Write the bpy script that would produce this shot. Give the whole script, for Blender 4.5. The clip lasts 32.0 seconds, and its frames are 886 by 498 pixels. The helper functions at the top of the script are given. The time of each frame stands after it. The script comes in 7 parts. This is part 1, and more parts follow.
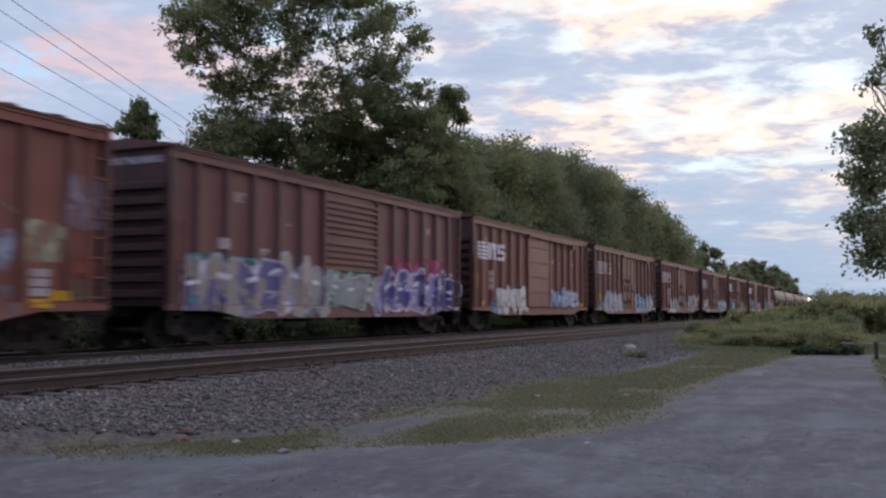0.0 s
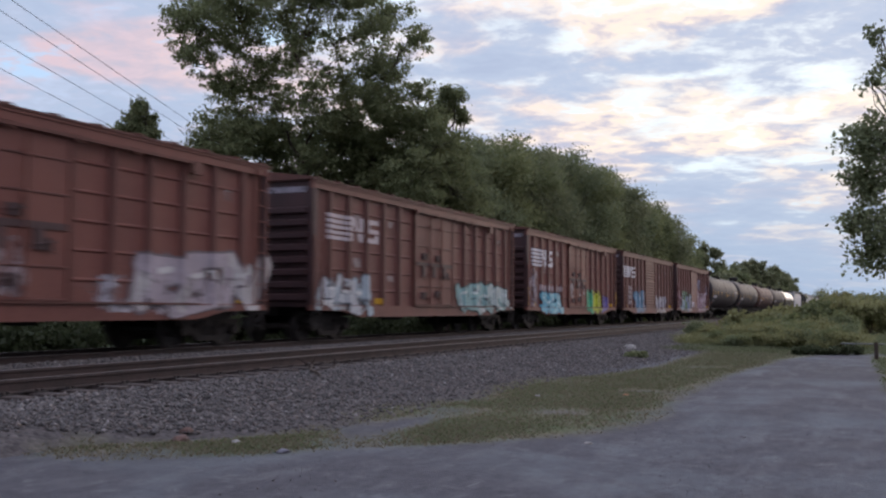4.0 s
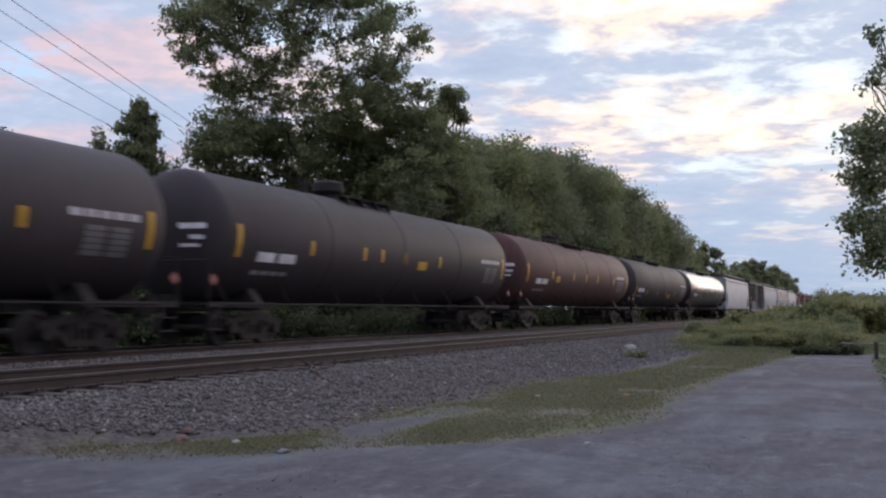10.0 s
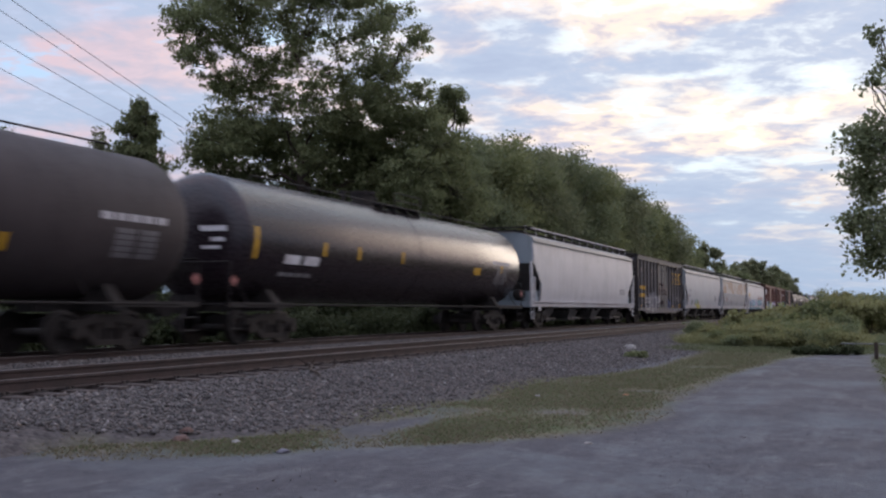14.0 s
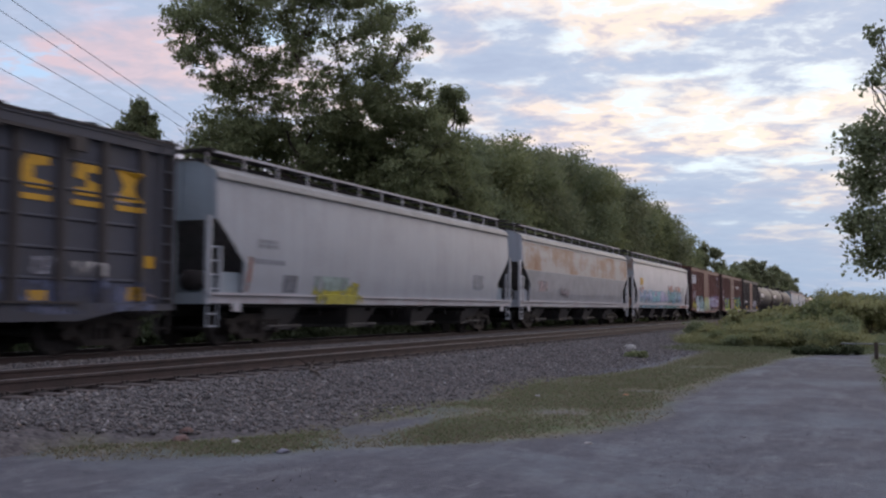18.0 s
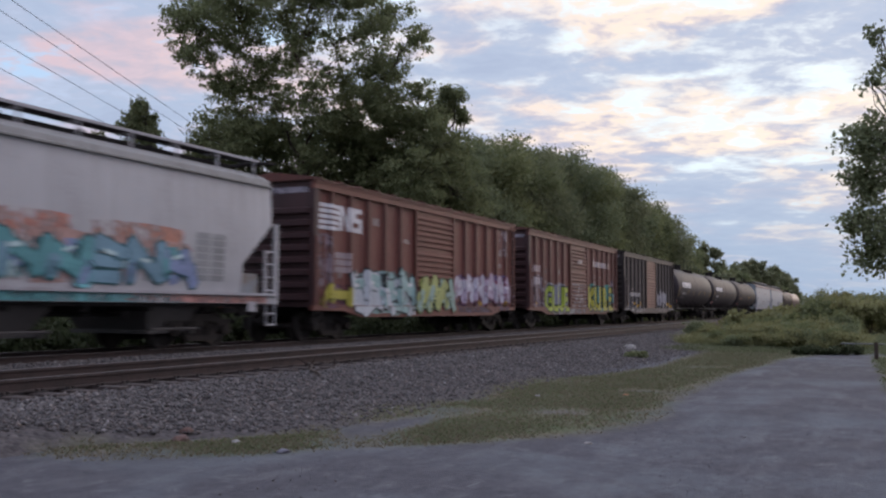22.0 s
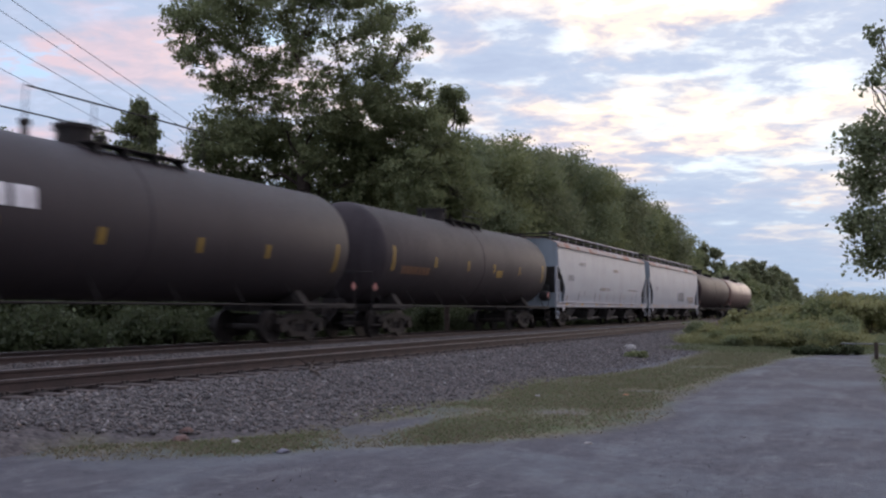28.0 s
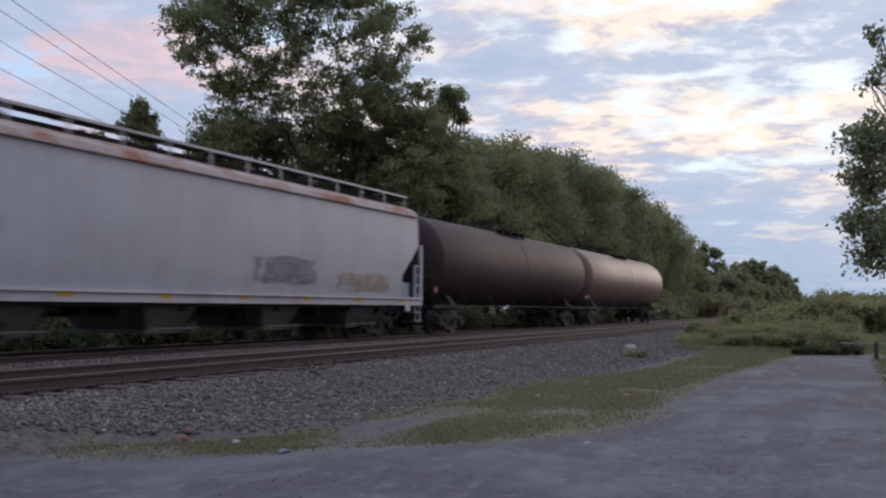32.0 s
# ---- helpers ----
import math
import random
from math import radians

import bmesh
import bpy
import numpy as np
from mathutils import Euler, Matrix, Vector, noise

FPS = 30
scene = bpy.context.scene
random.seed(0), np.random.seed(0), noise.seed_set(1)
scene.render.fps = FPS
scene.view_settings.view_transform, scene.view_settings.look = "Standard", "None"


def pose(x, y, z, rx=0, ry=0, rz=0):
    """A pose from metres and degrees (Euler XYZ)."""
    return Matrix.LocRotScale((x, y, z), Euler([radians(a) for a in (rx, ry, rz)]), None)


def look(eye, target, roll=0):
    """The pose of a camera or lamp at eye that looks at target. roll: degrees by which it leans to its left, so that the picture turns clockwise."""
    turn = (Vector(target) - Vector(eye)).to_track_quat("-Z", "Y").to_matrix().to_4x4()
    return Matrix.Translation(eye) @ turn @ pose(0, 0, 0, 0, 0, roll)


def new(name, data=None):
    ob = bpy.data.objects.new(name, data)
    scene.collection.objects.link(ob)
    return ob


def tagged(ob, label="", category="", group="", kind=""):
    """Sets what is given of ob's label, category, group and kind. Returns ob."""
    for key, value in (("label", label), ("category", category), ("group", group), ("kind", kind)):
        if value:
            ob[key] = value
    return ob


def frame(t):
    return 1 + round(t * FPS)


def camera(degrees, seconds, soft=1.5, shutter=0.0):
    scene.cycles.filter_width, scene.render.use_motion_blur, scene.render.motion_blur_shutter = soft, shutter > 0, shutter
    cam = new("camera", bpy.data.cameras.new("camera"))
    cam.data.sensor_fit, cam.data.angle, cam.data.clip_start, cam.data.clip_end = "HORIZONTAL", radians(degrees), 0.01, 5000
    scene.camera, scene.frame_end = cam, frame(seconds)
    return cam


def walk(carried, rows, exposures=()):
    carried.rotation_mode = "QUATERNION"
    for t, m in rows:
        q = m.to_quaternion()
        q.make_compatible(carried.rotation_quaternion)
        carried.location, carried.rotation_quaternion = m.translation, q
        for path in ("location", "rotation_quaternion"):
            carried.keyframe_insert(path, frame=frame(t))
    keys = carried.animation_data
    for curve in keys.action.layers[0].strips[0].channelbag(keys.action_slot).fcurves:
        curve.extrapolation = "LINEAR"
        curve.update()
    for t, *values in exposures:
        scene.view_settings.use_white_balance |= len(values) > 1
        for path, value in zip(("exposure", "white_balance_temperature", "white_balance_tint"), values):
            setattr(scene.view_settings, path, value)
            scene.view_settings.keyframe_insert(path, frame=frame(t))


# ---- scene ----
from collections import OrderedDict

# ---- camera: stands still on its tripod beside the line ----
YAW, PITCH = 0.4306, 0.0631
EYE = (0.0, 0.0, 1.5)
AIM = (100 * math.cos(YAW), 100 * math.sin(YAW), 1.5 + 100 * math.tan(PITCH))
cam = camera(50.84, 32.0, soft=2.3, shutter=0.5)
# the camera's own exposure: it opens for the black tank cars and closes for the pale hoppers
EXPOSURES = [(0.0, 0.49), (3.0, 0.49), (6.0, 0.50), (10.0, 0.55), (13.0, 0.60), (14.0, 0.53), (17.0, 0.49), (19.0, 0.42), (21.0, 0.41), (23.0, 0.48), (25.0, 0.57), (28.0, 0.60), (29.0, 0.56), (30.0, 0.50), (32.0, 0.46)]
walk(cam, [(0.0, look(EYE, AIM, 0.29)), (32.0, look(EYE, AIM, 0.29))], EXPOSURES)

# ---- world and sun ----
SUN_AZ, SUN_EL = -0.17, 0.16


def srgb(h):
    v = [int(h[i:i + 2], 16) / 255 for i in (0, 2, 4)]
    return tuple(c / 12.92 if c <= 0.04045 else ((c + 0.055) / 1.055) ** 2.4 for c in v) + (1.0,)


def sock(nt, node, name, value):
    if hasattr(value, "is_output"):
        nt.links.new(value, node.inputs[name])
    else:
        node.inputs[name].default_value = value


def math_node(nt, op, a, b=0.0, c=0.0):
    n = nt.nodes.new("ShaderNodeMath")
    n.operation = op
    sock(nt, n, 0, a), sock(nt, n, 1, b), sock(nt, n, 2, c)
    return n.outputs[0]


def mix_node(nt, fac, a, b, blend="MIX"):
    n = nt.nodes.new("ShaderNodeMix")
    n.data_type, n.blend_type = "RGBA", blend
    sock(nt, n, 0, fac), sock(nt, n, 6, a), sock(nt, n, 7, b)
    return n.outputs[2]


def noise_node(nt, vec, scale, detail=4.0, rough=0.55, distortion=0.0):
    n = nt.nodes.new("ShaderNodeTexNoise")
    sock(nt, n, "Vector", vec), sock(nt, n, "Scale", scale), sock(nt, n, "Detail", detail)
    sock(nt, n, "Roughness", rough), sock(nt, n, "Distortion", distortion)
    return n.outputs[0]


def ramp_node(nt, fac, stops):
    n = nt.nodes.new("ShaderNodeValToRGB")
    e = n.color_ramp.elements
    while len(e) < len(stops):
        e.new(0.5)
    for el, (p, c) in zip(e, stops):
        el.position = p
        el.color = c if len(c) == 4 else (*c, 1.0)
    sock(nt, n, 0, fac)
    return n.outputs[0]


def remap(nt, v, a, b, c=0.0, d=1.0):
    n = nt.nodes.new("ShaderNodeMapRange")
    sock(nt, n, 0, v), sock(nt, n, 1, a), sock(nt, n, 2, b), sock(nt, n, 3, c), sock(nt, n, 4, d)
    return n.outputs[0]


def make_world():
    w = bpy.data.worlds.new("dusk_sky")
    scene.world = w
    w.use_nodes = True
    nt = w.node_tree
    nt.nodes.clear()
    tc = nt.nodes.new("ShaderNodeTexCoord")
    sep = nt.nodes.new("ShaderNodeSeparateXYZ")
    nt.links.new(tc.outputs["Generated"], sep.inputs[0])
    X, Y, Z = sep.outputs
    zc = math_node(nt, "MAXIMUM", math_node(nt, "ADD", Z, 0.13), 0.06)
    # cloud deck: the direction met with a sheet that bends down to the horizon
    comb = nt.nodes.new("ShaderNodeCombineXYZ")
    sock(nt, comb, 0, math_node(nt, "DIVIDE", X, zc)), sock(nt, comb, 1, math_node(nt, "DIVIDE", Y, zc)), sock(nt, comb, 2, 3.7)
    rot = nt.nodes.new("ShaderNodeVectorRotate")
    rot.rotation_type = "Z_AXIS"
    sock(nt, rot, "Vector", comb.outputs[0]), sock(nt, rot, "Angle", -0.40)
    mp = nt.nodes.new("ShaderNodeMapping")
    nt.links.new(rot.outputs[0], mp.inputs[0])
    mp.inputs["Scale"].default_value = (1.0, 0.8, 1.0)
    deck = mp.outputs[0]
    big = noise_node(nt, deck, 2.3, 3.0, 0.5, 0.2)
    small = noise_node(nt, deck, 6.5, 5.0, 0.58, 0.3)
    tiny = noise_node(nt, deck, 19.0, 4.0, 0.6, 0.4)
    warm = noise_node(nt, deck, 2.6, 3.0, 0.5, 0.2)
    cov = math_node(nt, "ADD", math_node(nt, "MULTIPLY", big, 0.40), math_node(nt, "ADD", math_node(nt, "MULTIPLY", small, 0.44), math_node(nt, "MULTIPLY", tiny, 0.16)))
    sky = nt.nodes.new("ShaderNodeTexSky")
    sky.sky_type, sky.sun_disc = "NISHITA", False
    sky.air_density, sky.dust_density = 1.0, 0.3
    sky.sun_elevation, sky.sun_rotation = SUN_EL, math.pi / 2 - SUN_AZ
    sky_col = mix_node(nt, 1.0, sky.outputs[0], (0.05, 0.05, 0.05, 1), "MULTIPLY")
    # nearness to the hidden sun, and how far the direction lies off to its left
    sx, sy, sz = math.cos(SUN_AZ) * math.cos(0.30), math.sin(SUN_AZ) * math.cos(0.30), math.sin(0.30)
    dot = math_node(nt, "ADD", math_node(nt, "ADD", math_node(nt, "MULTIPLY", X, sx), math_node(nt, "MULTIPLY", Y, sy)), math_node(nt, "MULTIPLY", Z, sz))
    glow = remap(nt, dot, 0.62, 0.93, 0.0, 1.0)
    off = remap(nt, dot, 0.86, 0.60, 0.0, 1.0)
    low = remap(nt, Z, 0.20, 0.06, 0.0, 1.0)
    cov = math_node(nt, "ADD", cov, math_node(nt, "MULTIPLY", low, 0.075))
    cov = math_node(nt, "ADD", cov, math_node(nt, "MULTIPLY", off, 0.03))
    clear = mix_node(nt, glow, (0.41, 0.555, 0.76, 1.0), (0.73, 0.84, 0.91, 1.0))
    fringe = mix_node(nt, glow, (0.61, 0.46, 0.51, 1.0), (0.87, 0.72, 0.60, 1.0))
    belly = mix_node(nt, remap(nt, warm, 0.45, 0.58), (0.375, 0.445, 0.595, 1.0), (0.485, 0.435, 0.52, 1.0))
    belly = mix_node(nt, math_node(nt, "MULTIPLY", glow, 0.35), belly, (0.475, 0.515, 0.615, 1.0))
    col = mix_node(nt, remap(nt, cov, 0.44, 0.535), clear, belly)
    rim = math_node(nt, "MULTIPLY", remap(nt, cov, 0.42, 0.49), remap(nt, cov, 0.57, 0.49))
    rim = math_node(nt, "MULTIPLY", rim, remap(nt, warm, 0.43, 0.57, 0.15, 0.95))
    col = mix_node(nt, rim, col, fringe)
    col = mix_node(nt, math_node(nt, "MULTIPLY", remap(nt, cov, 0.56, 0.66), 0.6), col, (0.33, 0.385, 0.53, 1.0))
    col = mix_node(nt, 0.08, col, sky_col)
    # haze towards the horizon
    haze = remap(nt, Z, 0.02, 0.17, 1.0, 0.0)
    col = mix_node(nt, math_node(nt, "MULTIPLY", haze, 0.85), col, (0.275, 0.365, 0.51, 1.0))
    # the sunset itself, out of view beside the tracks
    dot2 = math_node(nt, "ADD", math_node(nt, "ADD", math_node(nt, "MULTIPLY", X, 0.922), math_node(nt, "MULTIPLY", Y, -0.337)), math_node(nt, "MULTIPLY", Z, 0.19))
    col = mix_node(nt, math_node(nt, "MULTIPLY", remap(nt, dot2, 0.955, 1.0), 0.75), col, (0.90, 0.56, 0.47, 1.0))
    # the deck thins overhead
    col = mix_node(nt, remap(nt, Z, 0.3, 0.75, 0.0, 1.0), col, mix_node(nt, 1.0, col, (1.98, 2.06, 2.14, 1.0), "MULTIPLY"))
    ground = mix_node(nt, remap(nt, Z, -0.02, 0.0, 1.0, 0.0), col, (0.06, 0.06, 0.06, 1))
    bg = nt.nodes.new("ShaderNodeBackground")
    sock(nt, bg, 0, ground), sock(nt, bg, 1, 1.0)
    out = nt.nodes.new("ShaderNodeOutputWorld")
    nt.links.new(bg.outputs[0], out.inputs[0])


make_world()
sun = new("sun", bpy.data.lights.new("sun", "SUN"))
sun.data.energy, sun.data.angle, sun.data.color = 0.3, radians(18), (1.0, 0.86, 0.72)
sun.matrix_world = look((100 * math.cos(SUN_AZ), 100 * math.sin(SUN_AZ), 100 * math.tan(0.2)), (0, 0, 0))


# ---- materials ----
def material(name):
    m = bpy.data.materials.new(name)
    m.use_nodes = True
    nt = m.node_tree
    b = nt.nodes["Principled BSDF"]
    return m, nt, b


def coords(nt, stretch=(1, 1, 1)):
    tc = nt.nodes.new("ShaderNodeTexCoord")
    mp = nt.nodes.new("ShaderNodeMapping")
    nt.links.new(tc.outputs["Object"], mp.inputs[0])
    mp.inputs["Scale"].default_value = stretch
    return mp.outputs[0]


def bump(nt, b, height, strength, dist):
    n = nt.nodes.new("ShaderNodeBump")
    sock(nt, n, "Height", height), sock(nt, n, "Strength", strength), sock(nt, n, "Distance", dist)
    nt.links.new(n.outputs[0], b.inputs["Normal"])


def surface(name, a, c, scale=3.0, fine=25.0, rough=0.7, metal=0.0, relief=0.3, dist=0.01, amount=0.6, spec=0.3):
    """Two colours mixed at two scales, with fine relief."""
    m, nt, b = material(name)
    v = coords(nt)
    n1, n2 = noise_node(nt, v, scale, 5.0), noise_node(nt, v, fine, 3.0)
    fac = remap(nt, math_node(nt, "ADD", math_node(nt, "MULTIPLY", n1, 0.65), math_node(nt, "MULTIPLY", n2, 0.35)), 0.5 - 0.2 * amount, 0.5 + 0.2 * amount)
    sock(nt, b, "Base Color", mix_node(nt, fac, a, c))
    sock(nt, b, "Roughness", remap(nt, n2, 0.2, 0.8, rough - 0.08, rough + 0.08))
    b.inputs["Metallic"].default_value = metal
    b.inputs["Specular IOR Level"].default_value = spec
    bump(nt, b, n2, relief, dist)
    return m


def car_paint(name, a, c, rust, rust_amount=0.3, streak=0.4, rough=0.55, spec=0.35):
    """Weathered paint: blotches, streaks that run down, rust spots."""
    m, nt, b = material(name)
    v = coords(nt)
    big = noise_node(nt, v, 0.6, 4.0)
    runs = noise_node(nt, coords(nt, (5.0, 5.0, 0.35)), 1.0, 4.0)
    fine = noise_node(nt, v, 14.0, 5.0, 0.65)
    col = mix_node(nt, remap(nt, big, 0.3, 0.7), a, c)
    col = mix_node(nt, math_node(nt, "MULTIPLY", remap(nt, runs, 0.46, 0.7), streak), col, rust)
    col = mix_node(nt, math_node(nt, "MULTIPLY", remap(nt, math_node(nt, "MULTIPLY", fine, big), 0.26, 0.36), rust_amount), col, rust)
    sock(nt, b, "Base Color", col)
    sock(nt, b, "Roughness", remap(nt, fine, 0.2, 0.8, rough - 0.1, rough + 0.15))
    b.inputs["Specular IOR Level"].default_value = spec
    bump(nt, b, math_node(nt, "ADD", fine, math_node(nt, "MULTIPLY", big, 2.0)), 0.25, 0.008)
    return m


BROWN = [
    car_paint("boxcar_brown", srgb("6c433a"), srgb("5e3a33"), srgb("4c2927")),
    car_paint("boxcar_red_brown", srgb("6f4238"), srgb("643b33"), srgb("522927")),
    car_paint("boxcar_purple_brown", srgb("68423f"), srgb("5d3a38"), srgb("45282b")),
    car_paint("boxcar_dull_red", srgb("6e3e37"), srgb("623630"), srgb("4c2624")),
    car_paint("boxcar_orange_brown", srgb("79493d"), srgb("6a3f35"), srgb("562d26")),
]
# darker copies of BROWN: shade painted into posts and door ribs, soot on roofs
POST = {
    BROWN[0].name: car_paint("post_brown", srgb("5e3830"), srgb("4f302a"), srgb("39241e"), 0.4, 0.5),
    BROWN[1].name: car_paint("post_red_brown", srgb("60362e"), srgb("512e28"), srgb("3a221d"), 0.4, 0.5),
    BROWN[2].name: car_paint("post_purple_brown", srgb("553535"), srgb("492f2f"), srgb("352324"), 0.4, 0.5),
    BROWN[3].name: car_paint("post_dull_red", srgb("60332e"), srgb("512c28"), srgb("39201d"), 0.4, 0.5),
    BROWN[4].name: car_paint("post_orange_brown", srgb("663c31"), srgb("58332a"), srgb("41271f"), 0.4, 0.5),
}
DARK_BOX = car_paint("boxcar_black_brown", srgb("3e3534"), srgb("332b2b"), srgb("4c423f"), 0.4)
# ribbed ends' shade put into a sooty paint; door gear shares it
SOOT_SHADE = car_paint("sooty_shaded_brown", srgb("483132"), srgb("392829"), srgb("2b1f1f"), 0.4, 0.5)
SOOT_SHADE_DARK = car_paint("sooty_shaded_black", srgb("332d2d"), srgb("282424"), srgb("3a302c"), 0.3, 0.4)
NAVY_BOX = car_paint("boxcar_navy", srgb("3c3d46"), srgb("32333b"), srgb("3a3637"), 0.3)
RUST_DOOR = car_paint("rusty_door", srgb("866255"), srgb("755447"), srgb("553a30"), 0.5)
TANK = [
    car_paint("tank_black", srgb("393335"), srgb("302b2d"), srgb("403738"), 0.25, 0.35, 0.6, 0.2),
    car_paint("tank_maroon", srgb("553b37"), srgb("483330"), srgb("2d2525"), 0.25, 0.35, 0.62, 0.18),
    car_paint("tank_dust_brown", srgb("413a3b"), srgb("353031"), srgb("2a2325"), 0.3, 0.4, 0.62, 0.16),
]
TANK_BLACK = car_paint("tank_purple_black", srgb("382b2b"), srgb("2f2525"), srgb("292020"), 0.2, 0.3, 0.6, 0.16)
TANK_PALE = car_paint("tank_pale_brown", srgb("6c544c"), srgb("5c4740"), srgb("44362f"), 0.3, 0.4, 0.48, 0.3)
TANK_GLOSS = car_paint("tank_gloss_black", srgb("2a2125"), srgb("231c20"), srgb("352c2f"), 0.1, 0.15, 0.26, 0.45)
GREY = [
    car_paint("hopper_grey", srgb("92959a"), srgb("888b90"), srgb("77757a"), 0.25, 0.35, 0.5, 0.55),
    car_paint("hopper_pale", srgb("b0aeaf"), srgb("a3a1a3"), srgb("8a8482"), 0.3, 0.35, 0.5, 0.55),
]
SILL_WHITE = car_paint("hopper_sill_white", srgb("a5a3a6"), srgb("969498"), srgb("806d66"), 0.4, 0.2)
END_BLUE = car_paint("hopper_end_blue_grey", srgb("858e93"), srgb("7a8288"), srgb("6b6c6c"), 0.3, 0.3)
# slope sheet: dust, plus the shade under the car put into its grey
SLOPE = car_paint("hopper_slope_shade_dust", srgb("8a8582"), srgb("7b7674"), srgb("43403f"), 0.4, 0.4)
# roof grey darkened to offset the bright sky overhead
ROOF_DIM = car_paint("hopper_roof_dim", srgb("85827f"), srgb("767370"), srgb("5f5955"), 0.4, 0.4)
# bays: grime, with shade from the car above mixed into the grey
BAY = car_paint("hopper_bay_shade_grime", srgb("55514f"), srgb("484544"), srgb("45403e"), 0.5, 0.5)


def blotched(name, base, worn, rust, scale, lo, hi):
    """Paint that gives way to rust in broad runs and blotches."""
    m, nt, b = material(name)
    big = noise_node(nt, coords(nt, (0.55, 1.0, 0.9)), scale, 5.0, 0.6)
    runs = noise_node(nt, coords(nt, (4.0, 4.0, 0.3)), 1.0, 4.0)
    fine = noise_node(nt, coords(nt), 12.0, 5.0, 0.65)
    v = math_node(nt, "ADD", math_node(nt, "MULTIPLY", big, 0.7), math_node(nt, "ADD", math_node(nt, "MULTIPLY", runs, 0.2), math_node(nt, "MULTIPLY", fine, 0.1)))
    col = mix_node(nt, remap(nt, v, lo, (lo + hi) / 2), base, worn)
    col = mix_node(nt, remap(nt, v, (lo + hi) / 2, hi), col, rust)
    sock(nt, b, "Base Color", col)
    sock(nt, b, "Roughness", remap(nt, fine, 0.2, 0.8, 0.55, 0.8))
    b.inputs["Specular IOR Level"].default_value = 0.3
    bump(nt, b, fine, 0.3, 0.008)
    return m


RUST_EDGE = blotched("hopper_rusty_roof", srgb("8c8583"), srgb("86756d"), srgb("7c4a3b"), 1.6, 0.45, 0.58)
RUST_SIDE = blotched("hopper_rust_stain", srgb("a8a19b"), srgb("9c8674"), srgb("8d6c54"), 1.1, 0.44, 0.62)
RUST_END = blotched("hopper_rusty_end", srgb("8a8c8d"), srgb("85796f"), srgb("74513f"), 1.3, 0.46, 0.6)
UNDER = surface("underframe_grime", srgb("2e2927"), srgb("211e1d"), 2.0, 20.0, 0.85)
STEEL = surface("cast_steel_rusty", srgb("2f2926"), srgb("211d1c"), 4.0, 30.0, 0.75, 0.2)
WHEEL = surface("wheel_steel", srgb("403a37"), srgb("2c2826"), 4.0, 30.0, 0.6, 0.4)
WHITE = surface("white_stencil", srgb("d8d6d8"), srgb("b9b3b4"), 3.0, 30.0, 0.6)
YELLOW = surface("yellow_reflector", srgb("bf9220"), srgb("a67c1a"), 3.0, 30.0, 0.5)
RAIL = surface("rail_rust", srgb("473a37"), srgb("37302e"), 3.0, 40.0, 0.7, 0.3)
RAIL_TOP = surface("rail_head", srgb("9a938f"), srgb("7c7571"), 3.0, 40.0, 0.35, 0.9)
TIE = surface("creosoted_tie", srgb("4e4440"), srgb("352f2d"), 5.0, 40.0, 0.9, 0.0, 0.6, 0.02)
BARK = surface("bark", srgb("4a3f38"), srgb("332b27"), 3.0, 14.0, 0.95, 0.0, 0.9, 0.05)
GALV = surface("galvanised_steel", srgb("787876"), srgb("60605e"), 4.0, 30.0, 0.5, 0.3)
WIRE = surface("wire", srgb("2b2b30"), srgb("222226"), 3.0, 14.0, 0.6)


def leaf_material(name, a, c):
    m, nt, b = material(name)
    g = nt.nodes.new("ShaderNodeNewGeometry")
    col = mix_node(nt, g.outputs["Random Per Island"], a, c)
    big = noise_node(nt, coords(nt), 0.35, 3.0)
    col = mix_node(nt, math_node(nt, "MULTIPLY", remap(nt, big, 0.4, 0.65), 0.5), col, c)
    sock(nt, b, "Base Color", col)
    b.inputs["Roughness"].default_value = 0.6
    b.inputs["Specular IOR Level"].default_value = 0.2
    t = nt.nodes.new("ShaderNodeBsdfTranslucent")
    sock(nt, t, 0, col)
    mx = nt.nodes.new("ShaderNodeMixShader")
    mx.inputs[0].default_value = 0.5
    nt.links.new(b.outputs[0], mx.inputs[1]), nt.links.new(t.outputs[0], mx.inputs[2])
    nt.links.new(mx.outputs[0], nt.nodes["Material Output"].inputs[0])
    return m


LEAF = [
    leaf_material("leaf_mid_green", srgb("7e8564"), srgb("696f52")),
    leaf_material("leaf_dark_green", srgb("7e845f"), srgb("676c4b")),
    leaf_material("leaf_yellow_green", srgb("858a62"), srgb("70744f")),
    leaf_material("leaf_olive", srgb("818564"), srgb("6c6f54")),
    leaf_material("leaf_shrub", srgb("7a8058"), srgb("646848")),
    leaf_material("leaf_shrub_dull", srgb("8a8a60"), srgb("74724e")),
    leaf_material("leaf_undergrowth", srgb("525941"), srgb("434932")),
    leaf_material("leaf_russet", srgb("7a6a55"), srgb("665845")),
]
GRASS = leaf_material("grass_blade_dry", srgb("676250"), srgb("736a58"))
GRASS_GREEN = leaf_material("grass_green", srgb("5b6346"), srgb("676a4f"))


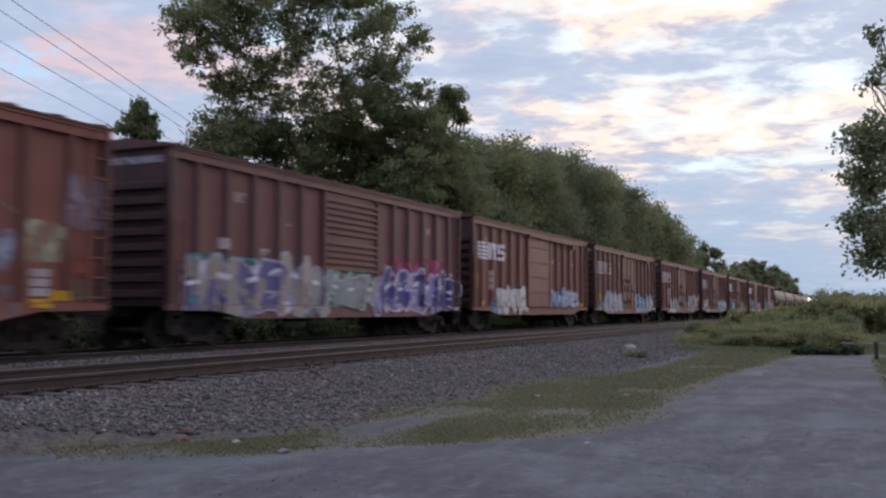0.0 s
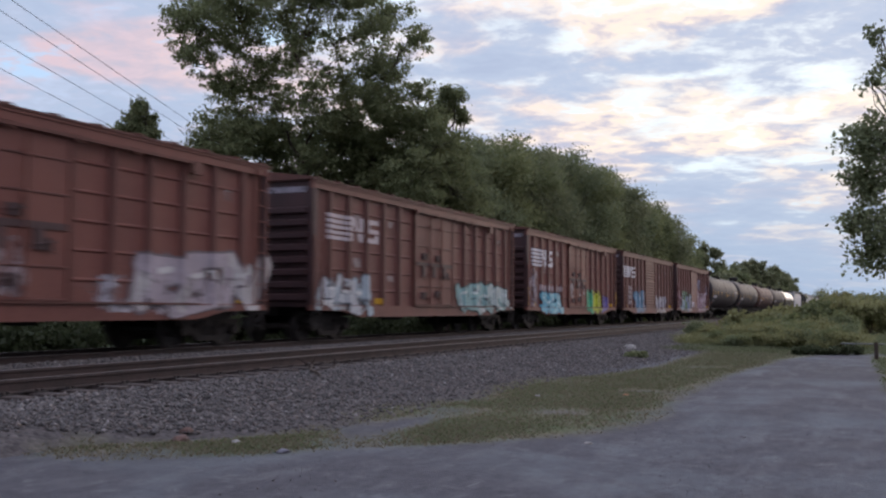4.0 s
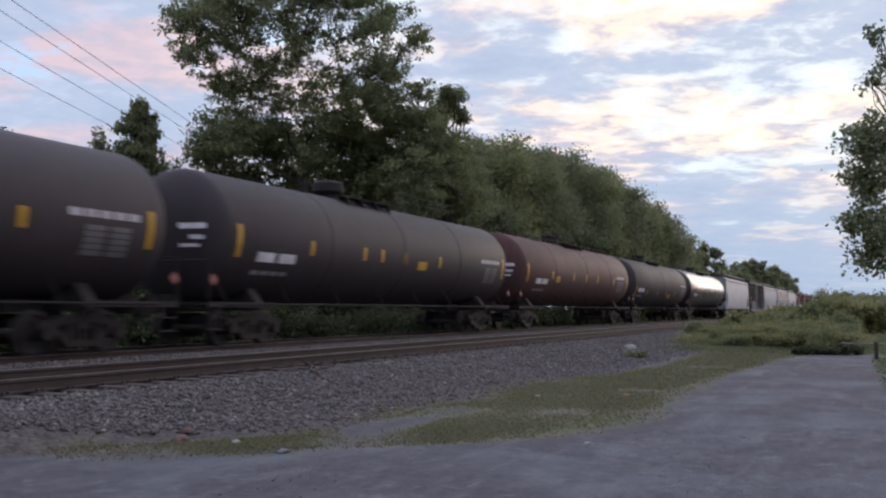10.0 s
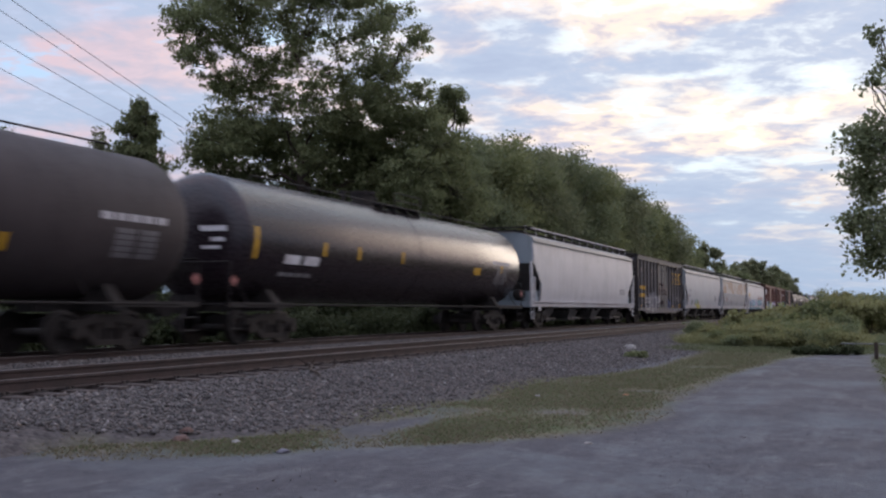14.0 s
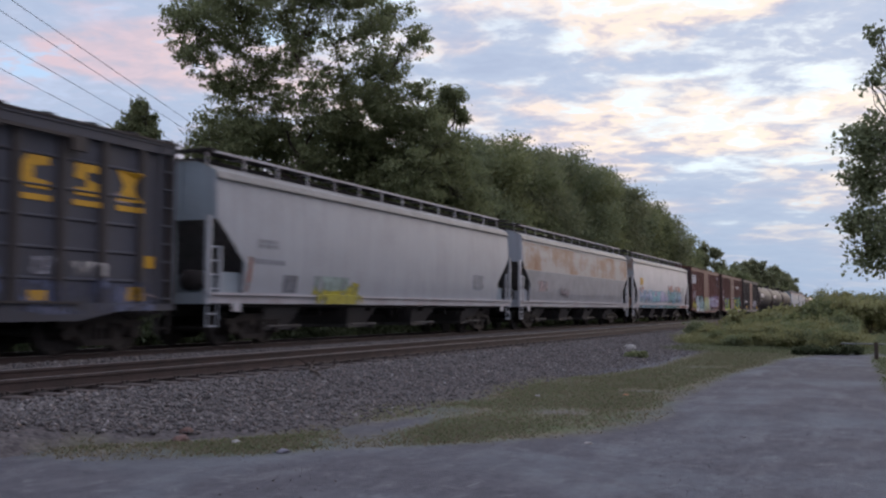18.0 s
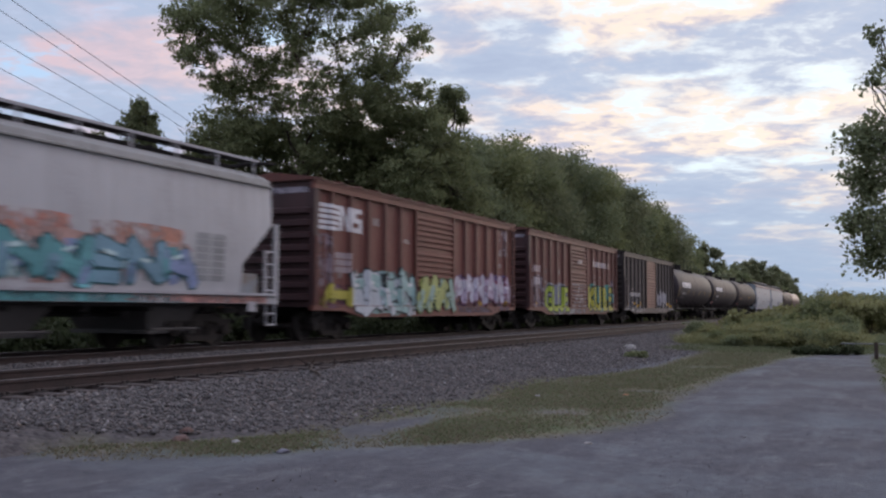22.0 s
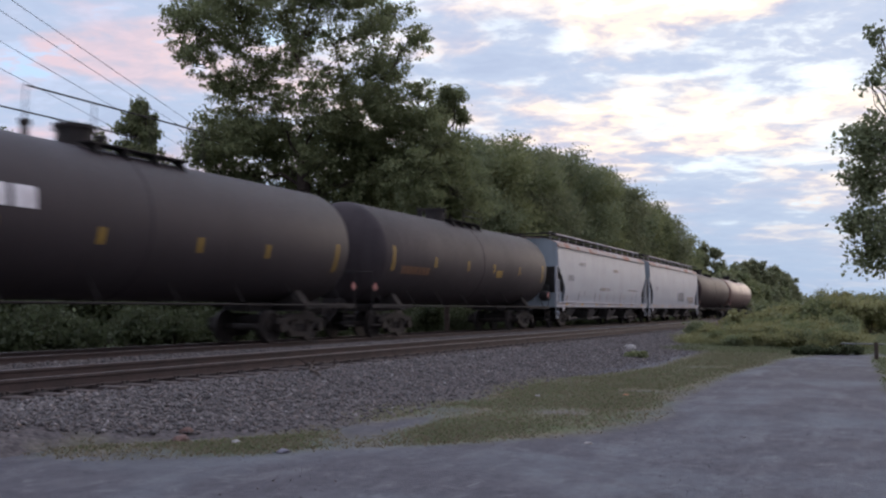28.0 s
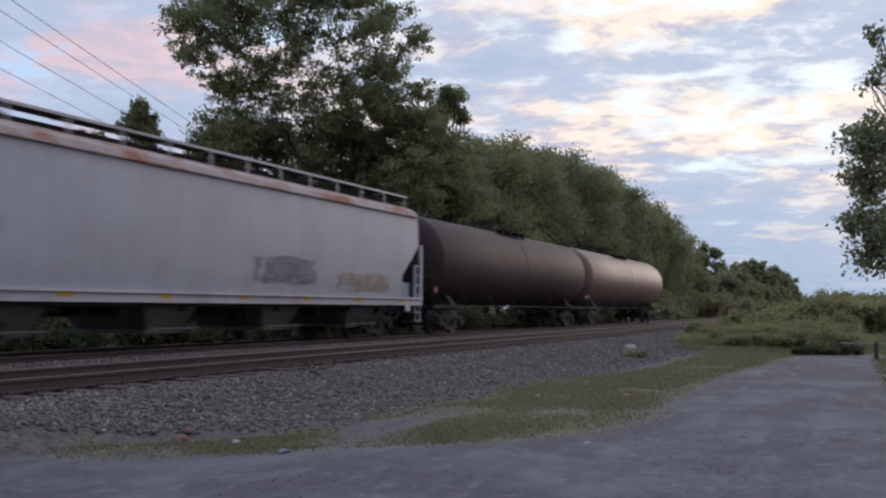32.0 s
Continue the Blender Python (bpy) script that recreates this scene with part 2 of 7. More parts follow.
def gravel_material(name, a, c, light, scale):
    m, nt, b = material(name)
    v = coords(nt)
    vor = nt.nodes.new("ShaderNodeTexVoronoi")
    sock(nt, vor, "Vector", v), sock(nt, vor, "Scale", scale)
    hue = nt.nodes.new("ShaderNodeSeparateColor")
    nt.links.new(vor.outputs["Color"], hue.inputs[0])
    big, mid = noise_node(nt, v, 0.35, 5.0, 0.6), noise_node(nt, v, 3.0, 5.0)
    col = mix_node(nt, hue.outputs[0], a, c)
    col = mix_node(nt, remap(nt, hue.outputs[1], 0.86, 1.0), col, light)
    col = mix_node(nt, math_node(nt, "MULTIPLY", remap(nt, big, 0.35, 0.7), 0.5), col, a)
    col = mix_node(nt, math_node(nt, "MULTIPLY", remap(nt, mid, 0.5, 0.75), 0.35), col, light)
    at = nt.nodes.new("ShaderNodeAttribute")
    at.attribute_name = "cover"
    col = mix_node(nt, remap(nt, math_node(nt, "ADD", at.outputs["Fac"], math_node(nt, "MULTIPLY", mid, 0.6)), 0.38, 1.0), col, srgb("575542"))
    sock(nt, b, "Base Color", col)
    b.inputs["Roughness"].default_value = 0.9
    b.inputs["Specular IOR Level"].default_value = 0.2
    bump(nt, b, math_node(nt, "ADD", math_node(nt, "MULTIPLY", vor.outputs["Distance"], -1.0), mid), 0.6, 0.02)
    return m



def road_material():
    """Packed gravel with pale worn streaks; the grass cover of the verge is laid in by the sheet's cover attribute."""
    m, nt, b = material("packed_gravel")
    v = coords(nt)
    fine = noise_node(nt, v, 60.0, 4.0, 0.7)
    mid = noise_node(nt, v, 6.0, 5.0, 0.65)
    streak = noise_node(nt, coords(nt, (0.9, 3.2, 1.0)), 0.8, 5.0, 0.6)
    big = noise_node(nt, v, 0.25, 3.0)
    col = mix_node(nt, remap(nt, mid, 0.3, 0.7), srgb("444246"), srgb("535156"))
    col = mix_node(nt, math_node(nt, "MULTIPLY", remap(nt, streak, 0.50, 0.70), 0.6), col, srgb("6a6a6c"))
    worn = noise_node(nt, v, 0.4, 6.0, 0.62, 0.4)
    clod = noise_node(nt, v, 11.0, 5.0, 0.7)
    col = mix_node(nt, math_node(nt, "MULTIPLY", remap(nt, worn, 0.47, 0.66), 0.55), col, srgb("6c7277"))
    dash = noise_node(nt, v, 3.6, 6.0, 0.7, 0.6)
    col = mix_node(nt, math_node(nt, "MULTIPLY", remap(nt, dash, 0.56, 0.68), 0.6), col, srgb("757576"))
    col = mix_node(nt, math_node(nt, "MULTIPLY", remap(nt, clod, 0.55, 0.72), 0.6), col, srgb("322f33"))
    col = mix_node(nt, math_node(nt, "MULTIPLY", remap(nt, big, 0.4, 0.65), 0.4), col, srgb("434145"))
    col = mix_node(nt, math_node(nt, "MULTIPLY", remap(nt, fine, 0.62, 0.8), 0.6), col, srgb("817e7f"))
    at = nt.nodes.new("ShaderNodeAttribute")
    at.attribute_name = "cover"
    tuft = noise_node(nt, v, 1.1, 4.0, 0.6, 0.5)
    soil = mix_node(nt, remap(nt, math_node(nt, "ADD", math_node(nt, "MULTIPLY", tuft, 0.75), math_node(nt, "MULTIPLY", mid, 0.25)), 0.42, 0.6), srgb("525940"), srgb("68614f"))
    patch = remap(nt, math_node(nt, "ADD", at.outputs["Fac"], math_node(nt, "MULTIPLY", mid, 0.6)), 0.36, 0.95)
    sock(nt, b, "Base Color", mix_node(nt, patch, col, soil))
    b.inputs["Roughness"].default_value = 0.92
    b.inputs["Specular IOR Level"].default_value = 0.2
    bump(nt, b, math_node(nt, "ADD", fine, math_node(nt, "ADD", mid, clod)), 0.7, 0.02)
    return m


GRAVEL = road_material()
BALLAST = gravel_material("ballast_bed", srgb("4d4746"), srgb("302c2b"), srgb("625c5a"), 17.0)


def stone_material(name):
    m, nt, b = material(name)
    g = nt.nodes.new("ShaderNodeNewGeometry")
    col = ramp_node(nt, g.outputs["Random Per Island"], [(0.0, srgb("1d1a1a")), (0.35, srgb("474241")), (0.8, srgb("6c6663")), (0.97, srgb("786a62")), (1.0, srgb("a8a3a1"))])
    sock(nt, b, "Base Color", mix_node(nt, noise_node(nt, coords(nt), 20.0), col, srgb("464140")))
    b.inputs["Roughness"].default_value = 0.85
    return m


STONE = stone_material("ballast_stone")


# ---- mesh helpers ----
def part(name, bm, mat, parent, label=""):
    me = bm
    if isinstance(bm, bmesh.types.BMesh):
        me = bpy.data.meshes.new(name)
        bm.to_mesh(me)
        bm.free()
    if not me.materials:
        me.materials.append(mat)
    ob = new(name, me)
    ob.parent = parent
    if me.materials[0] != mat:
        ob.material_slots[0].link = "OBJECT"
        ob.material_slots[0].material = mat
    if label:
        tagged(ob, label)
    return ob


STORE = OrderedDict()


def stored(key, build):
    """A mesh built once and shared by all parts alike."""
    if key not in STORE:
        bm = bmesh.new()
        build(bm)
        me = bpy.data.meshes.new(key)
        bm.to_mesh(me)
        bm.free()
        STORE[key] = me
    return STORE[key]


def box(bm, x0, x1, y0, y1, z0, z1):
    v = [bm.verts.new(p) for p in ((x0, y0, z0), (x1, y0, z0), (x1, y1, z0), (x0, y1, z0), (x0, y0, z1), (x1, y0, z1), (x1, y1, z1), (x0, y1, z1))]
    for f in ((3, 2, 1, 0), (4, 5, 6, 7), (0, 1, 5, 4), (1, 2, 6, 5), (2, 3, 7, 6), (3, 0, 4, 7)):
        bm.faces.new([v[i] for i in f])


def extrude_y(bm, pts, y0, y1):
    """A flat outline in x, z given thickness from y0 to y1."""
    a = [bm.verts.new((x, y0, z)) for x, z in pts]
    b = [bm.verts.new((x, y1, z)) for x, z in pts]
    bm.faces.new(a), bm.faces.new(b[::-1])
    for i in range(len(pts)):
        j = (i + 1) % len(pts)
        bm.faces.new((a[j], a[i], b[i], b[j]))
    bmesh.ops.recalc_face_normals(bm, faces=bm.faces)


def extrude_x(bm, pts, x0, x1):
    a = [bm.verts.new((x0, y, z)) for y, z in pts]
    b = [bm.verts.new((x1, y, z)) for y, z in pts]
    bm.faces.new(a), bm.faces.new(b[::-1])
    for i in range(len(pts)):
        j = (i + 1) % len(pts)
        bm.faces.new((a[j], a[i], b[i], b[j]))
    bmesh.ops.recalc_face_normals(bm, faces=bm.faces)


def tube(bm, p, q, r, n=8, r2=None):
    p, q = Vector(p), Vector(q)
    d = (q - p).normalized()
    u = d.orthogonal().normalized()
    w = d.cross(u)
    r2 = r if r2 is None else r2
    rings = []
    for c, rad in ((p, r), (q, r2)):
        rings.append([bm.verts.new(c + (u * math.cos(2 * math.pi * i / n) + w * math.sin(2 * math.pi * i / n)) * rad) for i in range(n)])
    for i in range(n):
        j = (i + 1) % n
        bm.faces.new((rings[0][i], rings[0][j], rings[1][j], rings[1][i]))
    bm.faces.new(rings[0][::-1]), bm.faces.new(rings[1])


def lathe_x(bm, prof, n=40, zc=0.0):
    """Rings of (x, radius) round the x axis at height zc; the ends are closed."""
    rings = [[bm.verts.new((x, r * math.cos(2 * math.pi * i / n), zc + r * math.sin(2 * math.pi * i / n))) for i in range(n)] for x, r in prof]
    for a, b in zip(rings, rings[1:]):
        for i in range(n):
            j = (i + 1) % n
            bm.faces.new((a[i], a[j], b[j], b[i]))
    bm.faces.new(rings[0]), bm.faces.new(rings[-1][::-1])
    bmesh.ops.recalc_face_normals(bm, faces=bm.faces)
    for f in bm.faces:
        f.smooth = len(f.verts) == 4


def mesh_from(name, verts, faces):
    me = bpy.data.meshes.new(name)
    me.from_pydata(verts, [], faces)
    me.update()
    return me


def mesh_np(name, co, quads):
    """A mesh of many quads from arrays."""
    me = bpy.data.meshes.new(name)
    nq = len(quads)
    me.vertices.add(len(co)), me.loops.add(nq * 4), me.polygons.add(nq)
    me.vertices.foreach_set("co", np.asarray(co, np.float32).ravel())
    me.loops.foreach_set("vertex_index", np.asarray(quads, np.int32).ravel())
    me.polygons.foreach_set("loop_start", np.arange(0, nq * 4, 4, dtype=np.int32))
    me.update(calc_edges=True)
    return me


# ---- ground ----
RAIL_Z, NEAR_Y, FAR_Y = 0.56, 10.72, 15.05


# grass verge: its two edges, from the near end to the far end, as x -> y
VERGE_NEAR = [(6.6, 7.0), (7.3, 6.1), (8.4, 5.3), (9.7, 4.0), (10.9, 3.1), (13.1, 2.7), (16.1, 3.0), (22.1, 3.0), (29.8, 2.4), (36, 0.8)]
VERGE_FAR = [(7.6, 8.0), (8.4, 7.0), (9.3, 6.3), (10.3, 6.2), (12.2, 6.8), (13.4, 6.4), (14.3, 5.9), (16.5, 6.5), (18.9, 6.6), (20.8, 5.7), (24.5, 5.1), (33.0, 5.4), (38, 6.2), (44, 7.0)]


def along(edge, x):
    xs, ys = [p[0] for p in edge], [p[1] for p in edge]
    return np.interp(x, xs, ys)


def verge_cover(x, y):
    """How thick the verge grass stands at a place, 0 to 1."""
    n, f = float(along(VERGE_NEAR, x)), float(along(VERGE_FAR, x))
    t = (y - n) / max(0.1, f - n)
    edge = min(t + 0.08, 1.1 - t) * 3.5
    if edge <= 0 or x < 5.5 or x > 46:
        return 0.0
    p = noise.noise((x * 0.5, y * 0.8, 3.0)) + 0.4 * noise.noise((x * 1.3, y * 1.3, 8.0))
    bare = math.exp(-((x - 10.9) / 1.3) ** 2 - ((y - 5.55) / 0.4) ** 2)
    return (1 - bare) * max(0.0, min(1.0, 0.82 + 0.9 * p + 0.5 * max(-0.9, min(0.5, (x - 12) / 9)))) * min(1.0, edge) * min(1.0, max(0.0, (x - 6.6) / 1.4))


def yard_edge(x, y):
    """Grass that comes in over the yard's other edge."""
    if not (17 < x < 34 and -4 < y < 0.5):
        return 0.0
    return max(0.0, min(1.0, (0.02 * (x - 18) - 0.1 - y) * 1.6 + 0.3 * noise.noise((x * 0.9, y * 0.9, 6.0)))) * min(1.0, (x - 17) / 3)


def build_ground():
    xs = [-4000, -1500, -500, -150, -60, -30, -15] + [x * 0.25 for x in range(-16, 184)] + [46 + 0.5 * i for i in range(9)] + [52, 56, 60, 66, 74, 84, 100, 130, 170, 230, 320, 500, 900, 1800, 4000]
    ys = [-4000, -1500, -500, -150, -60, -30, -18] + [y * 0.5 for y in range(-24, -3)] + [y * 0.2 for y in range(-8, 43)] + [9.0, 10, 12, 14, 16, 17.5, 18.5, 20, 24, 30, 40, 60, 100, 180, 320, 600, 1200, 2500, 4000]
    verts, faces = [], []
    for x in xs:
        for y in ys:
            z = 0.0
            if -14 < x < 50 and -12 < y < 7:
                k = min(1.0, max(0.0, (6.0 - y) / 2))
                z += k * 0.035 * (noise.noise((x * 0.35, y * 0.35, 0.0))) + k * 0.012 * noise.noise((x * 1.3, y * 1.3, 4.0))
            if y > 17:
                z -= 0.25 * min(1, (y - 17) / 3)
            verts.append((x, y, z))
    ny = len(ys)
    for i in range(len(xs) - 1):
        for j in range(ny - 1):
            a = i * ny + j
            faces.append((a, a + ny, a + ny + 1, a + 1))
    me = mesh_from("ground", verts, faces)
    me.materials.append(GRAVEL), me.materials.append(FIELD)
    for p in me.polygons:
        p.use_smooth = True
        c = p.center
        p.material_index = 1 if (c.y > 17.5 or c.x > 36 or c.y < -0.9 and c.x > 14 or c.y < -14 or c.x < -40) else 0
    layer = me.attributes.new("cover", "FLOAT", "POINT")
    layer.data.foreach_set("value", [verge_cover(x, y) if 5 < x < 46 and 0.2 < y < 9 else yard_edge(x, y) for x, y, z in verts])
    ob = new("ground", me)
    tagged(ob, "grey gravel yard and rough grass fields", "ground", kind="structure")


FIELD = surface("field_grass", srgb("4c5236"), srgb("3d432b"), 0.4, 6.0, 0.95, 0.0, 0.6, 0.05, spec=0.05)
build_ground()


def ballast_section():
    """Cross-section in y, z: shoulder, two tracks, far shoulder."""
    top = RAIL_Z - 0.2
    crib = RAIL_Z - 0.29
    return [(5.9, -0.03), (6.25, 0.02), (7.6, 0.075), (8.5, 0.22), (9.2, top - 0.03), (9.6, RAIL_Z - 0.225), (9.86, RAIL_Z - 0.215), (9.93, crib), (11.45, crib), (11.65, top), (11.95, 0.5), (12.9, 0.49), (13.7, 0.47), (13.95, top), (14.2, top - 0.03), (15.9, top - 0.03), (16.6, top - 0.02), (17.5, 0.0), (18.1, -0.4)]


def ballast_height(y):
    s = ballast_section()
    for (a, za), (b, zb) in zip(s, s[1:]):
        if a <= y <= b:
            return za + (zb - za) * (y - a) / (b - a)
    return 0.0


def ballast_top(x, y):
    wob = noise.noise((x * 0.8, y * 0.8, 1.0)) * 0.03 + noise.noise((x * 3, y * 3, 2.0)) * 0.015
    toe = 6.0 + min(2.3, max(0.0, 9.7 - x))
    return ballast_height(y) + (wob if 7.3 < y < 9.3 else wob * 0.3) - max(0.0, toe - y) * 0.25


def build_ballast():
    xs = [-800, -200, -60, -20] + [x * 0.4 for x in range(-20, 160)] + [70, 85, 110, 150, 220, 400, 800, 1600]
    ys = [5.9 + 0.15 * i for i in range(26)] + [9.72, 9.78, 9.84, 9.89, 9.93, 9.98] + [10.1 + 0.15 * i for i in range(55)]
    verts, faces = [], []
    for x in xs:
        for y in ys:
            verts.append((x, y, ballast_top(x, y)))
    ny = len(ys)
    for i in range(len(xs) - 1):
        for j in range(ny - 1):
            a = i * ny + j
            faces.append((a, a + ny, a + ny + 1, a + 1))
    me = mesh_from("ballast_bed", verts, faces)
    me.materials.append(BALLAST)
    for p in me.polygons:
        p.use_smooth = True
    layer = me.attributes.new("cover", "FLOAT", "POINT")
    layer.data.foreach_set("value", [verge_cover(x, y) if 5 < x < 46 and y < 9 else 0.0 for x, y, z in verts])
    tagged(new("ballast_bed", me), "grey crushed-stone ballast under two tracks", "ballast", kind="structure")


build_ballast()


def stone_cloud(name, count, place, size, mat, label):
    """Loose stones, each a squashed octahedron."""
    rng = np.random.default_rng(7)
    base = np.array([(1, 0, 0), (-1, 0, 0), (0, 1, 0), (0, -1, 0), (0, 0, 1), (0, 0, -1)], float)
    tri = np.array([(0, 2, 4), (2, 1, 4), (1, 3, 4), (3, 0, 4), (2, 0, 5), (1, 2, 5), (3, 1, 5), (0, 3, 5)])
    co = np.zeros((count, 6, 3))
    for i in range(count):
        x, y, z = place(rng)
        r = size[0] + (size[1] - size[0]) * rng.random() ** 2.6
        a = rng.random() * 6.28
        c, s = math.cos(a), math.sin(a)
        p = base * (r * (0.7 + 0.6 * rng.random((6, 1)))) * np.array([1.0, 0.75, 0.6])
        p += rng.normal(0, r * 0.18, p.shape)
        co[i] = np.c_[p[:, 0] * c - p[:, 1] * s, p[:, 0] * s + p[:, 1] * c, p[:, 2]] + (x, y, z + r * 0.2)
    me = bpy.data.meshes.new(name)
    f = (tri[None] + 6 * np.arange(count)[:, None, None]).reshape(-1, 3)
    me.vertices.add(count * 6), me.loops.add(len(f) * 3), me.polygons.add(len(f))
    me.vertices.foreach_set("co", co.astype(np.float32).ravel())
    me.loops.foreach_set("vertex_index", f.astype(np.int32).ravel())
    me.polygons.foreach_set("loop_start", np.arange(0, len(f) * 3, 3, dtype=np.int32))
    me.update(calc_edges=True)
    me.materials.append(mat)
    tagged(new(name, me), label, "stones", kind="stuff")


def on_shoulder(rng):
    x = 4 + 50 * rng.random() ** 1.5
    low = (5.3 if x > 20 else 5.95) + min(2.3, max(0.0, 9.7 - x)) + 0.3 * noise.noise((x * 1.5, 0.0, 5.0))
    y = low + max(0.4, 9.62 - low) * rng.random() ** 0.6
    return x, y, max(0.0, ballast_top(x, y))


def between_tracks(rng):
    x = 5 + 55 * rng.random() ** 1.5
    y = 11.7 + 2.1 * rng.random()
    return x, y, ballast_top(x, y)


def on_road(rng):
    x = 2 + 34 * rng.random() ** 1.7
    y = -1.5 + 9.0 * rng.random()
    return x, y, -0.004


stone_cloud("ballast_stones", 74000, on_shoulder, (0.013, 0.052), STONE, "loose grey angular ballast stones on the shoulder")
stone_cloud("track_stones", 14000, between_tracks, (0.02, 0.05), STONE, "loose grey ballast stones between the tracks")
stone_cloud("road_pebbles", 9000, on_road, (0.003, 0.013), STONE, "small grey pebbles scattered on the gravel yard")


# ---- the two tracks ----
def rail_section(y):
    return [(y - 0.07, -0.17), (y + 0.07, -0.17), (y + 0.07, -0.155), (y + 0.012, -0.14), (y + 0.012, -0.045), (y + 0.036, -0.035), (y + 0.036, -0.006),
            (y + 0.02, 0.0), (y - 0.02, 0.0), (y - 0.036, -0.006), (y - 0.036, -0.035), (y - 0.012, -0.045), (y - 0.012, -0.14), (y - 0.07, -0.155)]


def build_track(y, label, x_end):
    root = new("railway_track")
    root.location = (0, y, RAIL_Z)
    tagged(root, label, "railway track", "railway tracks", kind="structure")
    for side in (-0.7535, 0.7535):
        bm = bmesh.new()
        extrude_x(bm, rail_section(side), -600, 1500)
        r = part("rail", bm, RAIL, root, "rust-brown steel rail")
        bm = bmesh.new()
        box(bm, -600, 1500, side - 0.022, side + 0.022, 0.001, 0.004)
        part("running_surface", bm, RAIL_TOP, r, "bright worn top of the rail")
    rng = random.Random(int(y * 10))

    def tie(bm):
        box(bm, -0.115, 0.115, -1.3, 1.3, -0.36, -0.18)
        bmesh.ops.bevel(bm, geom=bm.edges[:], offset=0.012, segments=1, affect="EDGES")

    def plate(bm):
        for s in (-0.7535, 0.7535):
            box(bm, -0.1, 0.1, s - 0.17, s + 0.17, -0.182, -0.169)
            for k in (-0.11, 0.11):
                box(bm, -0.06, -0.03, s + k - 0.015, s + k + 0.015, -0.169, -0.14)
                box(bm, 0.03, 0.06, s + k - 0.015, s + k + 0.015, -0.169, -0.14)
    x = 2.0
    while x < x_end:
        t = part("tie", stored("tie", tie), TIE, root)
        t.location = (x + rng.uniform(-0.03, 0.03), rng.uniform(-0.06, 0.06), rng.uniform(-0.012, 0.012))
        t.rotation_euler = (0, 0, rng.uniform(-0.02, 0.02))
        if x < 60:
            p = part("tie_plate", stored("tie_plate", plate), STEEL, root)
            p.location = (t.location.x, 0, 0)
        x += 0.53


build_track(NEAR_Y, "empty near track, rusty rails on dark wooden ties", 110)
build_track(FAR_Y, "far track under the train, rails on dark wooden ties", 75)


# ---- the train ----
WHEELSETS = []
CARS = []


def wheelset_mesh(bm):
    r = 0.42
    for s in (-1, 1):
        y0 = s * 0.72
        prof = [(0.0, r + 0.03), (0.03, r + 0.03), (0.035, r), (0.13, r), (0.135, r - 0.06), (0.09, r - 0.09), (0.07, 0.16), (0.12, 0.13), (0.14, 0.09)]
        n = 28
        rings = [[bm.verts.new((rr * math.cos(2 * math.pi * i / n), y0 + s * (d - 0.05), rr * math.sin(2 * math.pi * i / n))) for i in range(n)] for d, rr in prof]
        for a, b in zip(rings, rings[1:]):
            for i in range(n):
                j = (i + 1) % n
                bm.faces.new((a[i], a[j], b[j], b[i]))
        bm.faces.new(rings[0]), bm.faces.new(rings[-1])
        for k in range(4):
            a = k * math.pi / 2 + 0.4
            tube(bm, (0.25 * math.cos(a), y0 + s * 0.02, 0.25 * math.sin(a)), (0.25 * math.cos(a), y0 + s * 0.045, 0.25 * math.sin(a)), 0.03, 6)
    tube(bm, (0, -1.02, 0), (0, 1.02, 0), 0.085, 12)
    bmesh.ops.recalc_face_normals(bm, faces=bm.faces)


def side_frame_mesh(bm):
    """Cast side frame with its two window openings, built of bars; y = 0 is its middle."""
    top = [(-1.12, 0.52), (-1.1, 0.66), (-0.75, 0.66), (-0.45, 0.78), (0.45, 0.78), (0.75, 0.66), (1.1, 0.66), (1.12, 0.52), (0.72, 0.5), (0.42, 0.62), (-0.42, 0.62), (-0.72, 0.5)]
    extrude_y(bm, top, -0.09, 0.09)
    low = [(-0.42, 0.16), (0.42, 0.16), (0.78, 0.52), (0.62, 0.54), (0.34, 0.28), (-0.34, 0.28), (-0.62, 0.54), (-0.78, 0.52)]
    extrude_y(bm, low, -0.08, 0.08)
    for s in (-1, 1):
        box(bm, s * 0.36 - 0.06, s * 0.36 + 0.06, -0.085, 0.085, 0.26, 0.66)
        tube(bm, (s * 0.89, -0.16, 0.42), (s * 0.89, 0.1, 0.42), 0.13, 14)
        box(bm, s * 0.89 - 0.15, s * 0.89 + 0.15, -0.1, 0.1, 0.5, 0.6)
    for k in (-0.16, 0.0, 0.16):
        tube(bm, (k, 0, 0.28), (k, 0, 0.5), 0.06, 10)


def bolster_mesh(bm):
    extrude_x(bm, [(-1.1, 0.5), (1.1, 0.5), (1.1, 0.62), (0.35, 0.74), (-0.35, 0.74), (-1.1, 0.62)], -0.2, 0.2)
    tube(bm, (0, 0, 0.74), (0, 0, 0.86), 0.2, 16)
    for s in (-1, 1):
        tube(bm, (s * 0.45, -0.75, 0.4), (s * 0.45, 0.75, 0.4), 0.05, 8)
        for e in (-1, 1):
            box(bm, s * 0.45 - 0.05, s * 0.45 + 0.05, e * 0.66, e * 0.82, 0.28, 0.54)


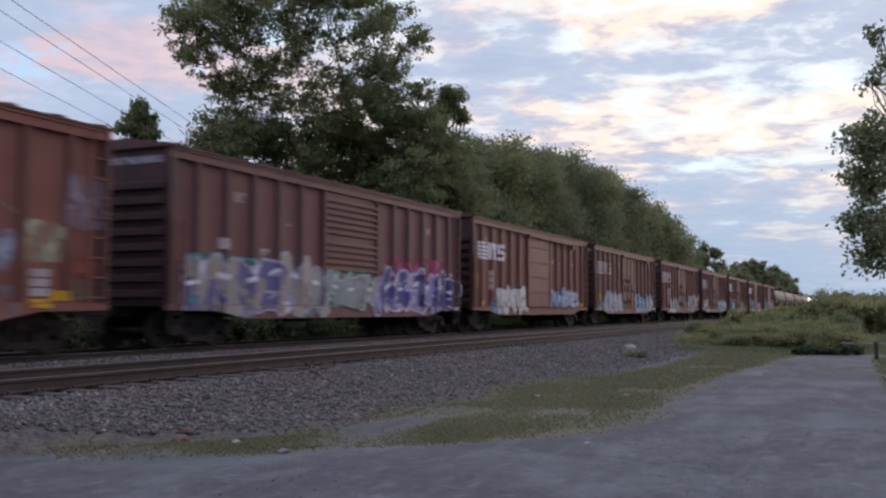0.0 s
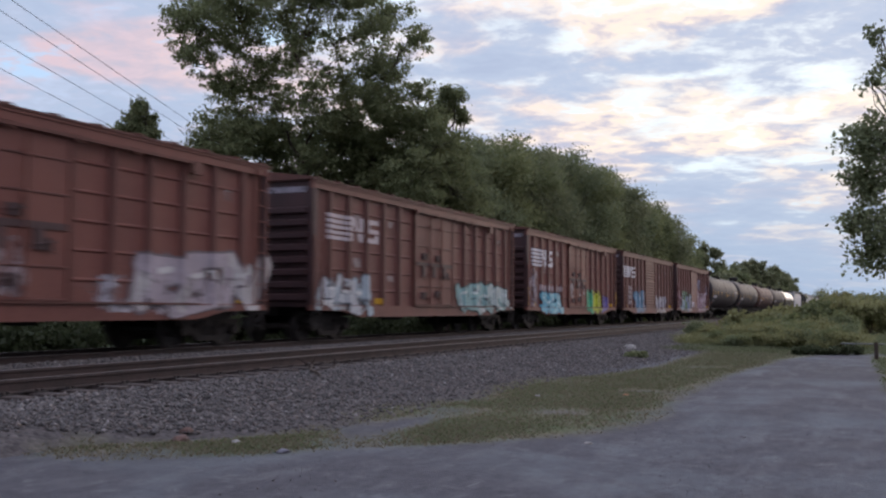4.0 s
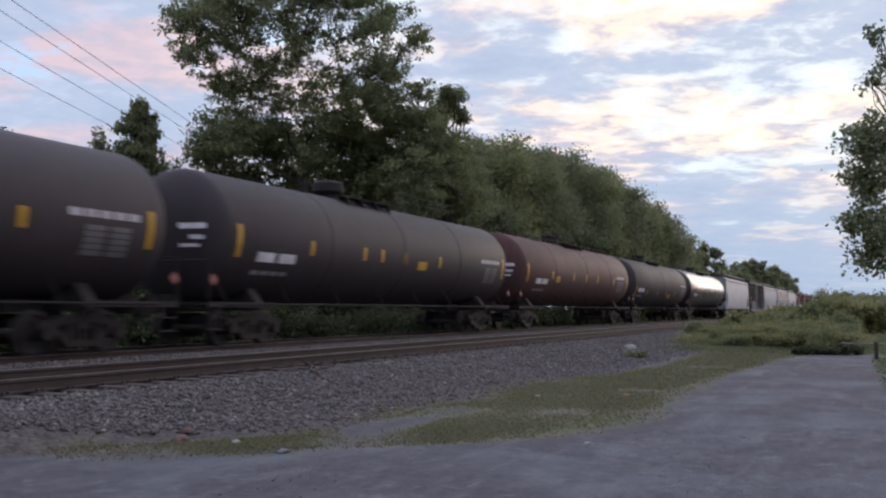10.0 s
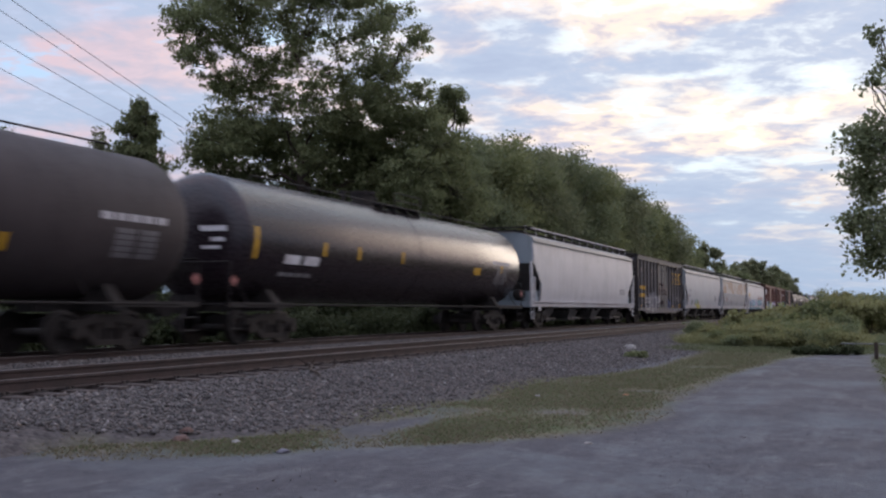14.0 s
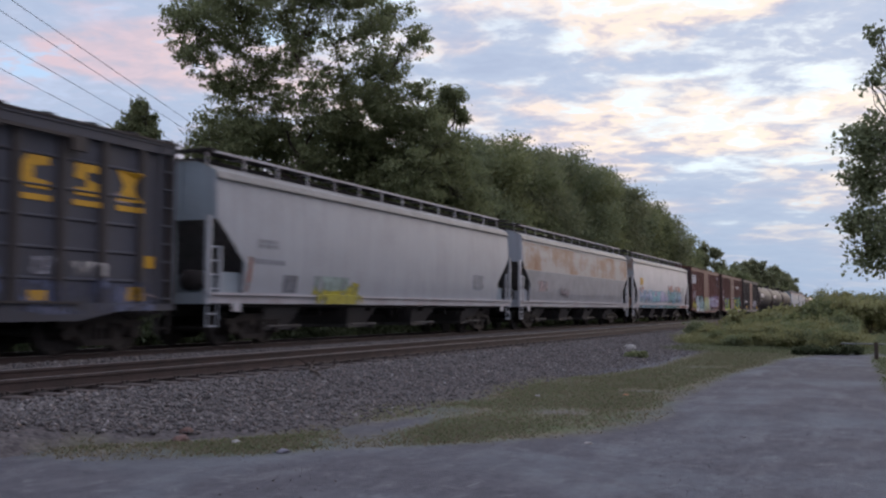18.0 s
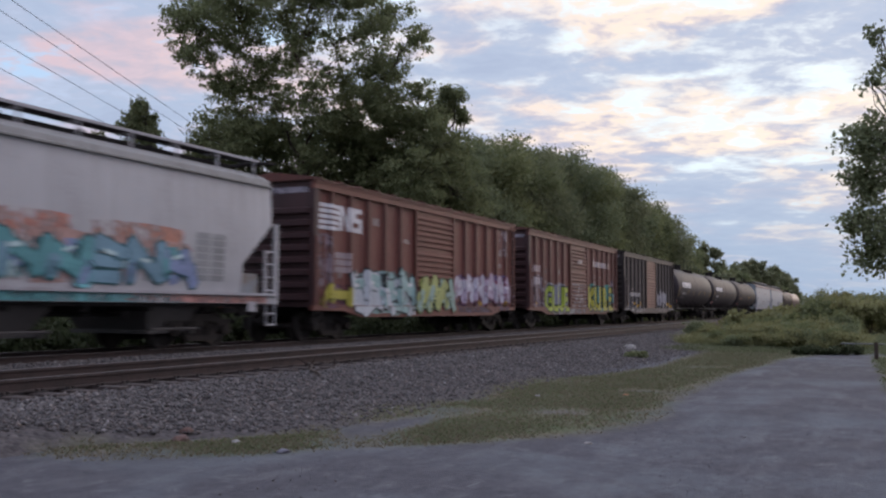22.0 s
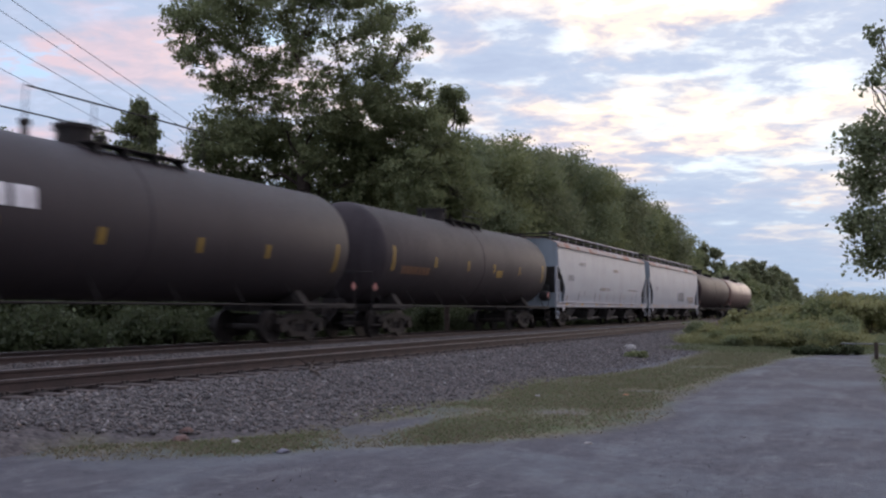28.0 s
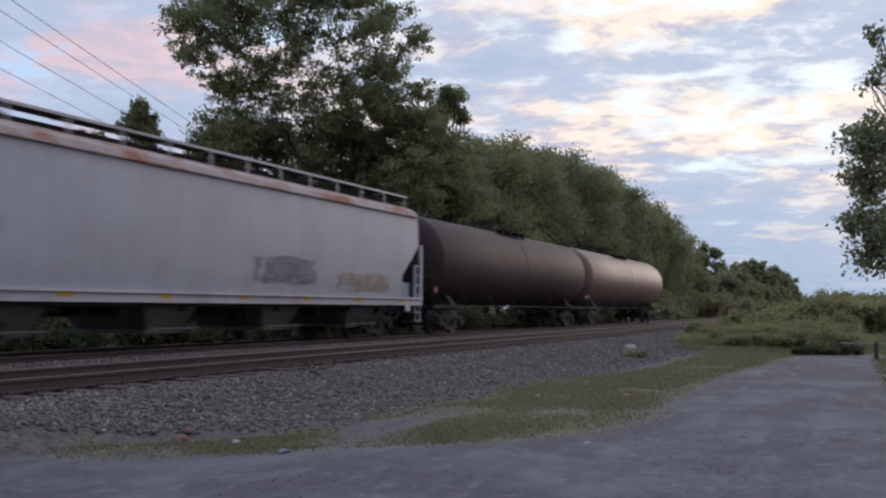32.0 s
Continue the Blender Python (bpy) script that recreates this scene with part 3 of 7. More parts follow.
def add_truck(root, x):
    t = part("truck", stored("truck", bolster_mesh), STEEL, root, "rusty cast-steel truck")
    t.location = (x, 0, 0)
    for y in (-1.02, 1.02):
        f = part("side_frame", stored("side_frame", side_frame_mesh), STEEL, t)
        f.location = (0, y, 0)
        if y > 0:
            f.rotation_euler = (0, 0, math.pi)
    for i, dx in enumerate((-0.89, 0.89)):
        w = part("wheelset", stored("wheelset", wheelset_mesh), WHEEL, t)
        w.location = (dx, 0, 0.42)
        WHEELSETS.append((w, i))


def coupler_mesh(bm):
    box(bm, -0.2, 0.62, -0.07, 0.07, 0.78, 0.92)
    extrude_y(bm, [(0.5, 0.7), (0.75, 0.72), (0.82, 0.8), (0.82, 0.96), (0.7, 1.0), (0.5, 0.98)], -0.13, 0.1)
    tube(bm, (0.3, 0.25, 0.8), (0.75, 0.28, 0.52), 0.035, 8)
    tube(bm, (0.75, 0.28, 0.52), (0.85, 0.2, 0.7), 0.03, 8)
    tube(bm, (0.05, -1.2, 0.95), (0.45, -0.1, 1.0), 0.014, 6)


def add_coupler(root, x, s):
    c = part("coupler", stored("coupler", coupler_mesh), STEEL, root, "rusty knuckle coupler with air hose")
    c.location = (x, 0, 0)
    if s < 0:
        c.rotation_euler = (0, 0, math.pi)


def ladder_mesh(h, w, n):
    def make(bm):
        for s in (-w / 2, w / 2):
            box(bm, s - 0.02, s + 0.02, -0.02, 0.02, 0.0, h)
        for i in range(n):
            z = 0.12 + (h - 0.24) * i / max(1, n - 1)
            tube(bm, (-w / 2, -0.01, z), (w / 2, -0.01, z), 0.014, 6)
    return make


def brake_wheel_mesh(bm):
    n = 16
    for i in range(n):
        a, b = 2 * math.pi * i / n, 2 * math.pi * (i + 1) / n
        tube(bm, (0, 0.26 * math.cos(a), 0.26 * math.sin(a)), (0, 0.26 * math.cos(b), 0.26 * math.sin(b)), 0.02, 6)
    for k in range(5):
        a = 2 * math.pi * k / 5
        tube(bm, (0, 0, 0), (0, 0.26 * math.cos(a), 0.26 * math.sin(a)), 0.014, 6)
    tube(bm, (0, 0, 0), (0.14, 0, 0), 0.05, 8)


def car_root(name, s, label, category, group):
    root = new(name)
    root.location = (s, FAR_Y, RAIL_Z)
    tagged(root, label, category, group)
    CARS.append((root, s))
    return root


# -- paint laid on a side that may be ribbed or curved --
def lay(name, polys, mat, root, depth, xb=(), zb=(), lift=0.006, label=""):
    """Flat outlines in x, z, cut at the side's breaks and laid on its surface y = -depth(x, z)."""
    bm = bmesh.new()
    if depth is box_depth:
        polys = [[(x, max(z, 0.675 + 0.18 * min(1.0, max(0.0, abs(x) - 5.1)))) for x, z in pts] for pts in polys]
    elif depth is HOP_SIDE[0]:
        polys = [[(x, max(z, 1.03)) for x, z in pts] for pts in polys]
    for k, pts in enumerate(polys):
        vs = [bm.verts.new((x, -0.0004 * k, z)) for x, z in pts]
        bm.faces.new(vs)
    lo = min(x for p in polys for x, z in p), min(z for p in polys for x, z in p)
    hi = max(x for p in polys for x, z in p), max(z for p in polys for x, z in p)
    for axis, cuts in ((0, xb), (2, zb)):
        for c in cuts:
            if lo[axis // 2] < c < hi[axis // 2]:
                co, no = [0, 0, 0], [0, 0, 0]
                co[axis], no[axis] = c, 1
                bmesh.ops.bisect_plane(bm, geom=bm.verts[:] + bm.edges[:] + bm.faces[:], dist=1e-5, plane_co=co, plane_no=no)
    for v in bm.verts:
        v.co.y = -depth(v.co.x, v.co.z) - lift + v.co.y
    bmesh.ops.recalc_face_normals(bm, faces=bm.faces)
    for f in bm.faces:
        if f.normal.y > 0:
            f.normal_flip()
    return part(name, bm, mat, root, label)


def rect(x0, x1, z0, z1):
    return [(x0, z0), (x1, z0), (x1, z1), (x0, z1)]


PAINTS = {}


def spray(h, worn=0.0):
    """Spray paint of one colour; worn paint is broken up, so that the side shows through."""
    key = (h, worn)
    if key not in PAINTS:
        a = tuple(min(0.7, 0.92 * c) for c in srgb(h)[:3]) + (1.0,)
        d = tuple(0.72 * c for c in a[:3]) + (1.0,)
        m = surface("spray_paint_" + h, a, d, 1.5, 12.0, 0.55)
        if worn:
            nt = m.node_tree
            v = coords(nt)
            n = math_node(nt, "ADD", math_node(nt, "MULTIPLY", noise_node(nt, v, 2.2, 5.0, 0.65), 0.7), math_node(nt, "MULTIPLY", noise_node(nt, coords(nt, (6.0, 6.0, 0.8)), 1.6, 4.0), 0.3))
            sock(nt, nt.nodes["Principled BSDF"], "Alpha", remap(nt, n, 0.36 + 0.2 * worn, 0.50 + 0.2 * worn))
        PAINTS[key] = m
    return PAINTS[key]


def cloud_outline(rng, x0, x1, z0, z1, n=22, jag=0.16):
    cx, cz, rx, rz = (x0 + x1) / 2, (z0 + z1) / 2, (x1 - x0) / 2, (z1 - z0) / 2
    pts = []
    for i in range(n):
        a = 2 * math.pi * i / n
        c, s = math.cos(a), math.sin(a)
        k = 1 / max(abs(c), abs(s)) * (1 - jag * rng.random())
        k = min(k, 1.22)
        pts.append((cx + rx * min(1, max(-1, c * k)), cz + rz * min(1, max(-1, s * k))))
    return pts


def bar(p, q, w, w2=None):
    (x0, z0), (x1, z1) = p, q
    L = math.hypot(x1 - x0, z1 - z0) or 1e-6
    nx, nz = -(z1 - z0) / L, (x1 - x0) / L
    w2 = w if w2 is None else w2
    ex, ez = (x1 - x0) / L * w * 0.4, (z1 - z0) / L * w * 0.4
    return [(x0 - ex + nx * w / 2, z0 - ez + nz * w / 2), (x0 - 1.6 * ex, z0 - 1.6 * ez), (x0 - ex - nx * w / 2, z0 - ez - nz * w / 2),
            (x1 + ex - nx * w2 / 2, z1 + ez - nz * w2 / 2), (x1 + 1.6 * ex, z1 + 1.6 * ez), (x1 + ex + nx * w2 / 2, z1 + ez + nz * w2 / 2)]


def graffiti(root, side, x0, x1, z0, z1, n, fill, line, back="", tip="", seed=1, lift=0.006, label="sprayed graffiti piece in several colours"):
    """n interlocked letter-like forms that spell nothing: a cloud behind, dark outlines, fills, light tips."""
    depth, xb, zb = side
    rng = random.Random(seed)
    top = None
    if back:
        top = lay("graffiti", [cloud_outline(rng, x0 - 0.12, x1 + 0.12, z0 - 0.04, z1 + 0.1, 26, 0.34)], spray(back, 0.2), root, depth, xb, zb, lift, label)
    fs = fill if isinstance(fill, (list, tuple)) else (fill,)
    w = (x1 - x0) / n
    h = z1 - z0
    tones = list(fs) + [line] + ([tip] if tip else [])
    for c, tone in enumerate(tones):
        shards = []
        for k in range(max(3, round(n * 2.2))):
            cx, cz = x0 + (x1 - x0) * (k + rng.random()) / max(3, round(n * 2.2)), z0 + h * rng.uniform(0.14, 0.8)
            r, turn = h * rng.uniform(0.14, 0.3), rng.uniform(0, 6.28)
            pts = [(cx + r * rng.uniform(0.6, 1.2) * math.cos(turn + 1.571 * q), cz + r * rng.uniform(0.5, 1.1) * math.sin(turn + 1.571 * q)) for q in range(4)]
            shards.append([(min(x1, max(x0, px)), min(z1, max(z0, pz))) for px, pz in pts])
        o = lay("graffiti_shard", shards, spray(tone, 0.15), top or root, depth, xb, zb, lift + 0.0008 + 0.003 * c, "" if top else label)
        if top:
            tagged(o, kind="stuff")
        top = top or o
    lift += 0.003 * len(tones)
    for i in range(n):
        a, b = x0 + w * (i - 0.04), x0 + w * (i + 1.04)
        lean = rng.uniform(-0.45, 0.45) * w
        lo, hi = z0 + h * rng.uniform(0.06, 0.14), z1 - h * rng.uniform(0.04, 0.2)
        t = min(0.42 * w, 0.3 * h) * rng.uniform(0.8, 1.1)
        cx, cz, rx, rz = (a + b) / 2, (lo + hi) / 2, (b - a) / 2, (hi - lo) / 2
        lw = min(0.4 * (b - a), 0.32 * h) * rng.uniform(0.75, 1.2)
        l, r = a + lw * 0.4, b - lw * 0.4
        bot, cap = lo + lw * 0.4, hi - lw * 0.4

        def at(u, v):
            return (l + (r - l) * u + lean * (v - 0.5) + rng.uniform(-0.16, 0.16) * w, bot + (cap - bot) * v + rng.uniform(-0.1, 0.1) * h)
        plans = (((0, 0, 0, 1), (1, 0, 1, 1), (0, 0.5, 1, 0.5)), ((0, 0, 0, 1), (0, 1, 1, 0.95), (0, 0.5, 0.8, 0.5), (0, 0, 1, 0.02)), ((0, 0, 0, 1), (0, 1, 1, 0), (1, 0, 1, 1)),
                 ((0, 0, 0, 1), (0, 1, 1, 0.85), (1, 0.85, 0.1, 0.45), (0.3, 0.45, 1, 0)), ((0, 0, 0.45, 1), (0.45, 1, 1, 0), (0.2, 0.35, 0.8, 0.35)), ((1, 0.95, 0.1, 0.9), (0.1, 0.9, 0.15, 0.5), (0.15, 0.5, 0.9, 0.5), (0.9, 0.5, 0.9, 0.05), (0.9, 0.05, 0, 0.0)))
        strokes = []
        for u0, v0, u1, v1 in plans[rng.randrange(len(plans))]:
            strokes.append((at(u0, v0), at(u1, v1), lw * rng.uniform(0.85, 1.2), lw * rng.uniform(0.7, 1.1)))
        g = 0.075 * h
        o = lay("graffiti_letter", [bar(p, q, u + g, v + g) for p, q, u, v in strokes], spray(line), top or root, depth, xb, zb, lift + 0.004 + 0.004 * (i % 2), "" if top else label)
        host = top or o
        lay("graffiti_fill", [bar(p, q, u, v) for p, q, u, v in strokes], spray(fs[i * len(fs) // n]), host, depth, xb, zb, lift + 0.012 + 0.004 * (i % 2))
        other = fs[(i * len(fs) // n + 1) % len(fs)]
        low = []
        for p, q, u, v in strokes[:1]:
            k = rng.uniform(0.35, 0.6)
            low.append(bar(p, (p[0] + (q[0] - p[0]) * k, p[1] + (q[1] - p[1]) * k), u * 0.9, v * 0.8))
        lay("graffiti_shade", low, spray(other, 0.1), host, depth, xb, zb, lift + 0.0185 + 0.003 * (i % 2))
        for k in range(2):
            u, v = rng.uniform(-0.8, 0.6), rng.uniform(-0.6, 0.6)
            du, dv = rng.uniform(-0.45, 0.45), rng.uniform(-0.5, 0.5)
            slit = bar((cx + rx * u, cz + rz * v), (cx + rx * (u + du), cz + rz * (v + dv)), t * rng.uniform(0.16, 0.3), t * 0.08)
            lay("graffiti_line", [slit], spray(line), host, depth, xb, zb, lift + 0.0255 + 0.001 * k)
        if tip:
            u, v = rng.uniform(-0.6, 0.1), rng.uniform(0.1, 0.6)
            lay("graffiti_highlight", [bar((cx + rx * u, cz + rz * v), (cx + rx * (u + 0.4), cz + rz * (v + rng.uniform(-0.2, 0.2))), t * 0.3)], spray(tip), host, depth, xb, zb, lift + 0.03)
    return top


def smear(root, side, x0, x1, z0, z1, colour, seed=1, lift=0.005, label="faded painted-over patch", name="paint_patch"):
    depth, xb, zb = side
    rng = random.Random(seed)
    return lay(name, [cloud_outline(rng, x0, x1, z0, z1, 18, 0.12)], spray(colour, 0.35), root, depth, xb, zb, lift, label)


def letters(root, side, word, x0, x1, z0, z1, fill, line, seed=3, lift=0.006, back=""):
    """Painted word in fat letters with a dark outline."""
    depth, xb, zb = side
    rng = random.Random(seed)
    host = lay("graffiti", [cloud_outline(rng, x0 - 0.15, x1 + 0.15, z0, z1 + 0.12, 26, 0.2)], spray(back), root, depth, xb, zb, lift, "graffiti word in fat outlined letters")
    for grow, mat, up, nm in ((0.085, spray(line), 0.008, "graffiti_outline"), (0.035, spray(fill), 0.018, "graffiti_fill")):
        cu = bpy.data.curves.new("word", "FONT")
        cu.body, cu.size, cu.offset, cu.resolution_u, cu.align_x = word, 1.0, grow, 3, "LEFT"
        cu.space_character = 1.12
        tmp = new("word", cu)
        bpy.context.view_layer.update()
        me = bpy.data.meshes.new_from_object(tmp.evaluated_get(bpy.context.evaluated_depsgraph_get()))
        bpy.data.objects.remove(tmp)
        bm = bmesh.new()
        bm.from_mesh(me)
        bpy.data.meshes.remove(me)
        if nm == "graffiti_outline":
            ax, bx = min(v.co.x for v in bm.verts), max(v.co.x for v in bm.verts)
            ay, by = min(v.co.y for v in bm.verts), max(v.co.y for v in bm.verts)
        polys = [[(x0 + (v.co.x - ax) / (bx - ax) * (x1 - x0), z0 + (v.co.y - ay) / (by - ay) * (z1 - z0)) for v in f.verts] for f in bm.faces]
        bm.free()
        lay_flat(nm, polys, mat, host, depth, xb, zb, lift + up)
    return host


def lay_flat(name, polys, mat, root, depth, xb, zb, lift):
    bm = bmesh.new()
    for pts in polys:
        bm.faces.new([bm.verts.new((x, 0, z)) for x, z in pts])
    bmesh.ops.remove_doubles(bm, verts=bm.verts, dist=1e-4)
    for axis, cuts in ((0, xb), (2, zb)):
        for c in cuts:
            co, no = [0, 0, 0], [0, 0, 0]
            co[axis], no[axis] = c, 1
            bmesh.ops.bisect_plane(bm, geom=bm.verts[:] + bm.edges[:] + bm.faces[:], dist=1e-5, plane_co=co, plane_no=no)
    for v in bm.verts:
        v.co.y = -depth(v.co.x, v.co.z) - lift
    for f in bm.faces:
        f.normal_update()
        if f.normal.y > 0:
            f.normal_flip()
    return part(name, bm, mat, root)


def marks(root, side, x0, x1, z0, z1, n, mat, name="lettering", rows=1, label="", lift=0.005):
    """Reporting marks as plain bars."""
    polys = []
    for r in range(rows):
        za = z0 + (z1 - z0) * (r + 0.08) / rows
        zc = z0 + (z1 - z0) * (r + 0.92) / rows
        for i in range(n):
            a = x0 + (x1 - x0) * (i + 0.1) / n
            polys.append(rect(a, x0 + (x1 - x0) * (i + 0.9) / n, za, zc))
    depth, xb, zb = side
    return lay(name, polys, mat, root, depth, xb, zb, lift, label)


def stripes_logo(root, side, x0, x1, xm, z0, z1, mat):
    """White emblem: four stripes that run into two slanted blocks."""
    depth, xb, zb = side
    h = z1 - z0
    polys = [rect(x0, xm - 0.06 + 0.1 * (4 - i) / 4, z1 - h * 0.22 * i - h * 0.15, z1 - h * 0.22 * i) for i in range(5)]
    lay("emblem", polys, mat, root, depth, xb, zb, 0.005, "white striped emblem")
    w = (x1 - xm) / 2
    a, b = xm, xm + w
    t = 0.3 * w
    polys = [[(a, z0), (a + t, z0), (a + t * 1.1, z1), (a, z1)], [(a + t * 0.6, z1), (a + t * 1.3, z1), (b - t * 0.2, z0), (b - t, z0)], [(b - t, z0), (b - 0.05, z0), (b, z1), (b - t, z1)],
             rect(b + 0.12, x1, z1 - h * 0.2, z1), rect(b + 0.12, b + 0.12 + t, z0 + h * 0.45, z1 - h * 0.1), rect(b + 0.12, x1, z0 + h * 0.4, z0 + h * 0.6),
             rect(x1 - t, x1, z0 + h * 0.1, z0 + h * 0.5), rect(b + 0.08, x1, z0, z0 + h * 0.2)]
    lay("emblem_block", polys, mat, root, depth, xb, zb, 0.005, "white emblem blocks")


# -- boxcars --
HALF = 7.71
POSTS = [s * (1.55 + 1.04 * k) for s in (-1, 1) for k in range(1, 6)]


def box_depth(x, z):
    if z < 0.98 or z > 4.15 or abs(x) > HALF - 0.14:
        return 1.55
    if abs(x) < 1.55:
        return 1.53
    d = min(abs(x - p) for p in POSTS)
    if d < 0.05:
        return 1.55
    if d < 0.11:
        return 1.55 - 0.09 * (d - 0.05) / 0.06
    return 1.46


BOX_X = sorted([p + o for p in POSTS for o in (-0.11, -0.05, 0.05, 0.11)] + [-1.56, -1.54, 1.54, 1.56, -HALF + 0.13, -HALF + 0.15, HALF - 0.15, HALF - 0.13])
BOX_SIDE = (box_depth, BOX_X, (0.975, 0.985))


def box_body_mesh(bm):
    box(bm, -HALF + 0.1, HALF - 0.1, -1.45, 1.45, 0.95, 4.3)


def box_end_mesh(bm):
    """Pressed end: horizontal corrugations that bulge outwards, with a plain head."""
    prof = [(0.0, 0.95)]
    z = 1.1
    while z < 3.75:
        prof += [(0.0, z), (0.12, z + 0.04), (0.12, z + 0.17), (0.0, z + 0.21)]
        z += 0.335
    prof += [(0.0, 4.34)]
    a = [bm.verts.new((-d, -1.38, z)) for d, z in prof]
    b = [bm.verts.new((-d, 1.38, z)) for d, z in prof]
    for i in range(len(prof) - 1):
        bm.faces.new((a[i + 1], a[i], b[i], b[i + 1]))
    for s in (-1, 1):
        box(bm, -0.06, 0.14, s * 1.375 if s > 0 else -1.55, 1.55 if s > 0 else -1.375, 0.9, 4.36)


def box_post_mesh(bm):
    a = [(-0.11, -1.45), (-0.05, -1.55), (0.05, -1.55), (0.11, -1.45)]
    lo = [bm.verts.new((x, y, 0.97)) for x, y in a]
    hi = [bm.verts.new((x, y, 4.16)) for x, y in a]
    for i in range(3):
        bm.faces.new((lo[i], lo[i + 1], hi[i + 1], hi[i]))
    bm.faces.new(lo[::-1]), bm.faces.new(hi)


def box_sill_mesh(bm):
    pts = [(-HALF, 0.86), (-HALF, 1.0), (HALF, 1.0), (HALF, 0.86), (6.1, 0.84), (5.1, 0.66), (-5.1, 0.66), (-6.1, 0.84)]
    extrude_y(bm, pts, -1.552, -1.44)


def box_chord_mesh(bm):
    box(bm, -HALF, HALF, -1.553, -1.44, 4.14, 4.37)
    box(bm, -HALF, HALF, -1.575, -1.55, 4.31, 4.39)


def box_roof_mesh(bm):
    extrude_x(bm, [(-1.6, 4.37), (1.6, 4.37), (1.6, 4.41), (0.0, 4.6), (-1.6, 4.41)], -HALF - 0.05, HALF + 0.05)
    for i in range(15):
        x = -HALF + 0.25 + i * (2 * HALF - 0.5) / 14
        extrude_x(bm, [(-1.62, 4.4), (-1.62, 4.45), (0, 4.66), (1.62, 4.45), (1.62, 4.4), (0, 4.56)], x - 0.07, x + 0.07)
    for i in range(14):
        x = -HALF + 0.8 + i * (2 * HALF - 1.6) / 13
        for s in (-1, 1):
            extrude_x(bm, [(s * 0.15, 4.57), (s * 1.4, 4.42), (s * 1.4, 4.455), (s * 0.15, 4.615)], x - 0.2, x + 0.2)


def door_ribbed_mesh(bm):
    prof = [(1.49, 1.0)]
    z = 1.05
    while z < 4.0:
        prof += [(1.49, z), (1.54, z + 0.03), (1.54, z + 0.09), (1.49, z + 0.12)]
        z += 0.178 if not 2.5 < z < 2.68 else 0.3
    prof += [(1.49, 4.15)]
    a = [bm.verts.new((-1.5, -d, z)) for d, z in prof]
    b = [bm.verts.new((1.5, -d, z)) for d, z in prof]
    for i in range(len(prof) - 1):
        bm.faces.new((a[i], b[i], b[i + 1], a[i + 1]))


def door_plug_mesh(bm):
    box(bm, -1.45, 1.45, -1.525, -1.44, 1.0, 4.1)


def door_rib_mesh(bm):
    extrude_x(bm, [(-1.52, 0.0), (-1.546, 0.012), (-1.546, 0.04), (-1.52, 0.055)], -1.44, 1.44)


def door_post_mesh(bm):
    box(bm, -0.05, 0.05, -1.55, -1.44, 0.98, 4.15)


def door_track_mesh(bm):
    box(bm, -1.6, 5.1, -1.63, -1.552, 4.06, 4.12)
    box(bm, 4.75, 5.1, -1.66, -1.552, 3.84, 4.1)
    box(bm, -1.6, 5.1, -1.61, -1.552, 0.98, 1.02)
    for x in (-1.55, 0.0, 1.55, 3.1, 4.9):
        box(bm, x - 0.05, x + 0.05, -1.64, -1.552, 4.0, 4.14)


def latch_mesh(bm):
    box(bm, -0.16, 0.16, -1.57, -1.52, -0.11, 0.11)
    tube(bm, (-0.2, -1.59, -0.02), (0.2, -1.59, 0.05), 0.018, 6)
    tube(bm, (0.1, -1.6, -0.16), (0.06, -1.6, 0.12), 0.016, 6)


def lock_box_mesh(bm):
    box(bm, -1.4, 1.4, -1.56, -1.5, 2.33, 2.45)
    for x in (-0.9, -0.1, 0.75):
        box(bm, x - 0.12, x + 0.12, -1.58, -1.52, 1.95, 2.36)


def end_stencil_mesh(bm):
    box(bm, -0.015, 0.0, -1.3, 1.25, 4.05, 4.2)


def lock_bar_mesh(bm):
    tube(bm, (0, -1.575, 1.05), (0, -1.575, 4.0), 0.022, 8)
    for z in (1.2, 2.0, 2.8, 3.6):
        box(bm, -0.06, 0.06, -1.585, -1.54, z, z + 0.1)


def box_bead_mesh(bm):
    """A shallow horizontal bead across one panel."""
    extrude_x(bm, [(-1.45, 0.0), (-1.48, 0.03), (-1.48, 0.05), (-1.45, 0.08)], -0.4, 0.4)


def underframe_mesh(L):
    def make(bm):
        box(bm, -L, L, -0.2, 0.2, 0.72, 1.0)
        box(bm, -L, L, -1.4, 1.4, 0.94, 1.02)
        for i in range(9):
            x = -L * 0.8 + i * L * 0.2
            box(bm, x - 0.04, x + 0.04, -1.35, 1.35, 0.84, 0.96)
        tube(bm, (1.0, -0.5, 0.72), (1.7, -0.5, 0.72), 0.16, 12)
        tube(bm, (-2.0, -0.6, 0.74), (-0.8, -0.6, 0.74), 0.2, 12)
        tube(bm, (-L + 1, -0.4, 0.76), (L - 1, -0.4, 0.76), 0.025, 6)
    return make


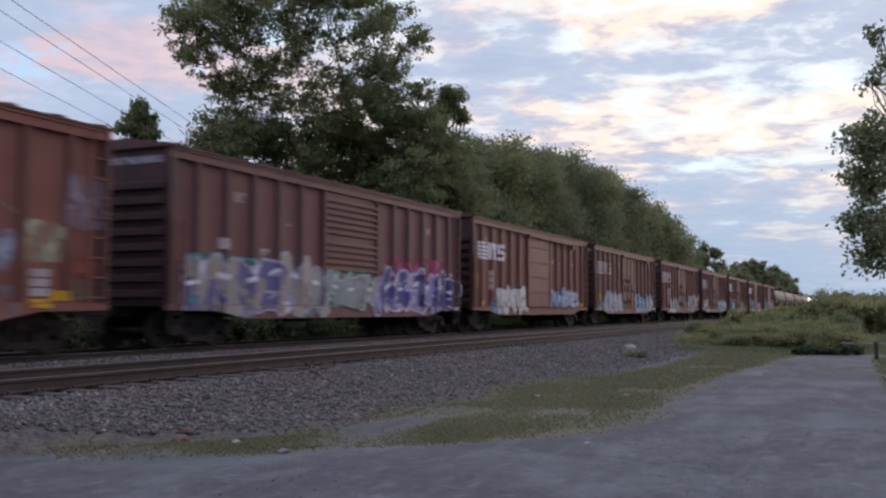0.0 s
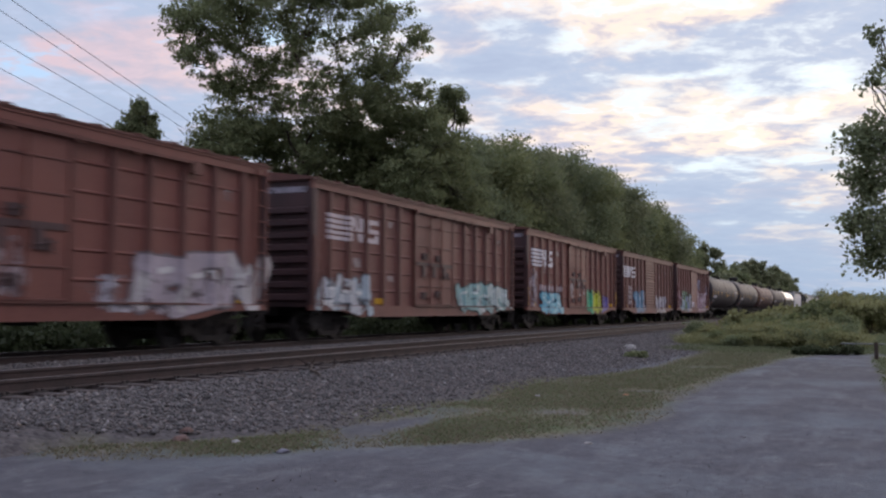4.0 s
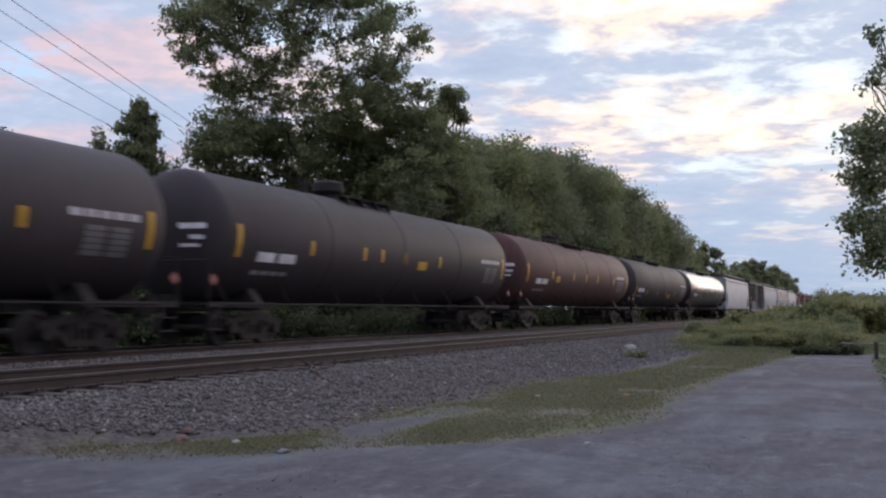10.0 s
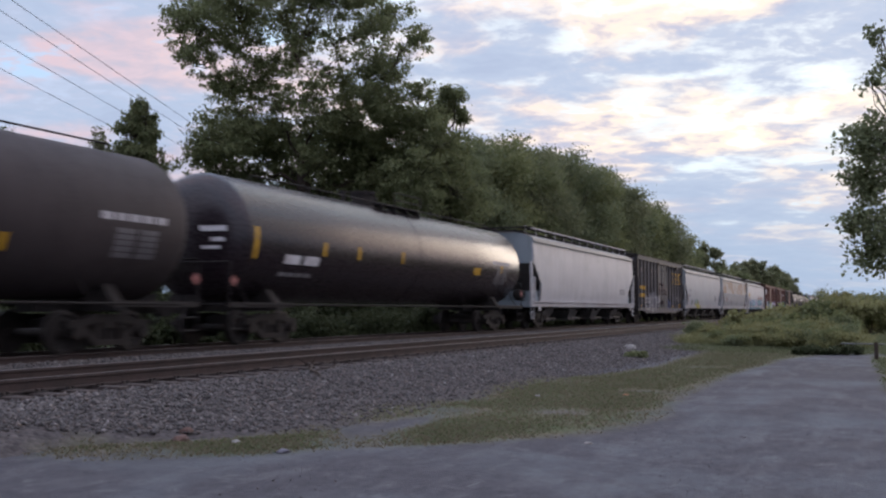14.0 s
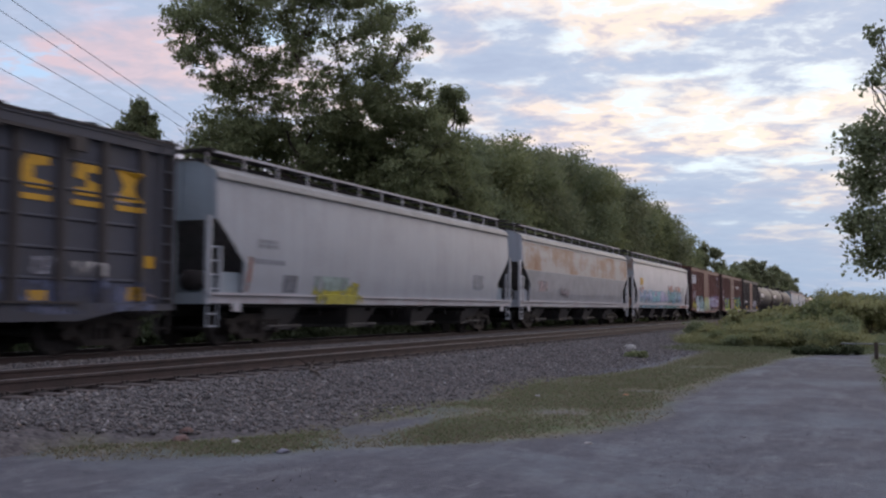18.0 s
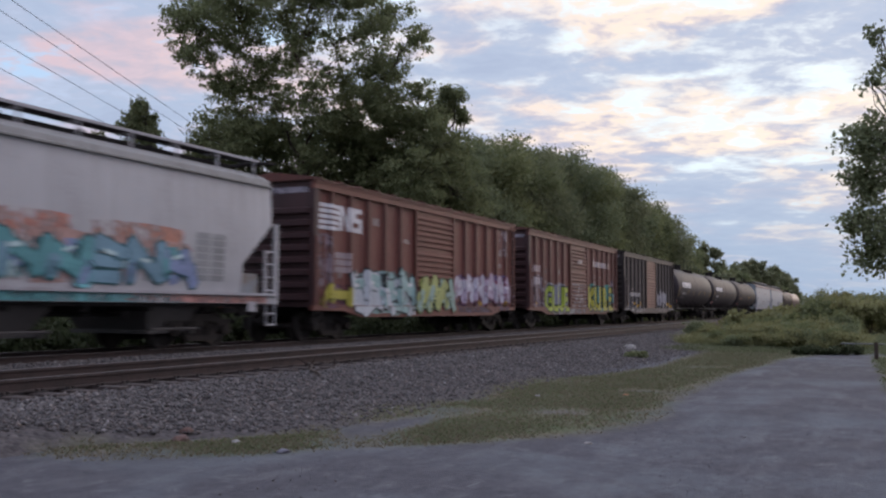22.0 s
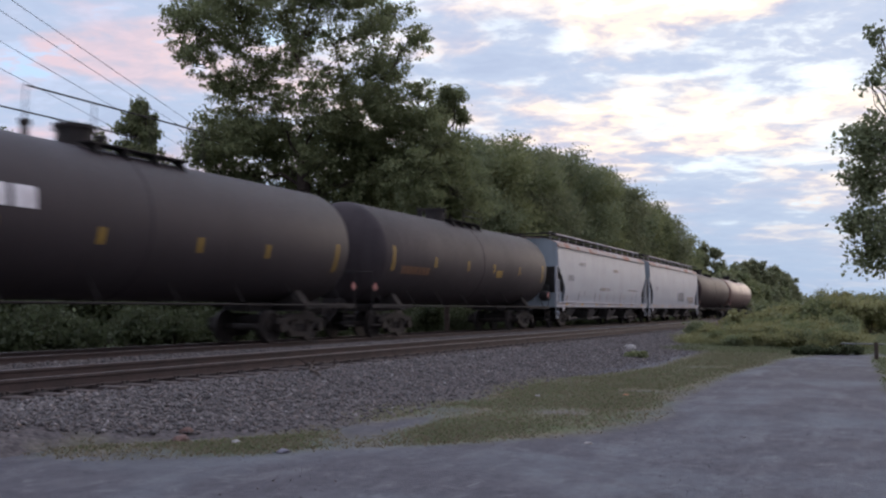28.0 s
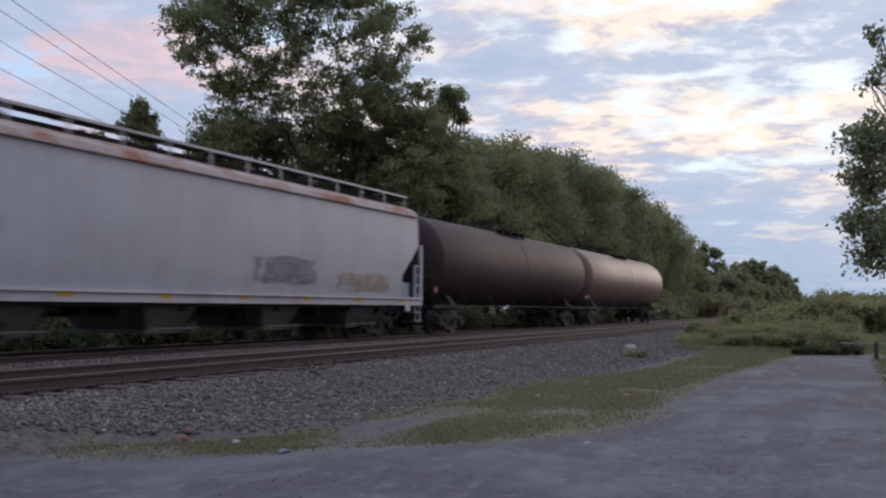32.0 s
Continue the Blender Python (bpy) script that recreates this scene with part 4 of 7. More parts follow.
def boxcar(s, label, paint, ribbed=True, beads=False, door_paint=None, gear=True):
    root = car_root("boxcar", s, label, "boxcar", "boxcars of the freight train")
    part("body", stored("box_body", box_body_mesh), paint, root)
    for y in (1, -1):
        turn = 0 if y == 1 else math.pi
        for nm, key, fn in (("side_sill", "box_sill", box_sill_mesh), ("top_chord", "box_chord", box_chord_mesh)):
            part(nm, stored(key, fn), paint, root).rotation_euler = (0, 0, turn)
        d = part("door", stored("door_ribbed", door_ribbed_mesh) if ribbed else stored("door_plug", door_plug_mesh), door_paint or paint, root, "ribbed sliding door" if ribbed else "plain plug door with lock bars")
        d.rotation_euler = (0, 0, turn)
        for x in (-1.5, 1.5):
            part("door_post", stored("door_post", door_post_mesh), POST.get(paint.name, SOOT_SHADE_DARK), d).location = (x, 0, 0)
        if not ribbed:
            for z in (1.02, 1.62, 2.3, 2.95, 3.6, 4.03):
                part("door_rib", stored("door_rib", door_rib_mesh), POST.get(paint.name, SOOT_SHADE_DARK), d).location = (0, 0, z)
            part("door_track", stored("door_track", door_track_mesh), POST.get(paint.name, SOOT_SHADE_DARK), d, "sliding track with its stop")
            if gear:
                part("lock_box", stored("lock_box", lock_box_mesh), SOOT_SHADE, d, "dark locking gear across the door")
            for x in (-0.45, 0.45) if gear else ():
                b = part("lock_bar", stored("lock_bar", lock_bar_mesh), paint, d)
                b.location = (x, 0, 0)
        for p in POSTS:
            o = part("side_post", stored("box_post", box_post_mesh), POST.get(paint.name, SOOT_SHADE_DARK), root, "side post with shade in its darker paint")
            o.location, o.rotation_euler = (p, 0, 0), (0, 0, turn)
            if beads and y == 1:
                for i in range(5):
                    q = part("panel_bead", stored("box_bead", box_bead_mesh), paint, root)
                    q.location = (p + (0.52 if p < 0 else -0.52), 0, 1.4 + 0.56 * i)
    if not ribbed and gear:
        for x, z in ((-0.9, 1.35), (0.15, 1.4), (0.9, 2.05), (-0.85, 2.65), (0.2, 2.62)):
            l = part("door_latch", stored("door_latch", latch_mesh), SOOT_SHADE, root, "dark door latch")
            l.location = (x, 0, z)
    if beads or ribbed:
        e = part("end_stencil", stored("end_stencil", end_stencil_mesh), spray("a39ca6", 0.1), root, "pale strip across the head of the end")
        e.location = (-HALF + 0.08 - 0.002, 0, 0)
    part("roof", stored("box_roof", box_roof_mesh), POST.get(paint.name, SOOT_SHADE_DARK), root, "sooty ribbed roof")
    for sx in (-1, 1):
        e = part("end_panel", stored("box_end", box_end_mesh), SOOT_SHADE_DARK if paint in (DARK_BOX, NAVY_BOX) else SOOT_SHADE, root, "pressed end with horizontal ribs")
        e.location, e.rotation_euler = (sx * (HALF - 0.08), 0, 0), (0, 0, 0 if sx < 0 else math.pi)
        add_truck(root, sx * 6.1)
        add_coupler(root, sx * HALF, sx)
        for x, y, rz in ((sx * 7.42, -1.565, 0), (sx * 7.42, 1.565, math.pi)):
            l = part("ladder", stored("box_ladder", ladder_mesh(1.9 if sx < 0 else 3.3, 0.42, 5 if sx < 0 else 9)) if sx < 0 else stored("box_ladder_tall", ladder_mesh(3.3, 0.42, 9)), paint, root)
            l.location, l.rotation_euler = (x, y, 0.98), (0, 0, rz)
        st = part("sill_step", stored("sill_step", ladder_mesh(0.55, 0.36, 2)), UNDER, root)
        st.location = (sx * 7.4, -1.5, 0.36)
    bw = part("brake_wheel", stored("brake_wheel", brake_wheel_mesh), STEEL, root)
    bw.location = (HALF + 0.2, 0.4, 3.0)
    bw.rotation_euler = (0, 0, math.pi)
    part("underframe", stored("box_under", underframe_mesh(7.4)), UNDER, root)
    rng = random.Random(int(abs(s) * 10))
    pale = spray("9f8f8d", 0.15)
    for k in range(7):
        p = rng.choice(POSTS)
        x, z = p + (0.52 if p < 0 else -0.52), rng.choice((1.25, 1.75, 2.1, 2.55, 3.0, 3.4))
        w = rng.uniform(0.12, 0.3)
        marks(root, BOX_SIDE, x - w, x + w, z, z + rng.uniform(0.12, 0.3), 1, pale, rows=rng.choice((1, 2, 3)), label="small faded stencils")
    for k in range(3):
        x = rng.uniform(-7, 7)
        z0 = rng.uniform(1.0, 2.6)
        lay("scrape", [bar((x, z0), (x + rng.uniform(-0.5, 0.5), z0 + rng.uniform(-0.1, 0.2)), 0.03, 0.015)], spray("a5928e", 0.1), root, *BOX_SIDE, 0.007, "thin pale scrape")
    for x in (-6.6, -3.9, 4.2, 6.6):
        marks(root, BOX_SIDE, x - 0.25, x + 0.25, 1.02, 1.24, 1, YELLOW, "reflector", label="small yellow reflector")
    return root


# -- tank cars --
TANK_R, TANK_Z = 1.6, 2.66


def tank_depth(x, z):
    d = TANK_R * TANK_R - (z - TANK_Z) ** 2
    return math.sqrt(max(d, 0.01))


TANK_SIDE = (tank_depth, (), [TANK_Z - 1.4 + 0.1 * i for i in range(29)])


def tank_shell_mesh(L):
    def make(bm):
        h = L / 2
        left = [(-h - 0.52 * math.sqrt(max(0.0, 1 - r ** 2.4)), max(0.02, r * TANK_R)) for r in [math.sin(math.pi / 2 * k / 10) for k in range(0, 11)]]
        mids = [(-h / 2, TANK_R), (0.0, TANK_R), (h / 2, TANK_R)]
        right = [(-x, r) for x, r in left[::-1]]
        lathe_x(bm, left + mids + right, 56, TANK_Z)
    return make


def seam_mesh(bm):
    n = 56
    rings = []
    for x, r in ((-0.05, TANK_R), (-0.04, TANK_R + 0.012), (0.04, TANK_R + 0.012), (0.05, TANK_R)):
        rings.append([bm.verts.new((x, r * math.cos(2 * math.pi * i / n), TANK_Z + r * math.sin(2 * math.pi * i / n))) for i in range(n)])
    for a, b in zip(rings, rings[1:]):
        for i in range(n):
            bm.faces.new((a[i], a[(i + 1) % n], b[(i + 1) % n], b[i]))
    bmesh.ops.recalc_face_normals(bm, faces=bm.faces)


def dome_mesh(bm):
    tube(bm, (0, 0, 4.2), (0, 0, 4.62), 0.36, 20)
    tube(bm, (0, 0, 4.62), (0, 0, 4.7), 0.4, 20)
    for k in range(8):
        a = k * math.pi / 4
        tube(bm, (0.4 * math.cos(a), 0.4 * math.sin(a), 4.55), (0.4 * math.cos(a), 0.4 * math.sin(a), 4.73), 0.03, 6)


def valve_mesh(bm):
    tube(bm, (0, 0, 4.2), (0, 0, 4.5), 0.08, 10)
    tube(bm, (0, 0, 4.5), (0, 0, 4.6), 0.12, 10)


def dome_wide_mesh(bm):
    """Flat wide lid on a short neck."""
    tube(bm, (0, 0, 4.2), (0, 0, 4.42), 0.3, 20)
    tube(bm, (0, 0, 4.40), (0, 0, 4.46), 0.4, 24, 0.47)
    tube(bm, (0, 0, 4.46), (0, 0, 4.7), 0.47, 24)
    tube(bm, (0, 0, 4.7), (0, 0, 4.77), 0.47, 24, 0.38)


def walkway_mesh(bm):
    """Grating beside the manway on brackets."""
    box(bm, -1.5, 1.5, -0.86, -0.5, 4.24, 4.27)
    for x in (-1.3, -0.45, 0.45, 1.3):
        extrude_x(bm, [(-0.5, 4.24), (-0.86, 4.24), (-0.92, 3.98), (-0.8, 4.06)], x - 0.02, x + 0.02)


def handrail_mesh(L, high=4.68):
    def make(bm):
        n = max(2, round(L / 1.5) + 1)
        for i in range(n):
            x = -L / 2 + L * i / (n - 1)
            tube(bm, (x, 0, 4.2), (x, 0, high), 0.018, 6)
        for z in ((4.45, high) if high < 4.8 else (high,)):
            tube(bm, (-L / 2, 0, z), (L / 2, 0, z), 0.018, 6)
    return make


def top_rail_mesh(L):
    def make(bm):
        tube(bm, (-L / 2 + 1.2, -0.62, 4.32), (L / 2 - 1.2, -0.62, 4.32), 0.022, 6)
        n = 7
        for i in range(n):
            x = -L / 2 + 1.2 + (L - 2.4) * i / (n - 1)
            tube(bm, (x, -0.62, 4.12), (x, -0.62, 4.32), 0.015, 6)
    return make


def side_rail_mesh(L):
    def make(bm):
        for y in (-1.5, 1.5):
            tube(bm, (-L / 2 - 0.1, y, 1.0), (L / 2 + 0.1, y, 1.0), 0.022, 6)
            n = 8
            for i in range(n):
                x = -L / 2 + L * i / (n - 1)
                tube(bm, (x, y, 1.0), (x, y * 0.72, 1.62), 0.015, 6)
    return make


def tank_frame_mesh(bm):
    """Stub sill, bolster saddle and end platform of the front end; x = 0 at the truck centre."""
    box(bm, -2.3, 1.2, -0.25, 0.25, 0.82, 1.22)
    extrude_x(bm, [(-1.4, 0.86), (1.4, 0.86), (1.3, 1.0), (0.9, 1.5), (-0.9, 1.5), (-1.3, 1.0)], -0.16, 0.16)
    box(bm, -2.25, -1.5, -1.5, 1.5, 0.98, 1.03)
    for y in (-1.47, 1.47):
        box(bm, -2.25, 0.4, y - 0.03, y + 0.03, 0.93, 1.05)
        for x in (-2.2, -1.7):
            tube(bm, (x, y, 0.4), (x, y, 1.0), 0.018, 6)
        for z in (0.42, 0.7):
            tube(bm, (-2.2, y, z), (-1.7, y, z), 0.018, 6)
        tube(bm, (-2.22, y, 1.0), (-2.22, y, 2.0), 0.02, 6)
    tube(bm, (-2.22, -1.47, 2.0), (-2.22, 1.47, 2.0), 0.02, 6)


DULL_YELLOW = surface("dull_yellow_reflector", srgb("8f7330"), srgb("7a6128"), 3.0, 30.0, 0.6)
HAZARD = surface("red_placard", srgb("8a5450"), srgb("7a4845"), 4.0, 30.0, 0.6)


def diamond_mesh(bm):
    extrude_y(bm, [(0, -0.14), (0.14, 0), (0, 0.14), (-0.14, 0)], -0.012, 0.012)


def head_marks(root, h):
    """Stencilled bars on the front head of a tank."""
    bm = bmesh.new()
    for y0, y1, z0, z1 in ((-1.15, -0.45, 2.75, 2.88), (-1.1, -0.75, 2.5, 2.6), (-1.0, -0.5, 2.32, 2.4)):
        vs = []
        for y, z in ((y0, z0), (y1, z0), (y1, z1), (y0, z1)):
            r = min(0.98, math.hypot(y, z - TANK_Z) / TANK_R)
            vs.append(bm.verts.new((-h - 0.52 * math.sqrt(1 - r ** 2.4) - 0.03, y, z)))
        bm.faces.new(vs[::-1])
    part("lettering", bm, WHITE, root, "white stencilled bars on the tank head")


def tank_car(s, L, label, paint, plain_head=False, seams=(0.0,), gloss=False, dome=-2.2, railing=None, bands=(-8.2, -7.2, -5.4, -2.9, -0.2, 2.4, 5.3), stripe_h=0.45, z_mark=2.5, placard=1.0, top=False, strip=None, wide=False, rail_top=4.68):
    root = car_root("tank_car", s, label, "tank car", "tank cars of the freight train")
    h = L / 2
    part("tank", stored("tank_shell_%d" % round(L * 10), tank_shell_mesh(L)), paint, root)
    for x in seams:
        b = part("seam_band", stored("tank_seam", seam_mesh), paint, root)
        b.location = (x, 0, 0)
    d = part("manway", stored("tank_dome_wide", dome_wide_mesh) if wide else stored("tank_dome", dome_mesh), UNDER, root, "round bolted manway and valves")
    d.location = (dome, 0, 0)
    for x in (-1.25, 0.75):
        part("valve", stored("tank_valve", valve_mesh), UNDER, d).location = (x, 0, 0)
    for turn in (0, math.pi):
        w = part("walkway", stored("tank_walkway", walkway_mesh), UNDER, root)
        w.location, w.rotation_euler = (dome + 1.1, 0, 0), (0, 0, turn)
    railing = railing or (dome + 0.5, dome + 2.3)
    if railing:
        for y in (-0.98, 0.98):
            r = part("handrail", stored("tank_handrail_%d_%d" % (round(10 * (railing[1] - railing[0])), round(100 * rail_top)), handrail_mesh(railing[1] - railing[0], rail_top)), UNDER, root)
            r.location = ((railing[0] + railing[1]) / 2, y, 0)
    if top:
        part("top_rail", stored("tank_top_rail_%d" % round(L * 10), top_rail_mesh(L)), UNDER, root)
    part("side_rail", stored("tank_side_rail_%d" % round(L * 10), side_rail_mesh(L)), UNDER, root)
    for sx in (-1, 1):
        f = part("end_frame", stored("tank_frame", tank_frame_mesh), UNDER, root)
        f.location, f.rotation_euler = (sx * (h - 1.55), 0, 0), (0, 0, 0 if sx < 0 else math.pi)
        add_truck(root, sx * (h - 1.55))
        add_coupler(root, sx * (h + 0.5), sx)
    bw = part("brake_wheel", stored("brake_wheel", brake_wheel_mesh), STEEL, root)
    bw.location, bw.rotation_euler = (h + 0.42, -0.6, 1.55), (0, 0, math.pi)
    for i, x in enumerate(bands):
        tall = abs(x) > h - 0.6
        marks(root, TANK_SIDE, x - 0.105, x + 0.105, z_mark - (0.46 if tall else stripe_h / 2), z_mark + (0.46 if tall else stripe_h / 2), 1, strip or YELLOW, "reflector", label="vertical yellow reflector strip")
    if not plain_head:
        head_marks(root, h)
    for sx in (-1, 1):
        p = part("hazard_placard", stored("hazard_placard", diamond_mesh), HAZARD, root, "red and white diamond placard")
        p.location = (sx * (h + 0.55), -1.5, 1.55)
    if placard:
        marks(root, TANK_SIDE, placard - 0.4, placard + 0.4, z_mark - 0.35, z_mark - 0.02, 1, strip or YELLOW, "placard", label="yellow square placard")
    return root


# -- covered hoppers --
HOP = 9.6


def hop_y(z):
    rows = [(1.2, 1.47), (1.7, 1.545), (2.5, 1.58), (3.3, 1.565), (3.86, 1.52), (3.9, 1.55), (4.02, 1.55), (4.06, 1.5), (4.3, 0.95), (4.38, 0.5)]
    for (a, ya), (b, yb) in zip(rows, rows[1:]):
        if a <= z <= b:
            return ya + (yb - ya) * (z - a) / (b - a)
    return 1.47 if z < 1.2 else 0.5


HOP_SIDE = (lambda x, z: 1.565 if z < 1.28 else hop_y(z), (), [1.2 + 0.15 * i for i in range(19)])


def hop_end_x(z):
    """Half length of the side sheet: full above, cut back to the slope below."""
    return 9.36 if z >= 2.95 else 8.25 if z <= 1.95 else 8.25 + (9.36 - 8.25) * (z - 1.95) / 1.0


def hopper_body_mesh(bm):
    zs = [1.2, 1.45, 1.7, 1.95, 2.2, 2.45, 2.7, 2.95, 3.3, 3.6, 3.87]
    for s in (-1, 1):
        cols = [[bm.verts.new((k * hop_end_x(z), s * hop_y(z), z)) for k in (-1, -0.5, 0, 0.5, 1)] for z in zs]
        for a, b in zip(cols, cols[1:]):
            for i in range(4):
                f = bm.faces.new((a[i], a[i + 1], b[i + 1], b[i]))
                f.smooth = True
        # thickness of the sheet along its cut end
        for e in (0, 4):
            k = -1 if e == 0 else 1
            for za, zb, a, b in zip(zs, zs[1:], cols, cols[1:]):
                box(bm, k * hop_end_x(za) - 0.01, k * hop_end_x(za) + 0.01, s * (hop_y(za) - 0.07) if s > 0 else -hop_y(za) + 0.002, hop_y(za) - 0.002 if s > 0 else -hop_y(za) + 0.07, za, zb)
    box(bm, -8.2, 8.2, -1.4, 1.4, 1.16, 1.2)
    bmesh.ops.recalc_face_normals(bm, faces=bm.faces)


def hopper_bulkhead_mesh(bm):
    """Upright upper end sheet; x = 0 at the sheet, outwards is -x."""
    extrude_x(bm, [(-1.5, 2.95), (1.5, 2.95), (1.56, 3.3), (1.52, 3.86), (1.5, 4.06), (0.95, 4.3), (-0.95, 4.3), (-1.5, 4.06), (-1.52, 3.86), (-1.56, 3.3)], -0.03, 0.03)
    for y in (-0.5, 0.5):
        box(bm, -0.06, -0.03, y - 0.04, y + 0.04, 2.95, 4.25)
    box(bm, -0.08, -0.03, -1.5, 1.5, 2.93, 3.0)


def hopper_slope_mesh(bm):
    """Slope sheet that runs in under the car from the bulkhead's foot."""
    for x0, z0, x1, z1 in ((0.0, 2.96, 3.0, 1.2),):
        v = [bm.verts.new(p) for p in ((x0, -1.44, z0), (x0, 1.44, z0), (x1, 1.42, z1), (x1, -1.42, z1))]
        w = [bm.verts.new((q.co.x + 0.03, q.co.y, q.co.z + 0.05)) for q in v]
        bm.faces.new(v), bm.faces.new(w[::-1])
        for i in range(4):
            j = (i + 1) % 4
            bm.faces.new((v[j], v[i], w[i], w[j]))
    bmesh.ops.recalc_face_normals(bm, faces=bm.faces)


def hopper_roof_mesh(bm):
    zs = [(3.87, 1.53), (3.88, 1.6), (3.92, 1.6), (3.94, 1.545), (4.06, 1.5), (4.18, 1.28), (4.28, 0.98), (4.35, 0.6), (4.38, 0.0)]
    pts = [(-y, z) for z, y in zs] + [(y, z) for z, y in zs[-2::-1]]
    extrude_x(bm, pts, -9.33, 9.33)


def hopper_sill_mesh(bm):
    extrude_x(bm, [(-1.57, 1.02), (-1.44, 1.02), (-1.44, 1.27), (-1.64, 1.27), (-1.64, 1.21), (-1.57, 1.2)], -HOP, HOP)


def hopper_bay_mesh(bm):
    """One discharge bay, tapering down to its gate."""
    top = [bm.verts.new(p) for p in ((-1.0, -1.38, 1.18), (1.0, -1.38, 1.18), (1.0, 1.38, 1.18), (-1.0, 1.38, 1.18))]
    low = [bm.verts.new(p) for p in ((-0.5, -1.0, 0.42), (0.5, -1.0, 0.42), (0.5, 1.0, 0.42), (-0.5, 1.0, 0.42))]
    for i in range(4):
        j = (i + 1) % 4
        bm.faces.new((top[i], top[j], low[j], low[i]))
    bm.faces.new(low[::-1])
    bmesh.ops.recalc_face_normals(bm, faces=bm.faces)
    box(bm, -0.62, 0.62, -1.1, 1.1, 0.36, 0.44)
    box(bm, 0.62, 0.7, -1.25, 1.25, 0.34, 0.5)
    tube(bm, (-0.75, -1.3, 0.46), (0.75, -1.3, 0.46), 0.03, 6)


def hopper_saddle_mesh(bm):
    """Ridge between two bays, in the dark underframe colour."""
    extrude_y(bm, [(-1.15, 0.98), (1.15, 0.98), (1.15, 1.17), (-1.15, 1.17)], -1.3, 1.3)
    for x in (-0.5, 0.5):
        tube(bm, (x, -1.35, 0.7), (x, -1.35, 1.1), 0.03, 6)


def hopper_end_mesh(bm):
    """End sill, platform, reservoir bracket and closing plates; x = 0 at the end sill."""
    box(bm, 0.0, 0.1, -1.5, 1.5, 1.0, 1.26)
    box(bm, 0.1, 1.4, -1.45, 1.45, 1.1, 1.16)
    for y in (-1.36, 1.36):
        box(bm, 0.55, 1.4, y - 0.02, y + 0.02, 1.16, 1.75)
    box(bm, 0.5, 0.56, -1.38, 1.38, 1.16, 1.7)
    box(bm, 0.25, 0.37, -0.32, 0.32, 1.16, 3.0)


def hopper_ladder_mesh(bm):
    """Corner post with the outer ladder; x = 0 at the end sill, y = 0 at its outer face."""
    box(bm, -0.06, 0.06, -0.05, 0.05, 1.0, 3.0)
    box(bm, 0.38, 0.45, -0.04, 0.04, 1.25, 2.33)
    tube(bm, (0, 0, 2.3), (0.42, 0, 2.3), 0.022, 6)
    for i in range(3):
        tube(bm, (0, 0, 1.35 + i * 0.32), (0.42, 0, 1.35 + i * 0.32), 0.018, 6)
    for x in (0.0, 0.36):
        tube(bm, (x, 0, 0.48), (x, 0, 1.05), 0.022, 6)
    for z in (0.5, 0.78):
        tube(bm, (0, 0, z), (0.36, 0, z), 0.02, 6)


def end_ladder_mesh(bm):
    """Ladder across the open end."""
    for y in (0.0, 0.42):
        box(bm, -0.03, 0.03, y - 0.03, y + 0.03, 1.2, 2.96)
    for i in range(5):
        tube(bm, (0, 0, 1.4 + 0.34 * i), (0, 0.42, 1.4 + 0.34 * i), 0.018, 6)


def reservoir_mesh(bm):
    prof = [(-0.12, 0.02), (-0.12, 0.2), (-0.06, 0.24), (0.4, 0.24), (0.45, 0.2), (0.45, 0.02)]
    lathe_x(bm, prof, 18)
    for v in bm.verts:
        v.co += Vector((0, -0.85, 1.55))


def board_grating_mesh(bm):
    """Slatted walkway along both sides of the roof, carried round the ends."""
    for s in (-1, 1):
        box(bm, -9.4, 9.4, s * 0.9 - 0.2, s * 0.9 + 0.2, 4.55, 4.585)
    for e in (-9.45, 9.45):
        box(bm, e - 0.15, e + 0.15, -1.5, 1.5, 4.5, 4.549)


def board_rail_mesh(bm):
    """Outer edge of the walkway on short posts."""
    for s in (-1, 1):
        box(bm, -9.4, 9.4, s * 1.13 - 0.018, s * 1.13 + 0.018, 4.55, 4.61)
        for i in range(14):
            x = -9.2 + i * 18.4 / 13
            box(bm, x - 0.022, x + 0.022, s * 1.12 - 0.02, s * 1.12 + 0.02, 4.2, 4.56)
            box(bm, x - 0.03, x + 0.03, s * 0.92 - 0.2, s * 0.92 + 0.2, 4.52, 4.55)


def roof_hatch_mesh(bm):
    """Long trough hatch along the roof's ridge with its bars."""
    box(bm, -8.9, 8.9, -0.6, 0.6, 4.3, 4.47)
    for i in range(9):
        x = -8.2 + i * 2.05
        box(bm, x - 0.05, x + 0.05, -0.66, 0.66, 4.465, 4.51)


def dust_plate_mesh(bm):
    box(bm, -0.16, 0.16, -0.01, 0.01, -0.12, 0.12)


